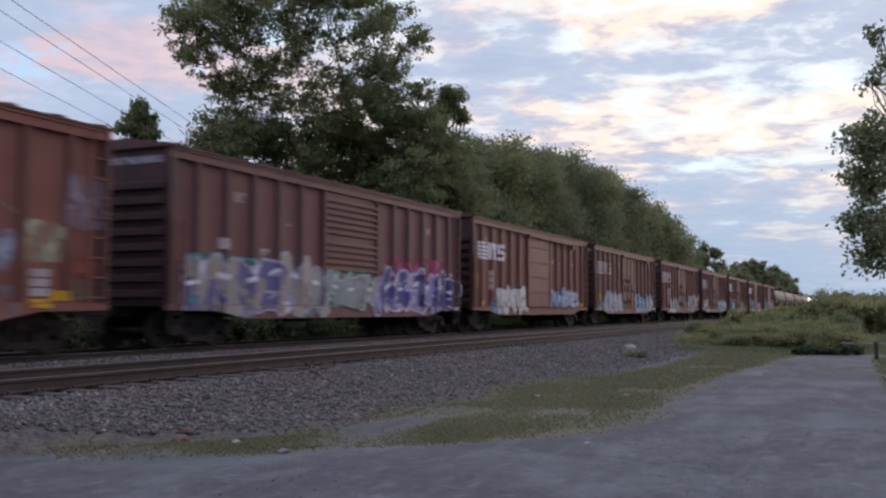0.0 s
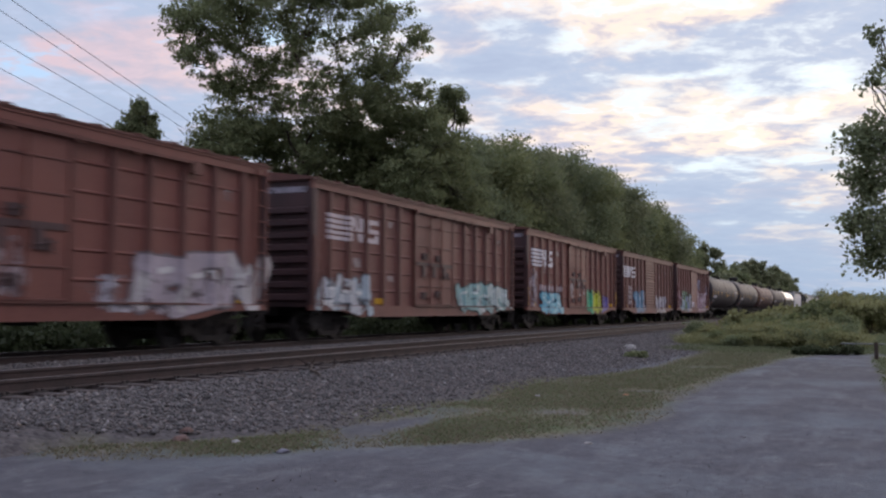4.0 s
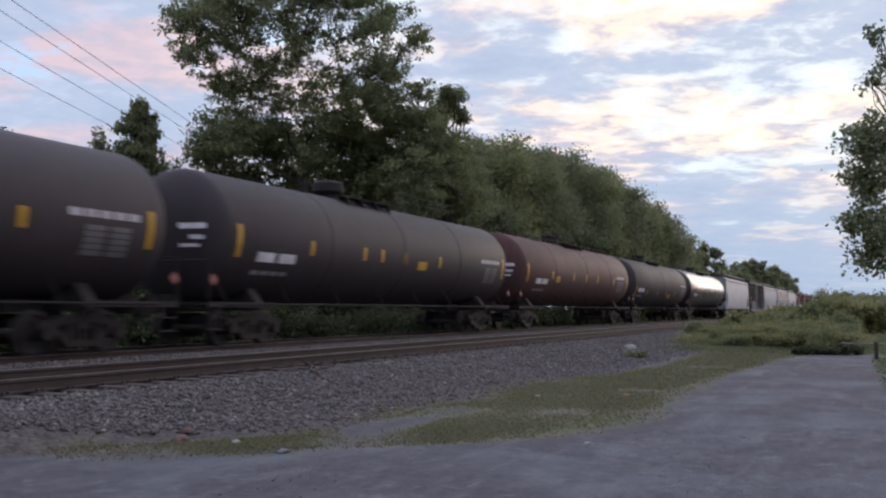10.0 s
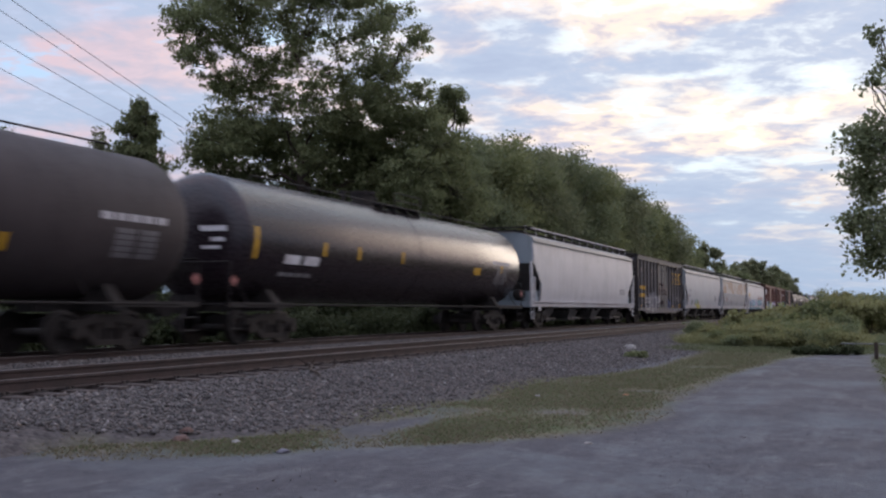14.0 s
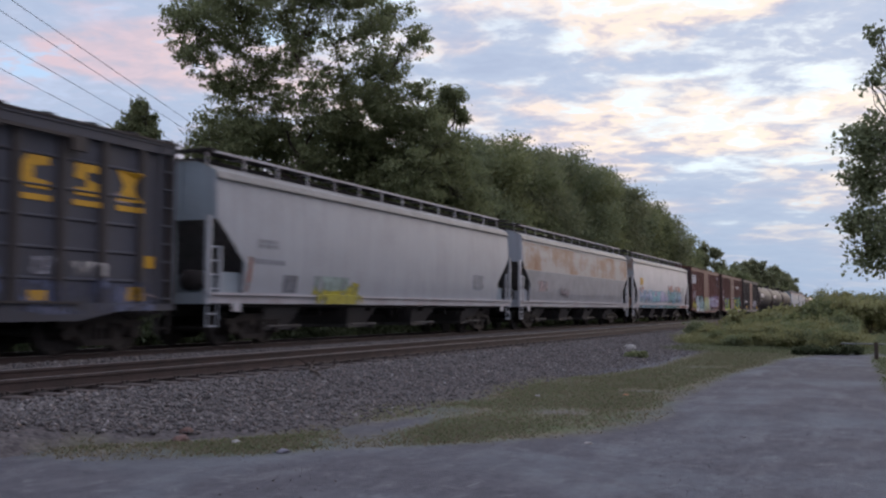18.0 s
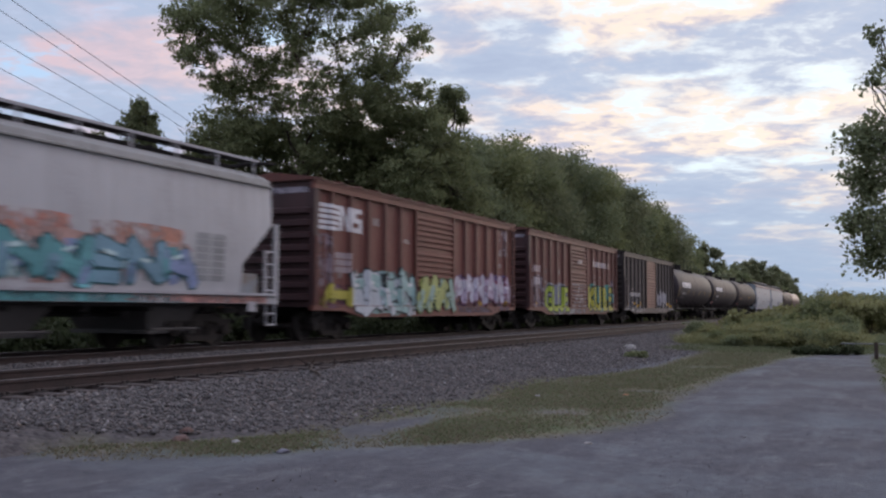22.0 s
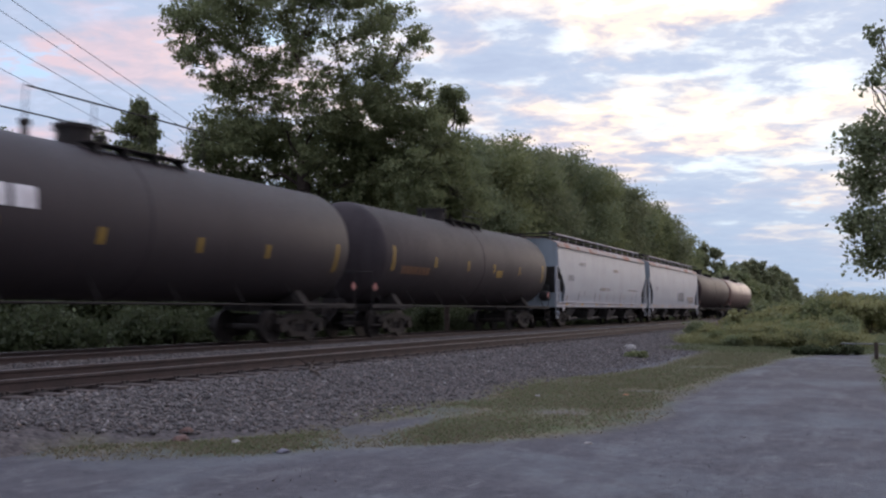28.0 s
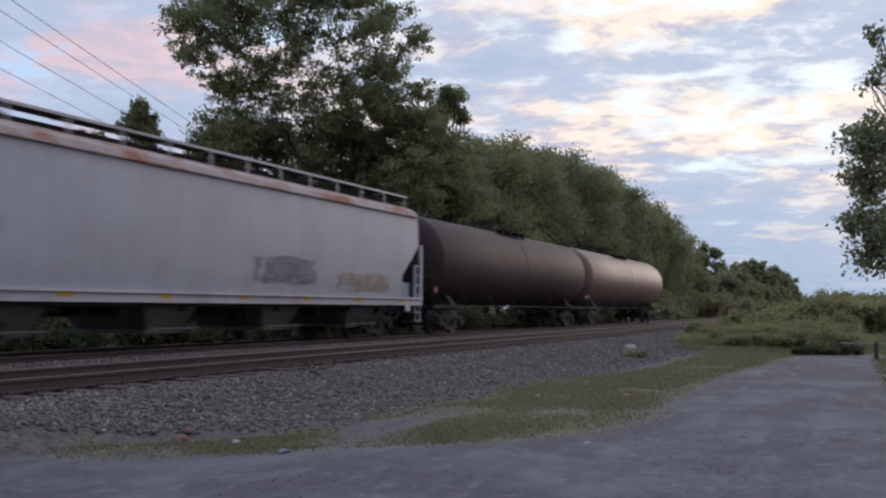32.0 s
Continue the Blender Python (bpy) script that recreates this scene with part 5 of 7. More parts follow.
def hopper(s, label, paint, roof_paint, sill_paint, end_paint=None, bays=4):
    root = car_root("covered_hopper", s, label, "hopper car", "covered hoppers of the freight train")
    end_paint = end_paint or END_BLUE
    part("body", stored("hop_body", hopper_body_mesh), paint, root)
    part("roof", stored("hop_roof", hopper_roof_mesh), roof_paint, root)
    for turn in (0, math.pi):
        part("side_sill", stored("hop_sill", hopper_sill_mesh), sill_paint, root).rotation_euler = (0, 0, turn)
    g = part("running_board", stored("hop_grating", board_grating_mesh), UNDER, root, "slatted roof walkway")
    part("board_rail", stored("hop_board_rail", board_rail_mesh), sill_paint, g)
    part("roof_hatch", stored("hop_hatch", roof_hatch_mesh), UNDER, root, "dark trough hatch along the roof")
    for i in range(bays):
        b = part("hopper_bay", stored("hop_bay", hopper_bay_mesh), BAY, root, "grimy discharge bay with its gate, shade in its grey")
        b.location = ((i - (bays - 1) / 2) * 4.15, 0, 0)
    for i in range(bays - 1):
        b = part("bay_saddle", stored("hop_saddle", hopper_saddle_mesh), UNDER, root)
        b.location = ((i - (bays - 2) / 2) * 4.15, 0, 0)
    for sx in (-1, 1):
        turn = 0 if sx < 0 else math.pi
        for nm, key, fn, mat, x, lab in (("bulkhead", "hop_bulkhead", hopper_bulkhead_mesh, end_paint, 9.32, "blue-grey upper end sheet"), ("slope_sheet", "hop_slope", hopper_slope_mesh, SLOPE, 9.3, "dusty slope sheet with shade in its grey"),
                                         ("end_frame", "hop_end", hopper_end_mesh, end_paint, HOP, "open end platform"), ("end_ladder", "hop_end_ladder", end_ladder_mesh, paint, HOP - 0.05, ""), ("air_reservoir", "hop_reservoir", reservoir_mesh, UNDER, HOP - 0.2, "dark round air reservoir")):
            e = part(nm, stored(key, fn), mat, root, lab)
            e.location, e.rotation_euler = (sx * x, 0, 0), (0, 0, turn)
        for y in (-1.53, 1.53):
            l = part("ladder", stored("hop_ladder", hopper_ladder_mesh), paint, root)
            l.location, l.rotation_euler = (sx * HOP, y, 0), (0, 0, turn)
        p = part("dust_plate", stored("dust_plate", dust_plate_mesh), SILL_WHITE, root, "small white plate under the sill")
        p.location = (sx * 8.6, -1.58, 0.95)
        add_truck(root, sx * 7.3)
        add_coupler(root, sx * HOP, sx)
    bw = part("brake_wheel", stored("brake_wheel", brake_wheel_mesh), STEEL, root)
    bw.location, bw.rotation_euler = (-HOP - 0.1, 0.9, 1.9), (0, 0, 0)
    part("underframe", stored("hop_under", underframe_mesh(9.0)), UNDER, root)
    return root


CREAM, TEAL, LIME = "c9c7c2", "4f9a97", "b7c440"


def build_train():
    # front of the train as it is first seen
    c = boxcar(-239.03, "orange-brown boxcar with a ribbed door and large faded graffiti", BROWN[4])
    graffiti(c, BOX_SIDE, 1.8, 4.6, 0.75, 2.6, 3, ["a9bccb", "c9c3a8"], "54606a", "b59a6a", "e0dcd0", 11)
    smear(c, BOX_SIDE, 6.6, 7.7, 2.35, 3.5, "9a8a98", 12, 0.03)
    smear(c, BOX_SIDE, 5.7, 6.7, 1.7, 2.5, "a8a58c", 13)
    smear(c, BOX_SIDE, 6.65, 7.65, 1.47, 1.98, "8c4c3c", 15, 0.03)
    smear(c, BOX_SIDE, 6.7, 7.4, 1.05, 1.42, "5a6b52", 16, 0.03)
    smear(c, BOX_SIDE, 4.9, 5.6, 1.45, 2.3, "9aa0b4", 17)
    smear(c, BOX_SIDE, 4.9, 5.6, 0.72, 1.3, "7f98a4", 18)
    marks(c, BOX_SIDE, 5.87, 6.4, 1.1, 1.62, 1, spray("a49c9e"), rows=3, label="pale stencilled bars")
    marks(c, BOX_SIDE, 5.85, 6.4, 0.88, 1.08, 1, YELLOW, "reflector", label="yellow reflector", lift=0.02)
    graffiti(c, BOX_SIDE, -7.0, -1.7, 0.75, 2.4, 5, "c9c7c2", "4f5a6a", "7f8a9a", "e6e2dc", 14)

    c = boxcar(-221.91, "purple-brown boxcar with ribbed door and lavender graffiti along its foot", BROWN[2])
    graffiti(c, BOX_SIDE, -7.2, -1.55, 0.72, 2.15, 6, ["978c86", "635d8c", "a0968f"], "a4a1b2", "4f8f8f", "d9d7e2", 21)
    graffiti(c, BOX_SIDE, -1.45, 1.45, 0.95, 1.95, 3, ["7f8a8a", "8f8a98"], "a5adad", "5f9488", "cfd2cc", 22, 0.03)
    graffiti(c, BOX_SIDE, 1.75, 7.4, 0.75, 2.2, 6, ["4d4b84", "8f8ab4", "343864"], "c4c0d4", "b84a74", "d7d4e6", 23)
    smear(c, BOX_SIDE, 2.2, 6.8, 1.9, 2.6, "a8486e", 24, 0.004, "pink sprayed haze", "graffiti")
    marks(c, BOX_SIDE, -6.0, -5.5, 2.25, 2.55, 1, spray("b9aeb0"), label="pale stencilled number block")

    c = boxcar(-205.28, "red-brown boxcar with white striped emblem and plug door", BROWN[1], ribbed=False, gear=False)
    stripes_logo(c, BOX_SIDE, -7.1, -4.25, -6.05, 2.85, 3.5, WHITE)
    marks(c, BOX_SIDE, -6.06, -5.5, 1.65, 2.45, 1, spray("a98f8b"), rows=3, label="faded stencilled marks")
    smear(c, BOX_SIDE, -5.85, -4.95, 0.68, 1.25, "5c86b8", 31, name="graffiti", label="blue sprayed blob")
    graffiti(c, BOX_SIDE, -5.05, -1.6, 0.7, 1.85, 4, "cfcac6", "39343a", "", "", 32)
    graffiti(c, BOX_SIDE, 1.9, 5.95, 0.95, 1.9, 5, ["9aa9c6", "b9bccb"], "54608c", "", "d8dae4", 33)
    marks(c, BOX_SIDE, -7.15, -7.0, 1.7, 2.3, 1, YELLOW)

    c = boxcar(-188.39, "brown boxcar with beaded sides, emblem and grey graffiti", BROWN[0], ribbed=False, beads=True)
    stripes_logo(c, BOX_SIDE, -6.95, -3.95, -5.7, 2.9, 3.55, spray("b7a9aa"))
    smear(c, BOX_SIDE, -7.05, -5.6, 0.8, 1.8, "cfa93f", 41, name="graffiti", label="yellow sprayed cloud")
    graffiti(c, BOX_SIDE, -5.7, -1.6, 0.7, 1.9, 5, ["a5a6b2", "b9b8c0"], "5a5d66", "9c8f4a", "cfcdd0", 42)
    graffiti(c, BOX_SIDE, 1.75, 6.9, 0.72, 1.95, 5, ["8497ab", "aeb0b8"], "4c5664", "", "cfcfd2", 43)
    smear(c, BOX_SIDE, -7.0, -5.9, 0.72, 1.5, "6f9fae", 44, 0.008, "teal sprayed cloud", "graffiti")

    c = boxcar(-170.83, "brown boxcar with beaded sides, emblem and faded grey tags", BROWN[1], ribbed=False, beads=True)
    stripes_logo(c, BOX_SIDE, -6.95, -4.05, -5.72, 2.9, 3.6, spray("c2b4b4"))
    marks(c, BOX_SIDE, -5.8, -4.0, 1.25, 2.5, 2, spray("a28d8b"), rows=4, label="faded stencilled marks")
    graffiti(c, BOX_SIDE, -4.7, -1.6, 0.7, 1.75, 3, ["b3aca6", "a9b0b4"], "7c6f6a", "a79d98", "cfcac4", 51)
    graffiti(c, BOX_SIDE, 3.4, 7.4, 0.72, 2.2, 3, ["a69aa0", "b7b0ae"], "6d6266", "", "c9c4c2", 52)
    smear(c, BOX_SIDE, 2.2, 3.2, 0.8, 1.6, "b4aeb4", 53)
    smear(c, BOX_SIDE, -0.5, 0.6, 1.05, 2.2, "9c8a8c", 54)

    c = boxcar(-153.38, "brown boxcar with beaded sides, emblem and white and teal tags", BROWN[0], ribbed=False, beads=True)
    stripes_logo(c, BOX_SIDE, -6.9, -3.9, -5.7, 2.85, 3.55, spray("c2b4b4"))
    graffiti(c, BOX_SIDE, -7.2, -4.6, 0.72, 1.85, 3, ["bfc0c2", "a9b4ba"], "5c5f64", "", "dedcd8", 61)
    graffiti(c, BOX_SIDE, 2.1, 7.0, 0.72, 1.9, 5, ["8fb0ad", "b9c4c0"], "45605f", "", "d5dcd8", 62)

    c = boxcar(-136.3, "brown boxcar with beaded sides, emblem, cyan and lime graffiti", BROWN[1], ribbed=False, beads=True)
    stripes_logo(c, BOX_SIDE, -6.95, -3.95, -5.7, 2.85, 3.6, WHITE)
    smear(c, BOX_SIDE, -7.2, -6.1, 0.95, 2.75, "a99ea6", 71)
    for x in (-7.6, 7.6):
        marks(c, BOX_SIDE, x - 0.09, x + 0.09, 1.0, 2.0, 1, YELLOW, "grab_bar", label="yellow corner bar", lift=0.03)
    marks(c, BOX_SIDE, -5.9, -2.6, 1.72, 2.05, 6, spray("a9989a"), label="faded stencilled number")
    graffiti(c, BOX_SIDE, -5.7, -2.8, 0.68, 1.68, 4, ["6fb4c8", "9ccbd2"], "2f5f74", "5ba3bd", "d0e6ea", 72)
    for x0, x1, z0, z1 in ((-1.4, -0.9, 1.45, 2.2), (0.1, 0.6, 1.56, 2.3), (0.7, 1.2, 1.56, 2.2)):
        smear(c, BOX_SIDE, x0, x1, z0, z1, "b3a5a8", 73, 0.03)
    graffiti(c, BOX_SIDE, 1.7, 2.7, 0.7, 1.95, 1, "4fae85", "1f5a48", "4a9f7f", "", 74)
    graffiti(c, BOX_SIDE, 2.75, 4.5, 0.7, 1.95, 2, "b9bf3e", "6a6f22", "aab23c", "", 75)
    graffiti(c, BOX_SIDE, 4.6, 5.7, 0.78, 1.75, 1, "7466a6", "3a3260", "", "", 76)

    c = boxcar(-119.16, "brown boxcar with ribbed door, white emblem and blue tags", BROWN[0])
    stripes_logo(c, BOX_SIDE, -7.2, -4.5, -6.0, 2.9, 3.55, WHITE)
    marks(c, BOX_SIDE, -6.05, -5.4, 1.2, 2.4, 1, spray("b3a3a2"), rows=4, label="faded stencilled marks")
    graffiti(c, BOX_SIDE, -4.5, -1.7, 0.7, 2.05, 3, ["6f93ad", "8f8794"], "3f6d8e", "", "a9c4d4", 81)
    graffiti(c, BOX_SIDE, 1.7, 5.2, 0.95, 1.9, 4, ["b0a9ac", "a29ba4"], "8a7d80", "", "c9c4c6", 82)
    smear(c, BOX_SIDE, 1.5, 5.0, 0.66, 0.95, "b9b2b0", 83)

    c = boxcar(-102.16, "dull red boxcar with plug door and pink and green graffiti", BROWN[3], ribbed=False, gear=False)
    smear(c, BOX_SIDE, -7.3, -6.2, 1.0, 3.0, "a18088", 91)
    smear(c, BOX_SIDE, -6.3, -5.5, 1.1, 2.0, "b79aa2", 92)
    graffiti(c, BOX_SIDE, -5.6, -1.65, 0.7, 2.3, 4, ["a3b4bc", "6f8a62", "8d97b0", "a9a0a4"], "4d5f50", "7f9a7c", "c9d0cc", 93)
    graffiti(c, BOX_SIDE, 1.7, 6.1, 0.72, 2.55, 4, ["a58894", "a8939a"], "7c5564", "", "d0bcc2", 94)
    smear(c, BOX_SIDE, 1.8, 3.6, 2.6, 3.5, "9a97ae", 95)
    smear(c, BOX_SIDE, 6.3, 7.0, 2.2, 3.0, "a99aa8", 96)
    smear(c, BOX_SIDE, -1.3, 0.0, 1.1, 1.55, "b9b4c4", 97, 0.03)
    smear(c, BOX_SIDE, -1.2, -0.3, 2.1, 2.9, "96706e", 98, 0.03)

    tank_car(-83.37, 17.6, "black tank car with yellow reflector strips", TANK[0], seams=(-4.4, 0.0, 4.4), bands=(-8.68, -7.28, -5.47, -2.9, -0.2, 2.4, 5.3, 8.5), placard=1.0, wide=True)
    tank_car(-63.27, 17.8, "black tank car with yellow reflector strips and manway", TANK[0], seams=(-4.4, 0.0, 4.4), bands=(-8.61, -5.45, -2.63, -1.55, 0.0, 2.6, 8.6), placard=1.25, railing=(0.3, 4.8), wide=True)
    tank_car(-42.56, 18.4, "maroon tank car dusted brown, with yellow reflector strips", TANK[1], seams=(-5.0, 0.3, 5.0), bands=(-9.0, -5.55, -2.2, 0.06, 2.27, 5.7, 8.9), placard=-4.75, dome=-1.0, railing=(-5.3, -0.35), top=True)
    t = tank_car(-22.43, 17.4, "dusty black-brown tank car with walkway and sloping marks", TANK[2], seams=(0.0,), dome=-1.2, railing=(-1.0, 1.2), top=True, bands=(-8.5, -5.26, -1.82, 1.26, 4.18), stripe_h=0.38, z_mark=2.05, placard=2.4)
    t = tank_car(-1.97, 18.6, "glossy black tank car with a bright sheen and roof railing", TANK_GLOSS, seams=(0.0,), dome=-1.2, railing=(-0.8, 1.1), top=True, bands=(-9.1, -5.99, -4.12, -1.36, 7.31), placard=4.84)
    for root, s in CARS[-5:]:
        marks(root, TANK_SIDE, -7.9, -6.1, 2.02, 2.3, 2, WHITE, label="white stencilled bars")
        marks(root, TANK_SIDE, -7.9, -6.3, 1.72, 1.84, 4, spray("8f8b8d"), rows=1, label="small grey stencilled bars")
        marks(root, TANK_SIDE, 6.3, 8.2, 2.62, 2.8, 5, spray("b3aeb0"), rows=1, label="white stencilled bars")
        marks(root, TANK_SIDE, 6.7, 8.0, 1.9, 2.5, 2, spray("6f6b6d"), rows=5, label="grey data panel")

    h = hopper(18.7, "pale grey covered hopper with rusty white sill", GREY[1], ROOF_DIM, SILL_WHITE)
    marks(h, HOP_SIDE, 6.0, 7.3, 1.75, 2.1, 3, spray("8b8888"), rows=3, label="small dark stencils")
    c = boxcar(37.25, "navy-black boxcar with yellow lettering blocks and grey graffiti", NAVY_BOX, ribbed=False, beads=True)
    ye = spray("c9992c")
    marks(c, BOX_SIDE, -6.95, -5.1, 2.2, 2.48, 4, ye, label="yellow stencilled marks")
    marks(c, BOX_SIDE, -6.95, -5.15, 1.7, 1.98, 6, ye, label="yellow stencilled marks")
    d, xb, zb = BOX_SIDE
    for x, shapes in ((3.78, [[(0, 3.2), (0.12, 3.05), (0.6, 3.05), (0.6, 3.2), (0.26, 3.24), (0.26, 3.46), (0.6, 3.5), (0.6, 3.65), (0.12, 3.65), (0, 3.5)]]),
                      (4.96, [[(0.05, 3.04), (0.6, 3.04), (0.62, 3.3), (0.3, 3.36), (0.3, 3.2), (0.05, 3.18)], [(0.02, 3.36), (0.32, 3.34), (0.34, 3.5), (0.6, 3.5), (0.6, 3.65), (0.05, 3.65)]]),
                      (6.08, [[(0, 3.04), (0.64, 3.04), (0.46, 3.34), (0.64, 3.65), (0, 3.65), (0.18, 3.34)]])):
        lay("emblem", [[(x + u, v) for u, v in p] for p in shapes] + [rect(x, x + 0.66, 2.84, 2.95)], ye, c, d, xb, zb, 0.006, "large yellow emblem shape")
    graffiti(c, BOX_SIDE, -5.3, -1.3, 0.72, 2.0, 4, ["908c8c", "7d7a80"], "55535a", "6d6a70", "a9a6a8", 101)
    smear(c, BOX_SIDE, 1.6, 3.4, 0.8, 1.7, "5f6688", 102)
    smear(c, BOX_SIDE, 3.6, 7.2, 0.78, 1.5, "555a70", 103)
    smear(c, BOX_SIDE, 4.0, 4.6, 1.5, 1.85, "a09ea6", 104, 0.03)
    smear(c, BOX_SIDE, 4.9, 5.8, 1.5, 1.8, "b0aaa6", 105, 0.03)
    for x, z in ((-7.4, 1.75), (7.0, 1.7), (6.6, 1.05)):
        marks(c, BOX_SIDE, x - 0.2, x + 0.2, z, z + 0.3, 1, YELLOW, "reflector")

    h = hopper(55.68, "grey covered hopper with a yellow tag on its sill", GREY[0], ROOF_DIM, SILL_WHITE)
    lay("paint_patch", [rect(-5.2, -3.4, 1.4, 1.78)], spray("8fa09a", 0.2), h, HOP_SIDE[0], (), HOP_SIDE[2], 0.006, "pale green painted patch")
    lay("graffiti", [[(-5.25, 1.03), (-2.85, 1.03), (-2.8, 1.62), (-3.2, 1.66), (-3.5, 1.45), (-4.3, 1.38), (-5.2, 1.5)]], spray("a39a2c", 0.15), h, lambda x, z: 1.65 if z < 1.29 else hop_y(z), (), [1.28, 1.3, 1.45, 1.6], 0.006, "yellow sprayed tag")
    lay("paint_patch", [rect(-6.65, -6.0, 1.3, 1.75)], spray("6f7178", 0.2), h, HOP_SIDE[0], (), HOP_SIDE[2], 0.006, "dark smudge")
    lay("rust_streak", [[(-8.2, 1.3), (-8.05, 1.3), (-7.95, 2.15), (-8.1, 2.15)]], spray("8a5a48", 0.1), h, HOP_SIDE[0], (), HOP_SIDE[2], 0.006, "orange rust streak")
    marks(h, HOP_SIDE, -7.9, -6.6, 1.97, 2.12, 5, spray("7c7e86"), rows=1, label="small dark stencils")
    marks(h, HOP_SIDE, -7.8, -6.9, 2.36, 2.6, 3, spray("8a8c92"), rows=2, label="small dark stencils")
    smear(h, HOP_SIDE, 5.6, 6.8, 1.6, 2.2, "8e9098", 112)
    h = hopper(76.12, "grey covered hopper streaked with rust, darker painted lower half", GREY[1], ROOF_DIM, SILL_WHITE, GREY[0])
    d, xb, zb = HOP_SIDE
    lay("painted_band", [[(-8.25, 1.3), (8.25, 1.3), (8.25, 1.95), (8.9, 2.6), (-8.9, 2.6), (-8.25, 1.95)]], spray("8c8c90"), h, d, xb, zb, 0.005, "darker grey painted band")
    lay("rust_stain", [[(-9.2, 2.62), (9.2, 2.62), (9.3, 3.84), (-9.3, 3.84)]], RUST_SIDE, h, d, xb, zb, 0.006, "rust-stained upper side")
    graffiti(h, HOP_SIDE, -3.8, -2.5, 1.5, 1.95, 2, "8a7f84", "77707a", "", "", 127, 0.012)
    smear(h, HOP_SIDE, -7.4, -5.9, 1.7, 2.2, "a08a8e", 128, 0.012)
    h = hopper(96.65, "pale grey covered hopper with pink and turquoise graffiti", GREY[1], ROOF_DIM, SILL_WHITE, RUST_END)
    graffiti(h, HOP_SIDE, 1.4, 6.4, 1.38, 2.3, 5, ["6aa6aa", "7fa3b4", "8f9cc0"], "2f5a60", "c09a90", "c4dcdc", 131)
    graffiti(h, HOP_SIDE, -7.6, 1.2, 1.4, 2.2, 7, ["9aa6c4", "7fb4c0", "b0a8c4"], "6f86a0", "a9c0cc", "d2d6dc", 132)
    marks(h, HOP_SIDE, 6.5, 7.6, 1.5, 2.6, 2, spray("989898"), rows=7, label="grey data panel")
    lay("placard", [rect(-7.7, -6.75, 2.5, 2.95)], spray("b8902f"), h, HOP_SIDE[0], (), HOP_SIDE[2], 0.006, "solid yellow placard")
    sill = (lambda x, z: 1.575, (), ())
    lay("graffiti", [rect(-7.9, 0.2, 1.03, 1.2)], spray("7f9fb0", 0.1), h, *sill, 0.004, "blue-grey sprayed band on the sill")
    lay("graffiti", [rect(0.2, 6.3, 1.03, 1.2)], spray("6a9ca0", 0.1), h, *sill, 0.004, "teal sprayed band on the sill")
    lay("graffiti", [rect(6.3, 9.2, 1.03, 1.2)], spray("b08c86", 0.1), h, *sill, 0.004, "pink sprayed band on the sill")
    smear(h, sill, -8.8, -1.0, 1.03, 1.2, "6f9fb4", 134, 0.006, "bluish sprayed haze on the sill", "graffiti")
    smear(h, sill, -0.6, 4.2, 1.03, 1.2, "5f9a9c", 135, 0.006, "bluish sprayed haze on the sill", "graffiti")
    smear(h, sill, 4.4, 9.3, 1.03, 1.2, "b8867e", 136, 0.006, "pink sprayed haze on the sill", "graffiti")
    smear(h, HOP_SIDE, -7.9, -1.5, 1.3, 1.9, "a7bac4", 137, 0.004, "pale blue sprayed haze", "graffiti")
    smear(h, HOP_SIDE, -7.9, -6.6, 2.0, 2.45, "c49a8c", 138, 0.004, "pink sprayed haze", "graffiti")
    smear(h, HOP_SIDE, 3.4, 6.2, 2.1, 2.65, "c48a76", 133, 0.004, "pink sprayed haze", "graffiti")
    smear(h, HOP_SIDE, 1.2, 3.0, 2.1, 2.7, "c48472", 139, 0.004, "pink sprayed haze", "graffiti")

    c = boxcar(115.71, "red-brown boxcar with white emblem and teal and white graffiti", BROWN[1])
    stripes_logo(c, BOX_SIDE, -7.4, -5.0, -6.3, 3.1, 3.8, WHITE)
    smear(c, BOX_SIDE, -7.45, -6.7, 1.4, 3.0, "95848c", 140)
    marks(c, BOX_SIDE, -6.6, -5.6, 1.9, 2.5, 1, spray("a39294"), rows=3, label="faded stencilled marks")
    smear(c, BOX_SIDE, -7.3, -5.3, 0.9, 1.6, "6f4a63", 141, name="graffiti", label="purple sprayed cloud")
    graffiti(c, BOX_SIDE, -6.85, -5.7, 0.95, 1.6, 1, "b5ab4c", "7f7a34", "", "", 142, 0.02)
    graffiti(c, BOX_SIDE, -5.6, -1.6, 0.7, 2.1, 5, ["c2c7cc", "9fbcb8"], "2c3438", "8faaa6", "e6e8e8", 143)
    graffiti(c, BOX_SIDE, -1.45, 1.45, 0.85, 1.9, 3, ["a9b06a", "8fa9a0"], "4c5a3c", "a3a85a", "", 144, 0.03)
    graffiti(c, BOX_SIDE, 1.75, 7.2, 1.15, 2.2, 6, ["c4bfcc", "b9a9bd"], "8a5a6c", "6d5a7c", "dedbe4", 145)
    smear(c, BOX_SIDE, 1.7, 7.3, 0.75, 1.2, "4c3a52", 146)
    smear(c, BOX_SIDE, 6.1, 7.1, 3.0, 4.1, "b3a0a2", 147)

    c = boxcar(132.94, "brown boxcar with ribbed door and lime-yellow graffiti words", BROWN[0])
    smear(c, BOX_SIDE, -7.2, -5.6, 0.95, 2.5, "97888e", 151)
    letters(c, BOX_SIDE, "GLUE", -5.4, -1.75, 0.72, 2.05, "a8b948", "2a3022", 3, 0.006, "8b8b96")
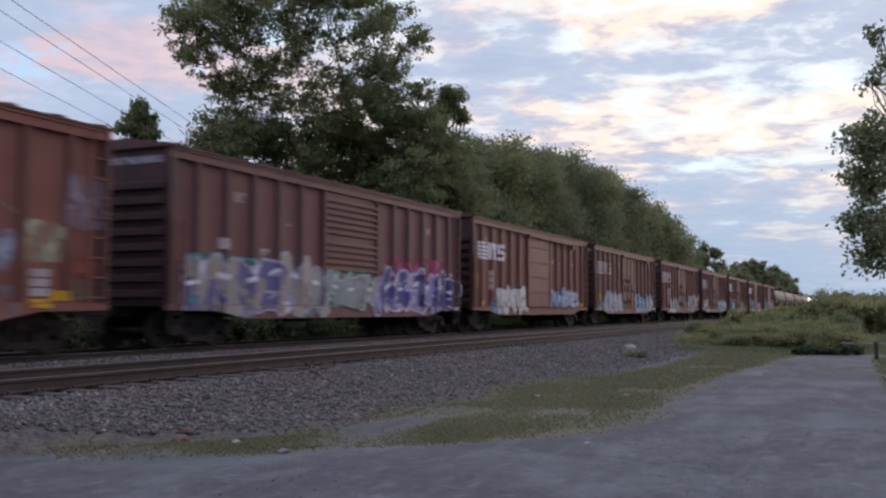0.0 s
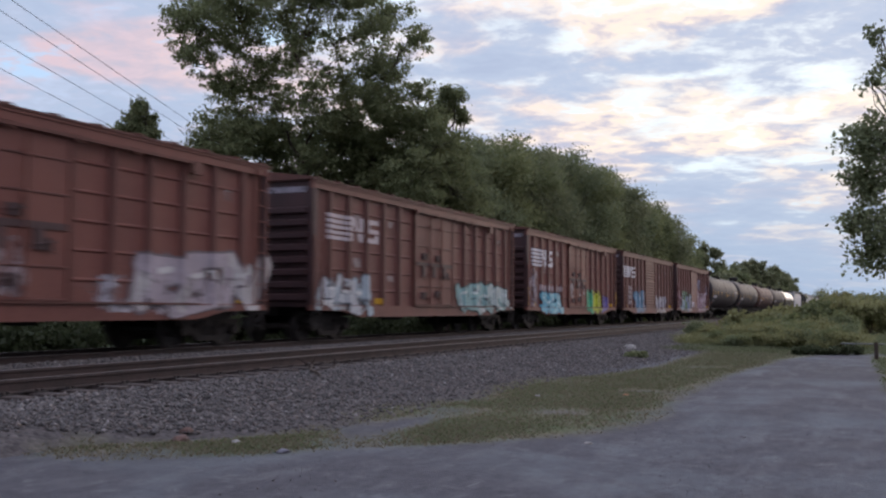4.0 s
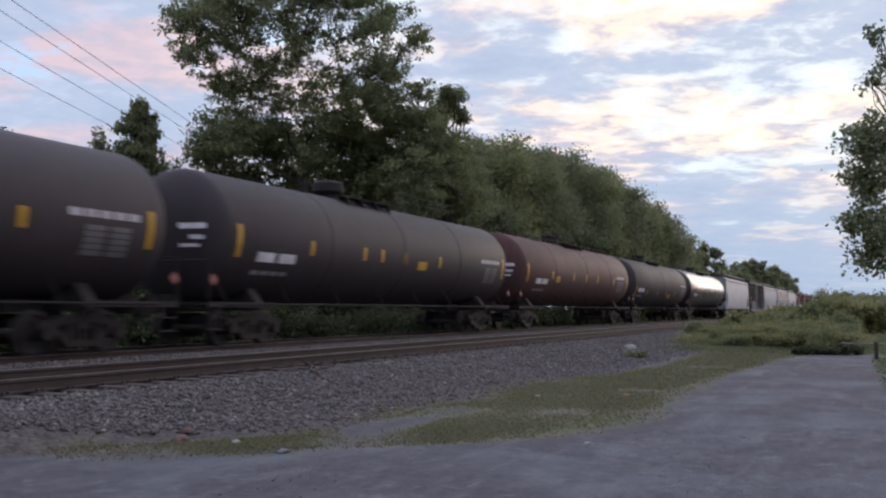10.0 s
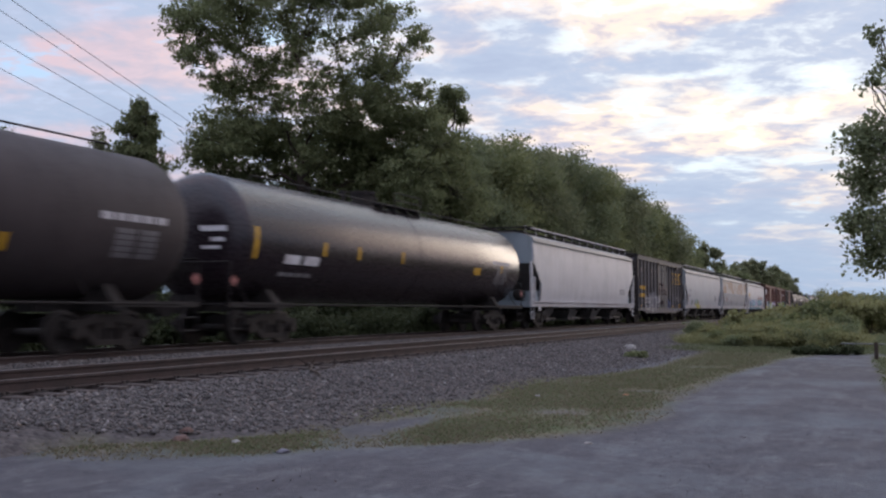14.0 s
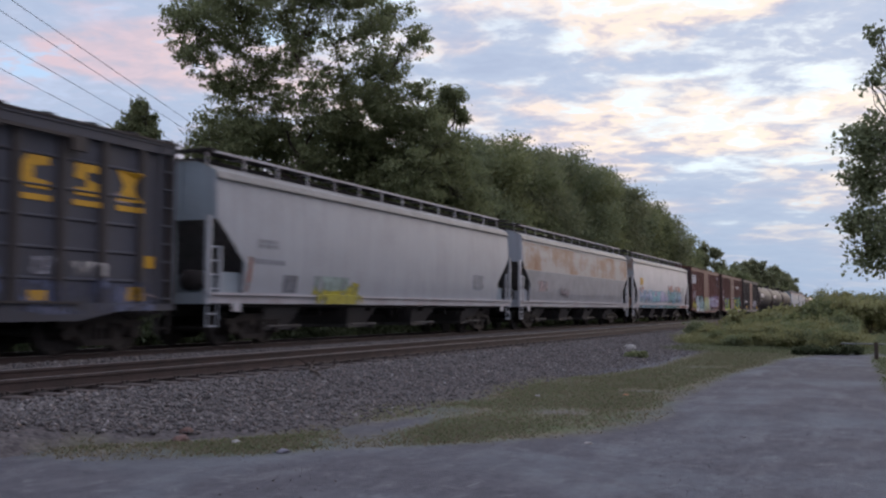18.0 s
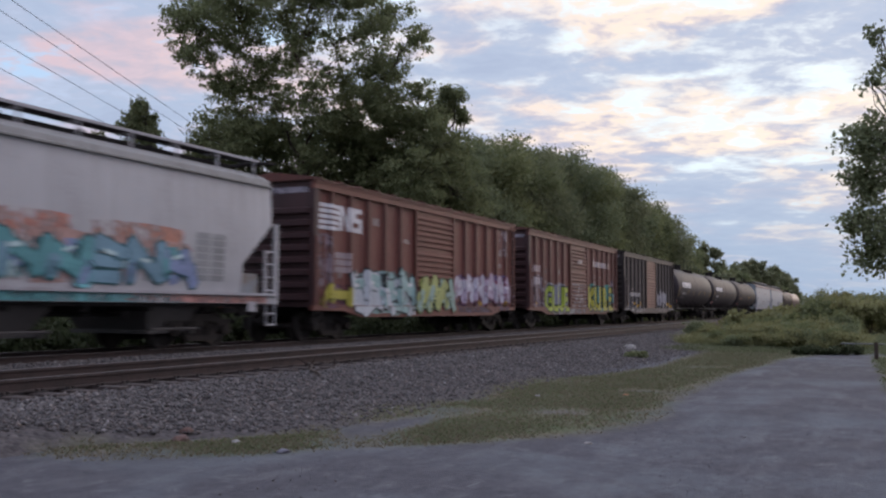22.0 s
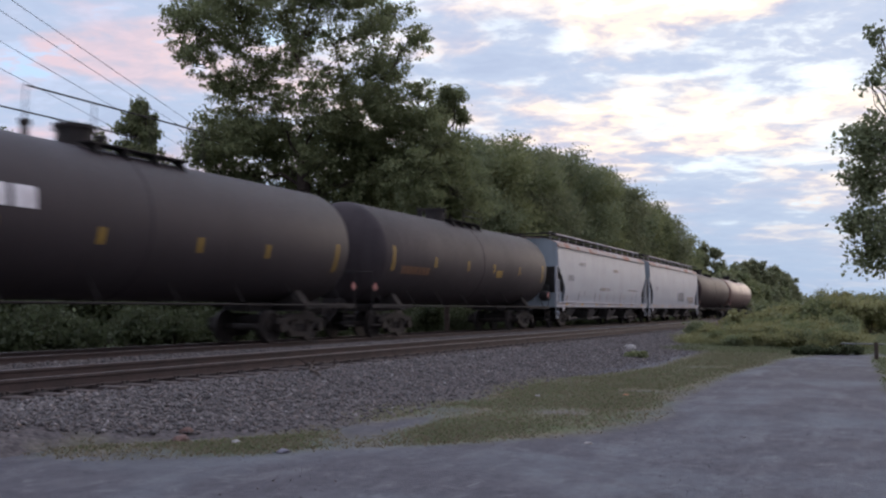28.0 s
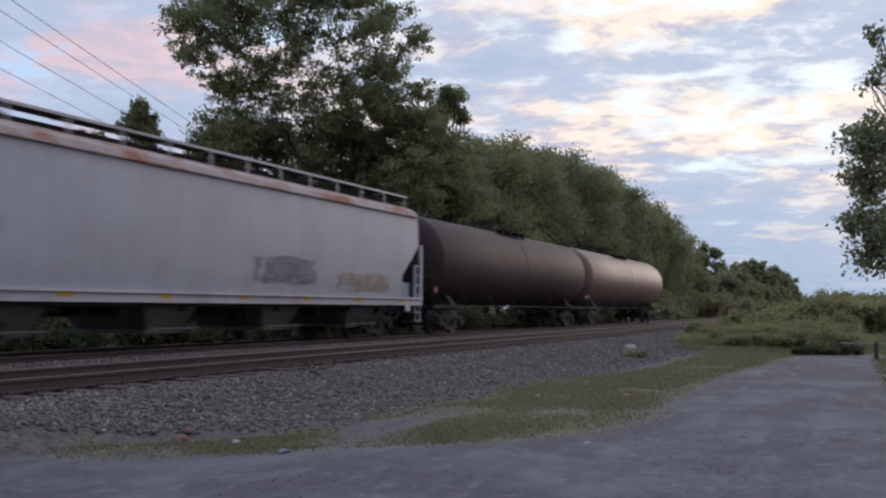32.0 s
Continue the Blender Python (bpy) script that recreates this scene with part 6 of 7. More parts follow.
    for k in range(7):
        z = 1.02 + 0.178 * k
        smear(c, BOX_SIDE, -1.3 + 0.2 * (k % 3), 1.35 - 0.25 * (k % 2), z, z + 0.1, "a3979a", 170 + k, 0.03, "whitish scrawl over a door rib")
    marks(c, BOX_SIDE, -0.4, 0.4, 3.2, 3.42, 2, spray("b5a5a3"), label="pale stencilled bars", lift=0.06)
    marks(c, BOX_SIDE, -7.1, -5.9, 2.55, 2.9, 3, spray("b5a3a3"), label="pale stencilled bars")
    marks(c, BOX_SIDE, -7.1, -5.9, 2.0, 2.35, 3, spray("bdb2b5"), label="pale stencilled bars", lift=0.012)
    marks(c, BOX_SIDE, 2.5, 6.05, 3.15, 3.5, 8, spray("c4b6b4"), label="white stencilled marks")
    letters(c, BOX_SIDE, "KUBE", 1.75, 6.7, 0.74, 2.2, "b5b048", "26302c", 4, 0.006, "5a9590")
    smear(c, BOX_SIDE, 6.1, 7.4, 1.0, 2.6, "928692", 152)
    smear(c, BOX_SIDE, -5.0, 1.4, 0.67, 0.95, "8a8a90", 153)

    c = boxcar(150.1, "black-brown boxcar with a rusty red ribbed door", DARK_BOX, door_paint=RUST_DOOR)
    marks(c, BOX_SIDE, -5.9, -3.4, 1.7, 2.0, 6, spray("b3aeac"), label="pale stencilled number bars")
    smear(c, BOX_SIDE, -6.9, -2.6, 0.72, 1.6, "7b7778", 161)
    smear(c, BOX_SIDE, -7.3, -1.8, 0.72, 1.15, "8f8b8c", 163, 0.008)
    smear(c, BOX_SIDE, 1.7, 7.3, 0.78, 1.1, "7f7b7c", 164, 0.008)
    graffiti(c, BOX_SIDE, 2.1, 5.0, 1.15, 2.2, 3, ["98949a", "aaa6aa"], "5c585e", "", "bcb8bc", 162)
    for x in (-6.55, -4.7, -3.1, 5.6):
        marks(c, BOX_SIDE, x - 0.25, x + 0.25, 1.16, 1.38, 1, YELLOW, "reflector")

    for s in (167.75, 185.39):
        t = tank_car(s, 16.0, "black tank car with bold white lettering blocks", TANK[0], seams=(0.2,), dome=-0.5, railing=(-2.6, 2.4), rail_top=5.0, strip=DULL_YELLOW, bands=(-7.45, -3.73, -1.22, 1.71, 4.26, 7.5), stripe_h=0.4, z_mark=2.3, placard=0)
        marks(t, TANK_SIDE, -6.5, -2.75, 2.62, 3.1, 6, WHITE, label="bold white lettering blocks", lift=0.008)
        marks(t, TANK_SIDE, -6.4, -4.7, 2.08, 2.3, 4, spray("a9a4a4"), label="grey stencilled bars")
        marks(t, TANK_SIDE, -6.4, -4.9, 1.8, 1.92, 5, spray("8a8688"), label="grey stencilled bars")
    t = tank_car(203.49, 15.4, "brown-black tank car with an orange lettered bar", TANK[2], plain_head=True, seams=(0.3,), dome=-0.9, bands=(-7.2, -4.12, -1.29, 1.3, 4.18, 7.2), stripe_h=0.42, z_mark=2.48, placard=1.9, strip=DULL_YELLOW)
    marks(t, TANK_SIDE, -6.6, -4.5, 2.0, 2.3, 7, spray("6e4c34"), label="faded orange lettering bars")

    h = hopper(222.46, "pale grey covered hopper with rusty roof edge", GREY[0], RUST_EDGE, SILL_WHITE)
    marks(h, HOP_SIDE, -7.8, -6.8, 2.3, 2.6, 3, spray("74757b"), rows=2, label="small dark stencils")
    rng = random.Random(55)
    for k in range(11):
        x = -7.6 + 1.45 * k + rng.uniform(-0.4, 0.4)
        w, z1 = rng.uniform(0.05, 0.14), rng.uniform(1.55, 1.95)
        lay("rust_streak", [[(x, 1.3), (x + w, 1.3), (x + w * 1.4, z1), (x + w * 0.5, z1)]], spray("8c6e58", 0.25), h, HOP_SIDE[0], (), HOP_SIDE[2], 0.006, "thin rust streak")
    for x0, x1, z0, z1 in ((-6.0, -4.6, 3.1, 3.3), (1.0, 2.2, 3.0, 3.2), (4.5, 7.2, 2.0, 2.1), (-2.0, 0.5, 1.9, 2.1)):
        smear(h, HOP_SIDE, x0, x1, z0, z1, "8d8078", int(100 * x1), 0.006, "faint brown scrape")
    h = hopper(242.62, "pale grey covered hopper with rusty roof edge and painted-out tag", GREY[0], RUST_EDGE, SILL_WHITE)
    rng = random.Random(8)
    lay("paint_patch", [cloud_outline(rng, 0.3, 3.3, 1.5, 2.25, 18, 0.2)], spray("76787e", 0.15), h, HOP_SIDE[0], (), HOP_SIDE[2], 0.005, "dark grey painted-out tag")
    lay("paint_patch", [cloud_outline(rng, 4.2, 7.5, 1.35, 1.95, 18, 0.2)], spray("9c8c80", 0.15), h, HOP_SIDE[0], (), HOP_SIDE[2], 0.005, "tan faded patch")
    marks(h, HOP_SIDE, -7.6, -6.7, 2.2, 2.5, 3, spray("8e8e92"), rows=2, label="small dark stencils")
    for root in (CARS[-2][0], CARS[-1][0]):
        for i in range(7):
            marks(root, HOP_SIDE, -8.3 + i * 2.7, -7.8 + i * 2.7, 1.1, 1.22, 1, YELLOW, "reflector", label="small yellow reflector", lift=0.01)

    tank_car(262.75, 17.4, "dark brown-black tank car with a roof walkway", TANK_BLACK, plain_head=True, seams=(0.0,), dome=-1.0, bands=(), placard=0, z_mark=2.3)
    tank_car(282.15, 18.0, "last tank car of the train, brown with a pale sheen", TANK_PALE, plain_head=True, seams=(0.0,), dome=-1.2, bands=(), placard=0, z_mark=2.3)


build_train()


# ---- trees, shrubs, grass ----
def leaves(name, clumps, count, size, seed, droop=0.3, split=9, soft=1.0, flat=1.0, reach=0.9):
    """Small folded leaf sprays scattered through the clumps, thicker towards their skins."""
    rng = np.random.default_rng(seed)
    subs = []
    for c in np.array(clumps, float):
        for _ in range(split):
            d = rng.normal(size=3)
            d /= np.linalg.norm(d)
            k = soft * rng.uniform(0.24, 0.5)
            subs.append(np.r_[c[:3] + d * c[3:6] * rng.uniform(0.2, reach), c[3:6] * k * np.array([1.0, 1.0, flat])])
    cl = np.array(subs)
    vol = cl[:, 3] * cl[:, 4] * cl[:, 5]
    w = vol ** 0.8
    idx = rng.choice(len(cl), count, p=w / w.sum())
    g = np.clip(rng.normal(size=(count, 3)) * 0.55, -1.5, 1.5)
    d = g / (np.linalg.norm(g, axis=1, keepdims=True) + 1e-9)
    c = cl[idx, :3] + g * cl[idx, 3:6]
    a = rng.normal(size=(count, 3)) + d * 0.6
    a[:, 2] -= droop
    a /= np.linalg.norm(a, axis=1, keepdims=True)
    b = np.cross(a, rng.normal(size=(count, 3)))
    b /= np.linalg.norm(b, axis=1, keepdims=True) + 1e-9
    s = size * (0.6 + 0.8 * rng.random((count, 1)))
    n = np.cross(a, b)
    co = np.stack([c - a * s * 0.5, c + b * s * 0.34 + n * s * 0.1, c + a * s * 0.5, c - b * s * 0.34 + n * s * 0.1], 1).reshape(-1, 3)
    q = np.arange(count * 4).reshape(-1, 4)
    return mesh_np(name, co, q)


def limb(bm, p, q, r0, r1, rng, bend=0.12, n=4, sides=8):
    p, q = Vector(p), Vector(q)
    L = (q - p).length
    last, lr = p, r0
    for i in range(1, n + 1):
        t = i / n
        c = p.lerp(q, t)
        if i < n:
            c += Vector((rng.uniform(-1, 1), rng.uniform(-1, 1), rng.uniform(-0.4, 0.6))) * L * bend * 0.5
        r = r0 + (r1 - r0) * t
        tube(bm, last, c, lr, sides, r)
        last, lr = c, r


def tree(name, base, clumps, trunk_h, trunk_r, count, size, mat, label, seed, soft=1.0, split=9):
    rng = random.Random(seed)
    root = new(name)
    root.location = base
    tagged(root, label, "tree")
    bm = bmesh.new()
    top = Vector((0, 0, trunk_h))
    limb(bm, (0, 0, -0.2), top, trunk_r, trunk_r * 0.72, rng, 0.05, 5, 12)
    tube(bm, (0, 0, -0.25), (0, 0, 0.5), trunk_r * 1.5, 12, trunk_r * 0.98)
    for cx, cy, cz, rx, ry, rz in clumps:
        start = top * (0.55 + 0.45 * rng.random())
        end = Vector((cx, cy, cz))
        limb(bm, start, end, trunk_r * rng.uniform(0.16, 0.3), 0.02, rng, 0.2, 5, 6)
        for k in range(4):
            tip = end + Vector((rng.uniform(-1, 1) * rx, rng.uniform(-1, 1) * ry, rng.uniform(-0.6, 1) * rz)) * 0.75
            limb(bm, start.lerp(end, rng.uniform(0.45, 0.9)), tip, 0.028, 0.006, rng, 0.2, 3, 4)
    part("trunk", bm, BARK, root, "dark grey-brown trunk with branching limbs")
    me = leaves("crown", clumps, count, size, seed, soft=soft, split=split)
    part("crown", me, mat, root, "leafy crown with gaps of sky")
    return root


def round_clumps(rng, h, r, n, low=0.3):
    """A rounded, uneven crown for a tree of height h and spread r."""
    out = []
    for i in range(n):
        z = h * (low + (1 - low) * ((i + 0.5) / n) * 0.93)
        k = math.sin(math.pi * min(0.97, max(0.12, (z / h - low * 0.7) / (1.04 - low * 0.7)))) ** 0.7
        a = i * 2.4 + rng.uniform(-0.5, 0.5)
        d = r * k * rng.uniform(0.3, 0.75)
        s = r * rng.uniform(0.32, 0.5) * (0.6 + 0.4 * k)
        out.append((d * math.cos(a), d * math.sin(a), z, s, s, s * rng.uniform(0.65, 0.9)))
    return out


RIGHT, FWD = Vector((math.sin(YAW), -math.cos(YAW), 0)), Vector((math.cos(YAW), math.sin(YAW), 0))


def grown_limbs(clumps, fork, r, rng):
    """A trunk that forks into limbs; each clump's limb springs from the nearest wood below it and thins with its length."""
    bm = bmesh.new()
    limb(bm, (0, 0, -0.3), (0.1, 0, fork), r, r * 0.75, rng, 0.03, 6, 14)
    tube(bm, (0, 0, -0.3), (0, 0, 0.6), r * 1.5, 14, r)
    nodes = [(Vector((0, 0, fork * k)), r * 0.6) for k in (0.62, 0.75, 0.87, 1.0)]
    for c in sorted(clumps, key=lambda c: (Vector(c[:3]) - Vector((0, 0, fork))).length):
        end = Vector(c[:3])
        start, r0 = min(nodes, key=lambda n: (end - n[0]).length + 1.6 * max(0.0, n[0].z + 0.5 - end.z) - 3.0 * n[1])
        r0 = max(0.03, min(r0 * 0.75, 0.028 * (end - start).length + 0.03))
        last, n = start, 5
        for i in range(1, n + 1):
            p = start.lerp(end, i / n) + Vector((0, 0, 0.3 * math.sin(math.pi * i / n)))
            if i < n:
                p += Vector((rng.uniform(-1, 1), rng.uniform(-1, 1), rng.uniform(-1, 1))) * 0.07 * (end - start).length
            tube(bm, last, p, r0 * (1 - 0.75 * (i - 1) / n), 7, r0 * (1 - 0.75 * i / n))
            nodes.append((p, r0 * (1 - 0.75 * i / n)))
            last = p
        for k in range(7):
            tip = end + Vector((rng.uniform(-1, 1) * c[3], rng.uniform(-1, 1) * c[4], rng.uniform(-0.5, 1) * c[5])) * 0.9
            limb(bm, start.lerp(end, rng.uniform(0.5, 0.95)), tip, 0.024, 0.006, rng, 0.2, 3, 4)
    return bm


def build_big_tree():
    """Broad tree behind the line. Its clumps: across, height, radius."""
    base = Vector((36.8, 24.2, -0.2))
    rng = random.Random(12)
    upper = [(-5.6, 15.4, 0.9), (-6.0, 15.0, 0.7), (-4.3, 15.9, 1.2), (-2.7, 15.6, 1.2), (-4.5, 14.2, 1.2), (-5.2, 13.3, 0.7), (-2.9, 14.0, 1.3), (-4.1, 12.5, 0.9), (-1.8, 12.7, 1.1), (-3.1, 11.8, 1.1),
             (-1.5, 11.5, 0.9), (-1.1, 15.7, 1.2), (0.6, 15.9, 1.2), (0.3, 14.7, 0.7), (2.2, 16.0, 1.2), (3.8, 15.9, 1.1), (3.5, 14.4, 0.8), (4.3, 13.7, 0.9), (5.3, 13.9, 0.7), (5.5, 14.7, 0.5),
             (3.0, 12.6, 1.2), (4.1, 12.5, 0.9), (1.9, 12.2, 0.8), (0.6, 11.5, 0.9), (-0.2, 13.4, 0.6), (-1.6, 17.2, 1.2), (-3.8, 17.0, 1.1), (0.5, 17.7, 1.6), (2.7, 17.3, 1.2)]
    lower = [(-4.2, 10.3, 1.1), (-4.7, 9.4, 0.7), (-4.5, 8.5, 0.8), (-2.8, 10.2, 1.1), (-3.1, 9.0, 1.1), (-3.7, 8.1, 0.8), (-2.5, 7.9, 0.9), (-1.2, 10.2, 1.2), (-1.5, 9.0, 0.8), (0.6, 10.2, 1.2), (2.2, 10.6, 1.3), (3.8, 10.9, 1.3),
             (5.4, 10.5, 1.2), (1.7, 9.0, 1.3), (3.3, 9.1, 1.5), (4.9, 9.0, 1.3), (6.5, 9.5, 1.1), (6.8, 8.2, 1.2), (5.2, 7.4, 1.3), (3.3, 7.4, 1.3), (1.7, 7.4, 1.2), (0.7, 8.4, 0.8), (7.6, 6.9, 1.1), (5.4, 11.7, 0.7)]
    inner = [(-0.6, 14.7, 0.9), (1.2, 14.9, 0.7), (0.8, 13.3, 0.6), (-1.0, 13.8, 0.8), (-0.8, 8.2, 0.8), (-0.3, 9.3, 0.8), (-1.0, 7.2, 0.8), (0.6, 7.2, 0.7), (1.6, 13.9, 0.4), (2.4, 14.9, 0.6)]
    cl = []
    for a, z, r in upper + lower + inner:
        p = RIGHT * a + FWD * (rng.uniform(1.0, 2.4) if (a, z, r) in inner else rng.uniform(-1.8, 1.8))
        cl.append((p.x, p.y, z, r * 1.35, r * 1.35, r * 1.1))
        if z < 11:
            p += FWD * rng.uniform(1.5, 3.0) + RIGHT * rng.uniform(-0.5, 0.5)
            cl.append((p.x, p.y, z + rng.uniform(-0.4, 0.3), r * 1.3, r * 1.3, r))
    root = new("maple_tree")
    root.location = base
    tagged(root, "tall broad-crowned maple in full dark green leaf behind the tracks", "tree")
    part("trunk", grown_limbs(cl, 8.6, 0.4, rng), BARK, root, "dark grey-brown trunk with branching limbs")
    me = leaves("crown", cl, 155000, 0.14, 5, split=40, soft=0.56, flat=0.8, reach=1.1)
    part("crown", me, LEAF[1], root, "leafy crown with gaps of sky")
    # a second, slighter tree that shows beside it
    q = base + RIGHT * 6.9 + FWD * 3
    cl = [(0, 0, 12.2, 0.85, 0.85, 0.8), (0.6, -0.5, 11.5, 0.6, 0.6, 0.5), (-0.5, 0.4, 11.2, 0.7, 0.7, 0.7), (0.1, 0, 9.6, 0.9, 0.9, 1.0), (0, 0.2, 7.6, 1.1, 1.1, 1.1)]
    tree("tree", q, cl, 8.0, 0.14, 9000, 0.15, LEAF[1], "slender dark-leaved tree beside the maple", 6, 0.9, 18)


def at_row(x, y, h, r, seed, mat, n=13, count=9000, size=0.32, label="green deciduous tree in the wood along the line", low=0.16, soft=1.0, split=16):
    rng = random.Random(seed)
    return tree("tree", (x, y, -0.3), round_clumps(rng, h, r, n, low), h * 0.5, 0.1 + 0.008 * h, count, size, mat, label, seed, soft, split)


build_big_tree()


def build_wood():
    rng = random.Random(77)
    # the wood along the far side of the line
    hs = [(50, 12.5), (58, 13.6), (66, 15.0), (75, 16.0), (84, 16.2), (97, 15.2), (112, 14.9), (122, 14.4), (130, 13.0), (137, 10.4), (144, 8.4), (300, 7.8)]
    x, k = 53.0, 0
    while x < 300:
        far = x > 140
        h = np.interp(x, [p[0] for p in hs], [p[1] for p in hs]) + rng.uniform(-1.0, 0.5)
        y = 24.0 + rng.uniform(-1.0, 1.2)
        at_row(x, y, h, min(4.6, 0.38 * h) + rng.uniform(-0.3, 0.5), 200 + k, LEAF[(0, 3, 2, 3, 1)[k % 5]], 20, 26000 if x < 110 else 11000, 0.2 if x < 90 else 0.3 if x < 140 else 0.5, soft=1.1)
        k += 1
        if not far:
            at_row(x + 2.5, y + 5.0, h - 0.4, 4.2, 200 + k, LEAF[(0, 3)[k % 2]], 14, 9000, 0.3)
            k += 1
        x += 4.6 if x < 110 else 6.5 if x < 140 else 10.0
    # taller dark trees far down the line
    for i, (px, py, h, r) in enumerate(((196, 30.5, 15.3, 3.6), (228, 31, 12.5, 4), (250, 31, 14, 4.5), (272, 31, 15.4, 4), (292, 31, 17.2, 5), (318, 31, 16.5, 5), (350, 31, 16.8, 6), (385, 31.5, 17, 7), (400, 30, 15.5, 6))):
        at_row(px, py, h, r, 400 + i, LEAF[3], 12, 6000, 0.6, "dark far-off tree down the line", 0.25)
    # left of the tall tree
    def slim(name_label, x, y, rows, count, size, mat, seed):
        cl = []
        r2 = random.Random(seed)
        for z, w in rows:
            for k in range(3):
                a = 2.1 * k + z
                cl.append((0.5 * w * math.cos(a), 0.5 * w * math.sin(a), z + r2.uniform(-0.15, 0.15), 0.62 * w, 0.62 * w, 0.5))
        tree("tree", (x, y, -0.3), cl, 6.5, 0.1, count, size, mat, name_label, seed, 1.0, 14)
    slim("slim dark young tree behind the line", 29.7, 27.6, ((10.1, 0.4), (9.6, 0.75), (9.0, 1.0), (8.3, 1.1), (7.5, 1.15), (6.6, 1.2), (5.6, 1.1), (4.6, 1.0)), 22000, 0.13, LEAF[1], 501)
    slim("thin light-leaved young tree", 28.1, 28.2, ((8.5, 0.3), (8.0, 0.6), (7.4, 0.85), (6.6, 1.0), (5.6, 1.0), (4.6, 1.0)), 7500, 0.12, LEAF[3], 502)
    slim("small leafy tree behind the line", 21.8, 28.0, ((8.9, 0.4), (8.4, 0.9), (7.7, 1.2), (6.8, 1.4), (5.8, 1.4)), 12000, 0.13, LEAF[0], 503)


build_wood()


def build_far_woods():
    """Woods on the skyline, too far to part."""
    rng = random.Random(8)
    cl = []
    for i in range(70):
        t = i / 69
        x, y = 760 + 160 * rng.random(), 70 - 150 * t
        h = 13 + 5 * rng.random() + 6 * max(0, 0.5 - t)
        cl.append((x, y, h * 0.45, 7 + 3 * rng.random(), 7, h * 0.55))
    me = leaves("far_woods", cl, 16000, 1.8, 3)
    me.materials.append(LEAF[3])
    tagged(new("far_woods", me), "hazy green woods on the skyline", "woods", kind="stuff")


build_far_woods()


def build_wires():
    root = new("power_line")
    tagged(root, "four thin dark power wires crossing over the line", "power line", kind="structure")
    dx, dy = math.cos(0.41), math.sin(0.41)
    for x, y, z in ((18.1, 21.6, 10.0), (18.7, 22.7, 10.0), (21.0, 25.4, 10.0), (23.4, 28.3, 10.0)):
        bm = bmesh.new()
        pts = [(x + dx * s, y + dy * s, z + 0.00012 * (s - 8) * (s - 8)) for s in [-70 + 10 * i for i in range(20)]]
        for p, q in zip(pts, pts[1:]):
            tube(bm, p, q, 0.0105, 5)
        part("wire", bm, WIRE, root)


build_wires()


def shrub(base, r, h, count, mat, seed, size=0.14, label="green shrub", name="shrub"):
    rng = random.Random(seed)
    cl = []
    for i in range(6):
        a, d = rng.uniform(0, 6.28), rng.uniform(0.1, 0.7) * r
        s = r * rng.uniform(0.4, 0.65)
        cl.append((d * math.cos(a), d * math.sin(a), max(s * 0.5, h * rng.uniform(0.3, 0.75)), s, s, min(s, h * 0.4)))
    root = new(name)
    root.location = base
    tagged(root, label, "shrub", "shrubs along the line")
    bm = bmesh.new()
    for c in cl:
        limb(bm, (0, 0, -0.1), c[:3], 0.03, 0.008, rng, 0.2, 3, 5)
    part("stem", bm, BARK, root)
    part("foliage", leaves("foliage", cl, count, size, seed), mat, root)
    return root


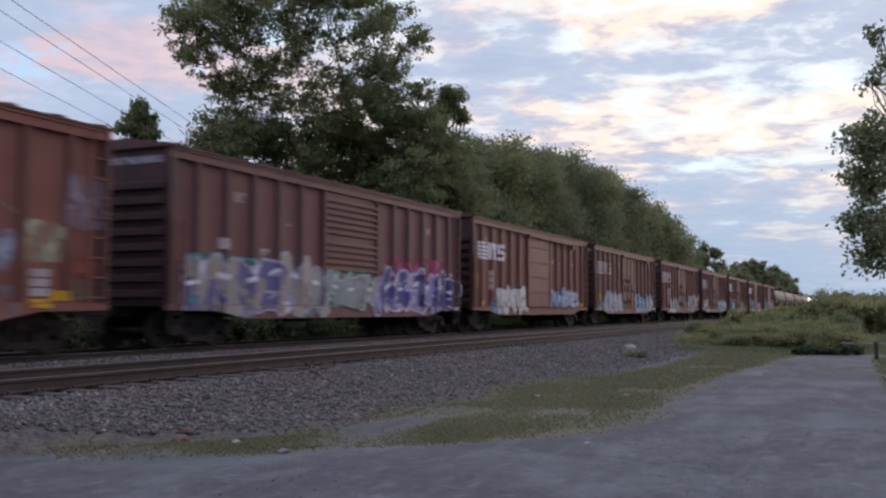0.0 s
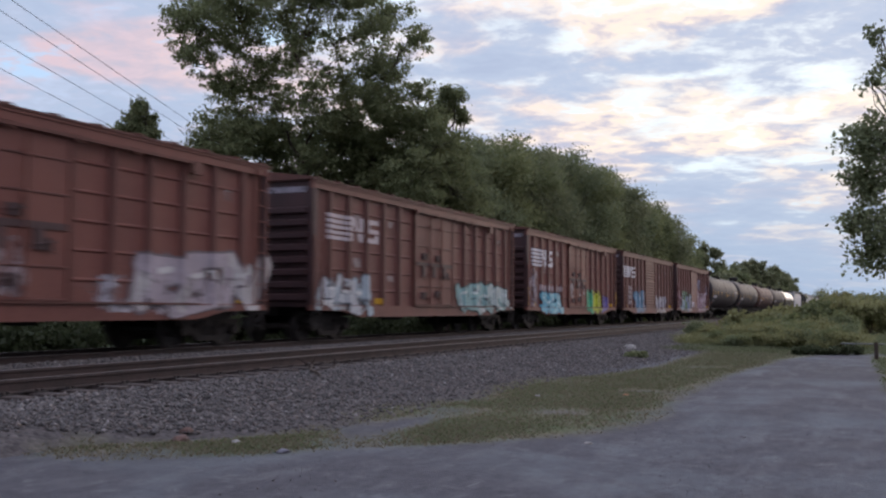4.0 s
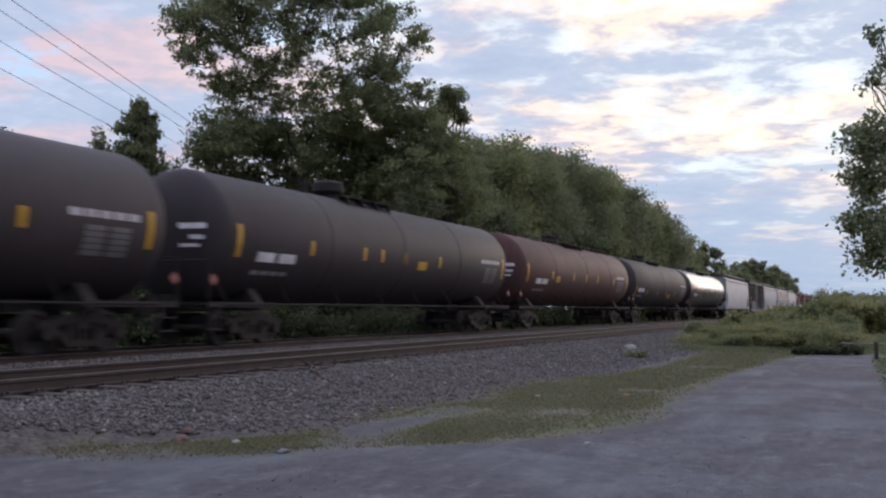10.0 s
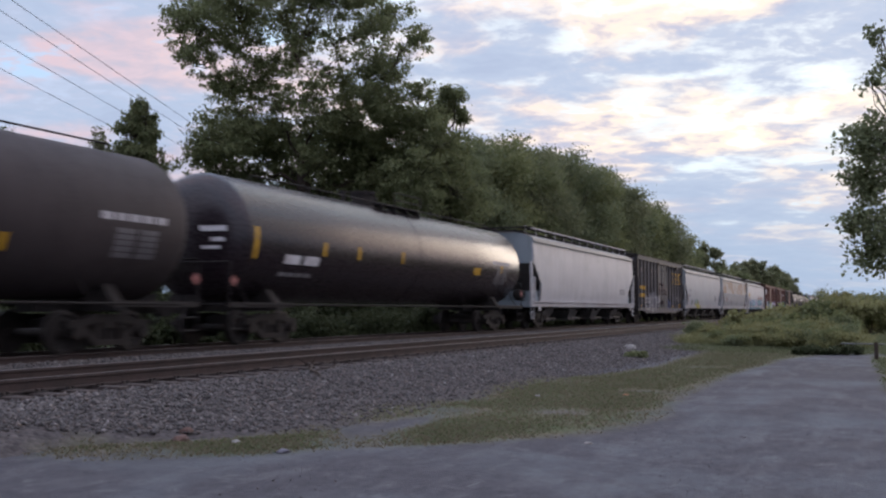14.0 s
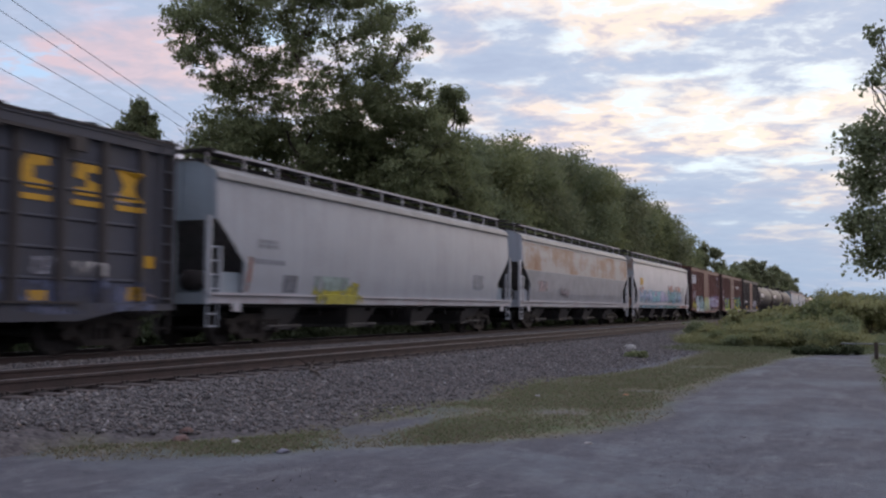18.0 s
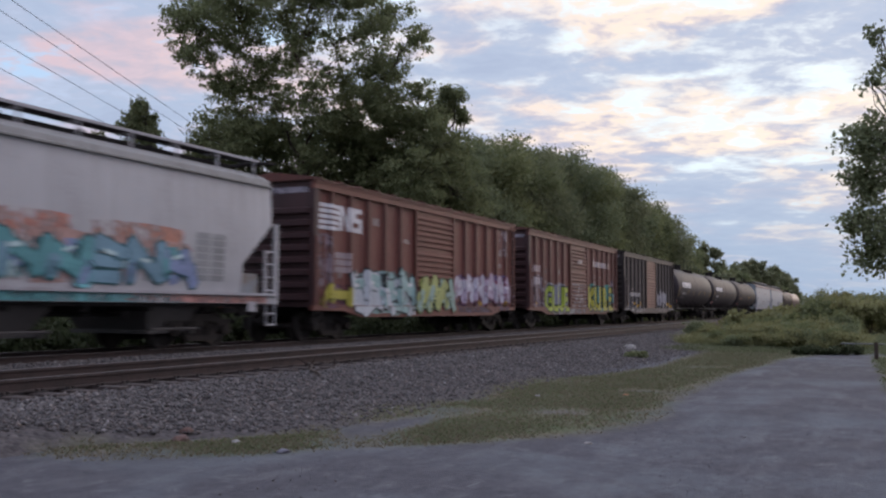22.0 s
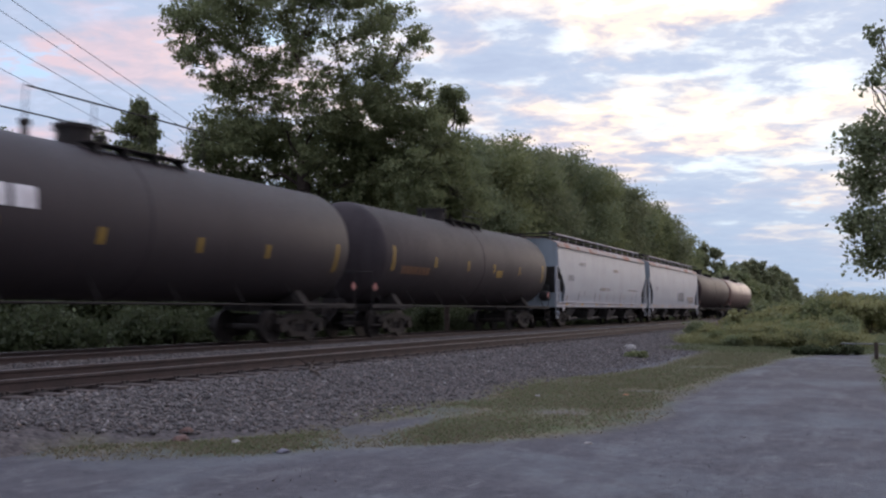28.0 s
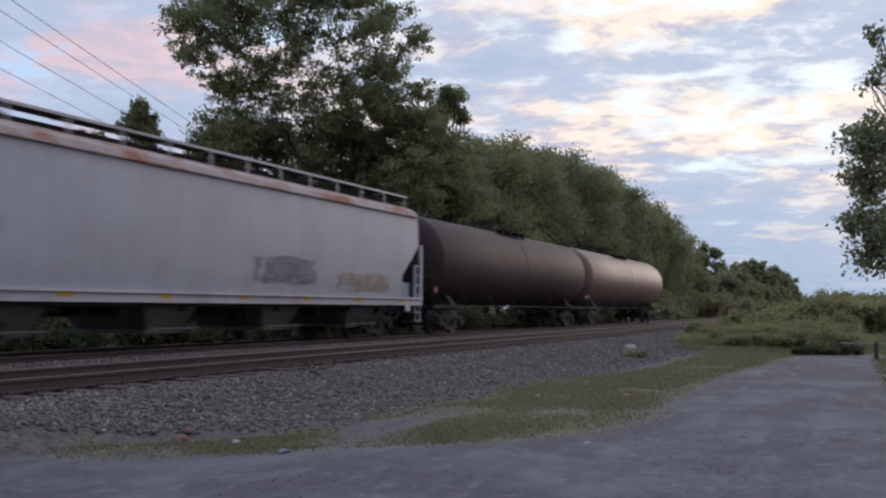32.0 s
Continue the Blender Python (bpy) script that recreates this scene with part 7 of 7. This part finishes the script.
def build_shrubs():
    rng = random.Random(31)
    k = 0
    # thicket between the line and the gravel yard
    for i in range(56):
        t, back = (i % 14) / 13, (i // 14) * 2.4
        x, y = 38.9 - 2.4 * t + 0.91 * back + rng.uniform(-0.5, 0.5), 5.3 - 4.2 * t + 0.3 * back * (1 - t) + rng.uniform(-0.3, 0.3)
        h = (0.5 + 0.13 * back / 2.4 + 0.3 * t) * rng.uniform(0.8, 1.15)
        shrub((x, y, 0), 0.95, h, 2600, LEAF[(5, 5, 0, 4)[k % 4]], 600 + k, 0.085, "low tangled green shrub beside the gravel yard")
        k += 1
    for i in range(7):
        shrub((33.2 + 0.12 * i + rng.uniform(-0.15, 0.15), 2.3 - 0.3 * i, 0), 0.3, 0.34 * rng.uniform(0.7, 1.2), 700, LEAF[6], 900 + i, 0.07, "small dark clipped bush at the yard's edge")
    for i in range(26):
        x = 50 + i * 3.2
        shrub((x, 7.4 - rng.random() * (0.075 * x), 0), 1.7, 1.1 + 0.5 * rng.random(), 1600, LEAF[(4, 5)[k % 2]], 600 + k, 0.28, "dense green shrub in the thicket beside the line")
        k += 1
    for i in range(12):
        shrub((62 + 3.5 * i, 1.0 + rng.uniform(-1.5, 2.0), 0), 2.2, 2.0 + 0.9 * rng.random(), 1400, LEAF[(5, 4)[k % 2]], 600 + k, 0.34, "tall green shrub in the thicket beside the line")
        k += 1
    # behind the line, seen under the cars
    for i in range(66):
        x = 14 + i * 1.15 + rng.uniform(-0.5, 0.5)
        shrub((x, 20.9 + rng.uniform(-0.7, 1.4), -0.25), 1.15, 1.3 + 0.9 * rng.random(), 1400, LEAF[6], 600 + k, 0.15, "green shrub behind the tracks")
        k += 1
    for i in range(34):
        x = 84 + i * 6 + rng.uniform(-1.5, 1.5)
        shrub((x, 20.5 + rng.uniform(-0.5, 1.0), -0.25), 2.6, 2.8 + 1.8 * rng.random(), 1500, LEAF[7] if 118 < x < 160 and k % 2 else LEAF[(0, 2, 3)[k % 3]], 600 + k, 0.36, "russet-tinged shrub at the wood's edge" if 118 < x < 160 and k % 2 else "tall green shrub at the wood's edge")
        k += 1
    for i in range(30):
        x = 14 + i * 2.0 + rng.uniform(-0.6, 0.6)
        shrub((x, 28.0 + 0.14 * x + rng.uniform(-1.0, 1.5), -0.25), 1.9, (5.8 if x < 40 else 2.6) + 1.0 * rng.random(), 4200 if x < 40 else 2200, LEAF[6], 600 + k, 0.22, "tall green bush behind the tracks")
        k += 1
    for i in range(34):
        x = 15 + i * 1.3 + rng.uniform(-0.5, 0.5)
        shrub((x, 25.2 + rng.uniform(-0.8, 0.8), -0.25), 1.5, 2.2 + 0.8 * rng.random(), 1900, LEAF[6], 600 + k, 0.2, "dense green bush behind the tracks")
        k += 1
    # a small weed on the shoulder
    shrub((28.3, 6.4, 0.0), 0.42, 0.25, 400, LEAF[1], 950, 0.09, "small dark weed growing in the ballast", "weed")


build_shrubs()


def build_right_tree():
    base = Vector((25.0, -1.8, 0))
    cl = []
    for a, z, d, r in ((-1.9, 5.6, 0, 0.8), (-1.6, 4.5, 0.2, 0.9), (-1.9, 3.3, -0.2, 0.8), (-0.8, 5.4, 0.3, 1.1), (-0.5, 3.4, 0.2, 1.2), (0.9, 6.2, 0, 1.6), (0.9, 4.2, 0.4, 1.6),
                       (-1.5, 7.3, 0, 0.45), (-1.85, 7.0, 0.1, 0.35), (-1.6, 8.1, 0, 0.4), (-2.1, 4.6, 0.1, 0.6), (-2.2, 3.7, 0, 0.6), (-1.9, 2.8, 0.1, 0.7), (-2.0, 5.7, 0.2, 0.55), (-0.6, 7.2, 0.3, 0.7), (-0.9, 8.3, 0.1, 0.5), (0.8, 8.6, 0, 1.4)):
        p = RIGHT * a + FWD * d
        cl.append((p.x, p.y, z, r, r, r * 0.85))
    tree("tree", base, cl, 5.0, 0.1, 21000, 0.12, LEAF[0], "leafy tree at the edge of the gravel yard", 9, 1.0, 18)


build_right_tree()


def blades(name, count, place, h, mat, seed, label):
    rng = np.random.default_rng(seed)
    p = place(rng, count)
    n = len(p)
    a = rng.random(n) * 6.28
    hh = h * (0.35 + 0.9 * rng.random(n))
    lean = 1.3 * hh
    w = (0.004 + 0.005 * rng.random(n)) * (1.0 + 0.6 * (h < 0.1))
    ux, uy = np.cos(a), np.sin(a)
    b = rng.random(n) * 6.28
    tip = p + np.c_[np.cos(b) * lean, np.sin(b) * lean, hh]
    mid = p + np.c_[np.cos(b) * lean * 0.3, np.sin(b) * lean * 0.3, hh * 0.6]
    off = np.c_[ux * w, uy * w, np.zeros(n)]
    co = np.stack([p - off, p + off, mid + off * 0.8, mid - off * 0.8, tip + off * 0.15, tip - off * 0.15], 1).reshape(-1, 3)
    k = 6 * np.arange(n)[:, None]
    q = np.concatenate([k + np.array([[0, 1, 2, 3]]), k + np.array([[3, 2, 4, 5]])])
    me = mesh_np(name, co, q)
    me.materials.append(mat)
    tagged(new(name, me), label, "grass", kind="stuff")


def verge_points(thin):
    """Soft patches: a blade is the likelier the thicker the cover."""
    def place(rng, count):
        x = 5.8 + 36 * rng.random(count) ** 1.7
        t = -0.1 + 1.2 * rng.random(count)
        y = along(VERGE_NEAR, x) * (1 - t) + along(VERGE_FAR, x) * t
        keep = np.array([verge_cover(a, b) for a, b in zip(x, y)]) > thin + 0.85 * rng.random(count) ** 0.8
        z = np.array([max(0.0, ballast_top(a, b)) if b > 6.2 else 0.0 for a, b in zip(x, y)])
        return np.c_[x, y, z][keep]
    return place


def thicket_points(rng, count):
    t = rng.random(count)
    x = 37.5 + 9 * rng.random(count)
    y = 7.6 - 7.5 * t
    keep = (x > 37.5 + 4.5 * np.abs(t - 0.55)) & (np.sin(x * 2.1) + np.sin(y * 3.3 + x) > -0.9)
    return np.c_[x, y, np.zeros(count)][keep]


def edge_points(rng, count):
    x = 17.5 + 15 * rng.random(count)
    y = -3 + 3.4 * rng.random(count)
    keep = np.array([yard_edge(a, b) for a, b in zip(x, y)]) > 0.1 + 0.7 * rng.random(count)
    return np.c_[x, y, np.zeros(count)][keep]


def fringe_points(rng, count):
    x = 34 + 26 * rng.random(count)
    y = -3 + 10 * rng.random(count)
    keep = y < 7.4 - 0.05 * (x - 34)
    return np.c_[x, y, np.zeros(count)][keep]


blades("verge_grass", 110000, verge_points(0.1), 0.024, GRASS, 3, "short dry tan and green verge grass")
blades("verge_grass_green", 90000, verge_points(0.3), 0.032, GRASS_GREEN, 4, "green tufts of verge grass")
blades("thicket_grass", 30000, thicket_points, 0.42, LEAF[5], 7, "tall rank grass in and before the thicket")
blades("yard_edge_grass", 26000, edge_points, 0.05, GRASS_GREEN, 6, "rough grass creeping over the yard's edge")
def bank_points(rng, count):
    x = 8 + 90 * rng.random(count) ** 1.4
    y = 17.6 + 3.6 * rng.random(count)
    return np.c_[x, y, -0.25 * np.clip((y - 17) / 3, 0, 1)]


blades("bank_grass", 60000, bank_points, 0.42, LEAF[6], 8, "long rough grass on the bank behind the tracks")
blades("field_grass", 40000, fringe_points, 0.16, GRASS_GREEN, 5, "rough grass beyond the gravel yard")


def build_barrier():
    """Low rail on posts where the yard ends."""
    root = new("barrier_fence")
    root.location = (31.3, -0.1, 0)
    tagged(root, "low grey rail fence on dark posts at the yard's end", "fence")
    for y in (0.0, -2.4, -4.8):
        bm = bmesh.new()
        tube(bm, (0, y, -0.1), (0, y, 0.52), 0.06, 10)
        part("post", bm, BARK, root, "dark round post")
    bm = bmesh.new()
    tube(bm, (0.07, 1.0, 0.47), (0.07, -5.2, 0.47), 0.022, 8)
    part("rail", bm, GALV, root, "pale galvanised metal rail")


build_barrier()


# ---- loose things on the ground ----
def rock_mesh(seed, w, d, h):
    rng = random.Random(seed)
    bm = bmesh.new()
    bmesh.ops.create_icosphere(bm, subdivisions=2, radius=1.0)
    for v in bm.verts:
        k = 1 + 0.35 * noise.noise(v.co * 1.3 + Vector((seed, 0, 0)))
        v.co = Vector((v.co.x * w * k, v.co.y * d * k, max(-0.3 * h, v.co.z * h * k)))
    return bm


def rock(x, y, w, d, h, mat, label, seed):
    bm = rock_mesh(seed, w, d, h)
    me = bpy.data.meshes.new("stone")
    bm.to_mesh(me)
    bm.free()
    me.materials.append(mat)
    ob = new("stone", me)
    ob.location = (x, y, (max(0.0, ballast_top(x, y)) if y > 6.2 else 0.0) + 0.15 * h)
    ob.rotation_euler = (0, 0, seed * 1.3)
    tagged(ob, label, "stone", "loose stones beside the track")


PALE_STONE = surface("pale_stone", srgb("918d8a"), srgb("787470"), 6.0, 40.0, 0.85)
RUSTY_STONE = surface("rusty_stone", srgb("5f4840"), srgb("4d3e3a"), 6.0, 40.0, 0.85)
GREY_STONE = surface("blue_grey_stone", srgb("64626a"), srgb("525056"), 6.0, 40.0, 0.85)
LITTER = surface("faded_orange_paper", srgb("a8765a"), srgb("94644a"), 6.0, 40.0, 0.7)
rock(8.5, 6.4, 0.06, 0.05, 0.035, PALE_STONE, "flat pale stone at the foot of the ballast", 1)
rock(8.17, 5.55, 0.075, 0.06, 0.04, GREY_STONE, "blue-grey flat stone lying in the verge", 2)
rock(32.9, 7.8, 0.28, 0.2, 0.12, PALE_STONE, "pale stone block on the ballast shoulder", 3)
rock(10.2, 2.9, 0.05, 0.035, 0.02, PALE_STONE, "small pale stone on the gravel yard", 4)
rock(8.35, 7.05, 0.12, 0.09, 0.06, RUSTY_STONE, "rust-brown stone at the foot of the ballast", 5)
rock(8.62, 7.2, 0.09, 0.07, 0.05, RUSTY_STONE, "rust-brown stone at the foot of the ballast", 6)
rock(16.1, 3.9, 0.07, 0.05, 0.03, LITTER, "crumpled scrap of faded orange paper in the grass", 7)
rock(15.2, 5.2, 0.06, 0.05, 0.03, PALE_STONE, "pale stone lying in the verge grass", 8)


def build_branch():
    """Dead crooked branch on the shoulder."""
    rng = random.Random(4)
    root = new("fallen_branch")
    root.location = (14.2, 9.0, ballast_top(14.2, 9.0) + 0.02)
    tagged(root, "dark dead forked branch lying on the ballast", "branch")
    bm = bmesh.new()
    limb(bm, (0.7, 0.6, 0.12), (-0.2, -0.1, 0.05), 0.03, 0.022, rng, 0.2, 5, 6)
    limb(bm, (-0.2, -0.1, 0.05), (-0.6, -0.45, 0.02), 0.022, 0.01, rng, 0.2, 4, 6)
    part("stem", bm, BARK, root)
    for a, b in (((-0.2, -0.1, 0.05), (0.2, -0.25, 0.12)), ((0.2, -0.25, 0.1), (0.3, -0.2, 0.3)), ((0.2, 0.2, 0.08), (0.0, 0.4, 0.25)), ((0.45, 0.4, 0.1), (0.5, 0.3, 0.3))):
        bm = bmesh.new()
        limb(bm, a, b, 0.018, 0.006, rng, 0.2, 3, 5)
        part("twig", bm, BARK, root)


build_branch()


# ---- what moves: the train slows a little as it passes ----
def travel(t):
    u = (t - 16.0) / 16.0
    return 1.00746 * (233.845 * u - 10.186 * u * u - 0.743 * u ** 3)


def motions():
    times = [0.5 * i for i in range(65)]
    for root, s in CARS:
        walk(root, [(t, pose(s - travel(t), FAR_Y, RAIL_Z)) for t in times])
    # every wheelset rolls without slipping; alike ones share one set of keys
    first = {}
    for w, i in WHEELSETS:
        if i not in first:
            x = w.location.x
            walk(w, [(k / FPS, pose(x, 0, 0.42, 0, -math.degrees(travel(k / FPS) / 0.42), 0)) for k in range(32 * FPS + 1)])
            first[i] = w.animation_data
        else:
            w.rotation_mode = "QUATERNION"
            w.animation_data_create()
            w.animation_data.action = first[i].action
            w.animation_data.action_slot = first[i].action_slot


motions()
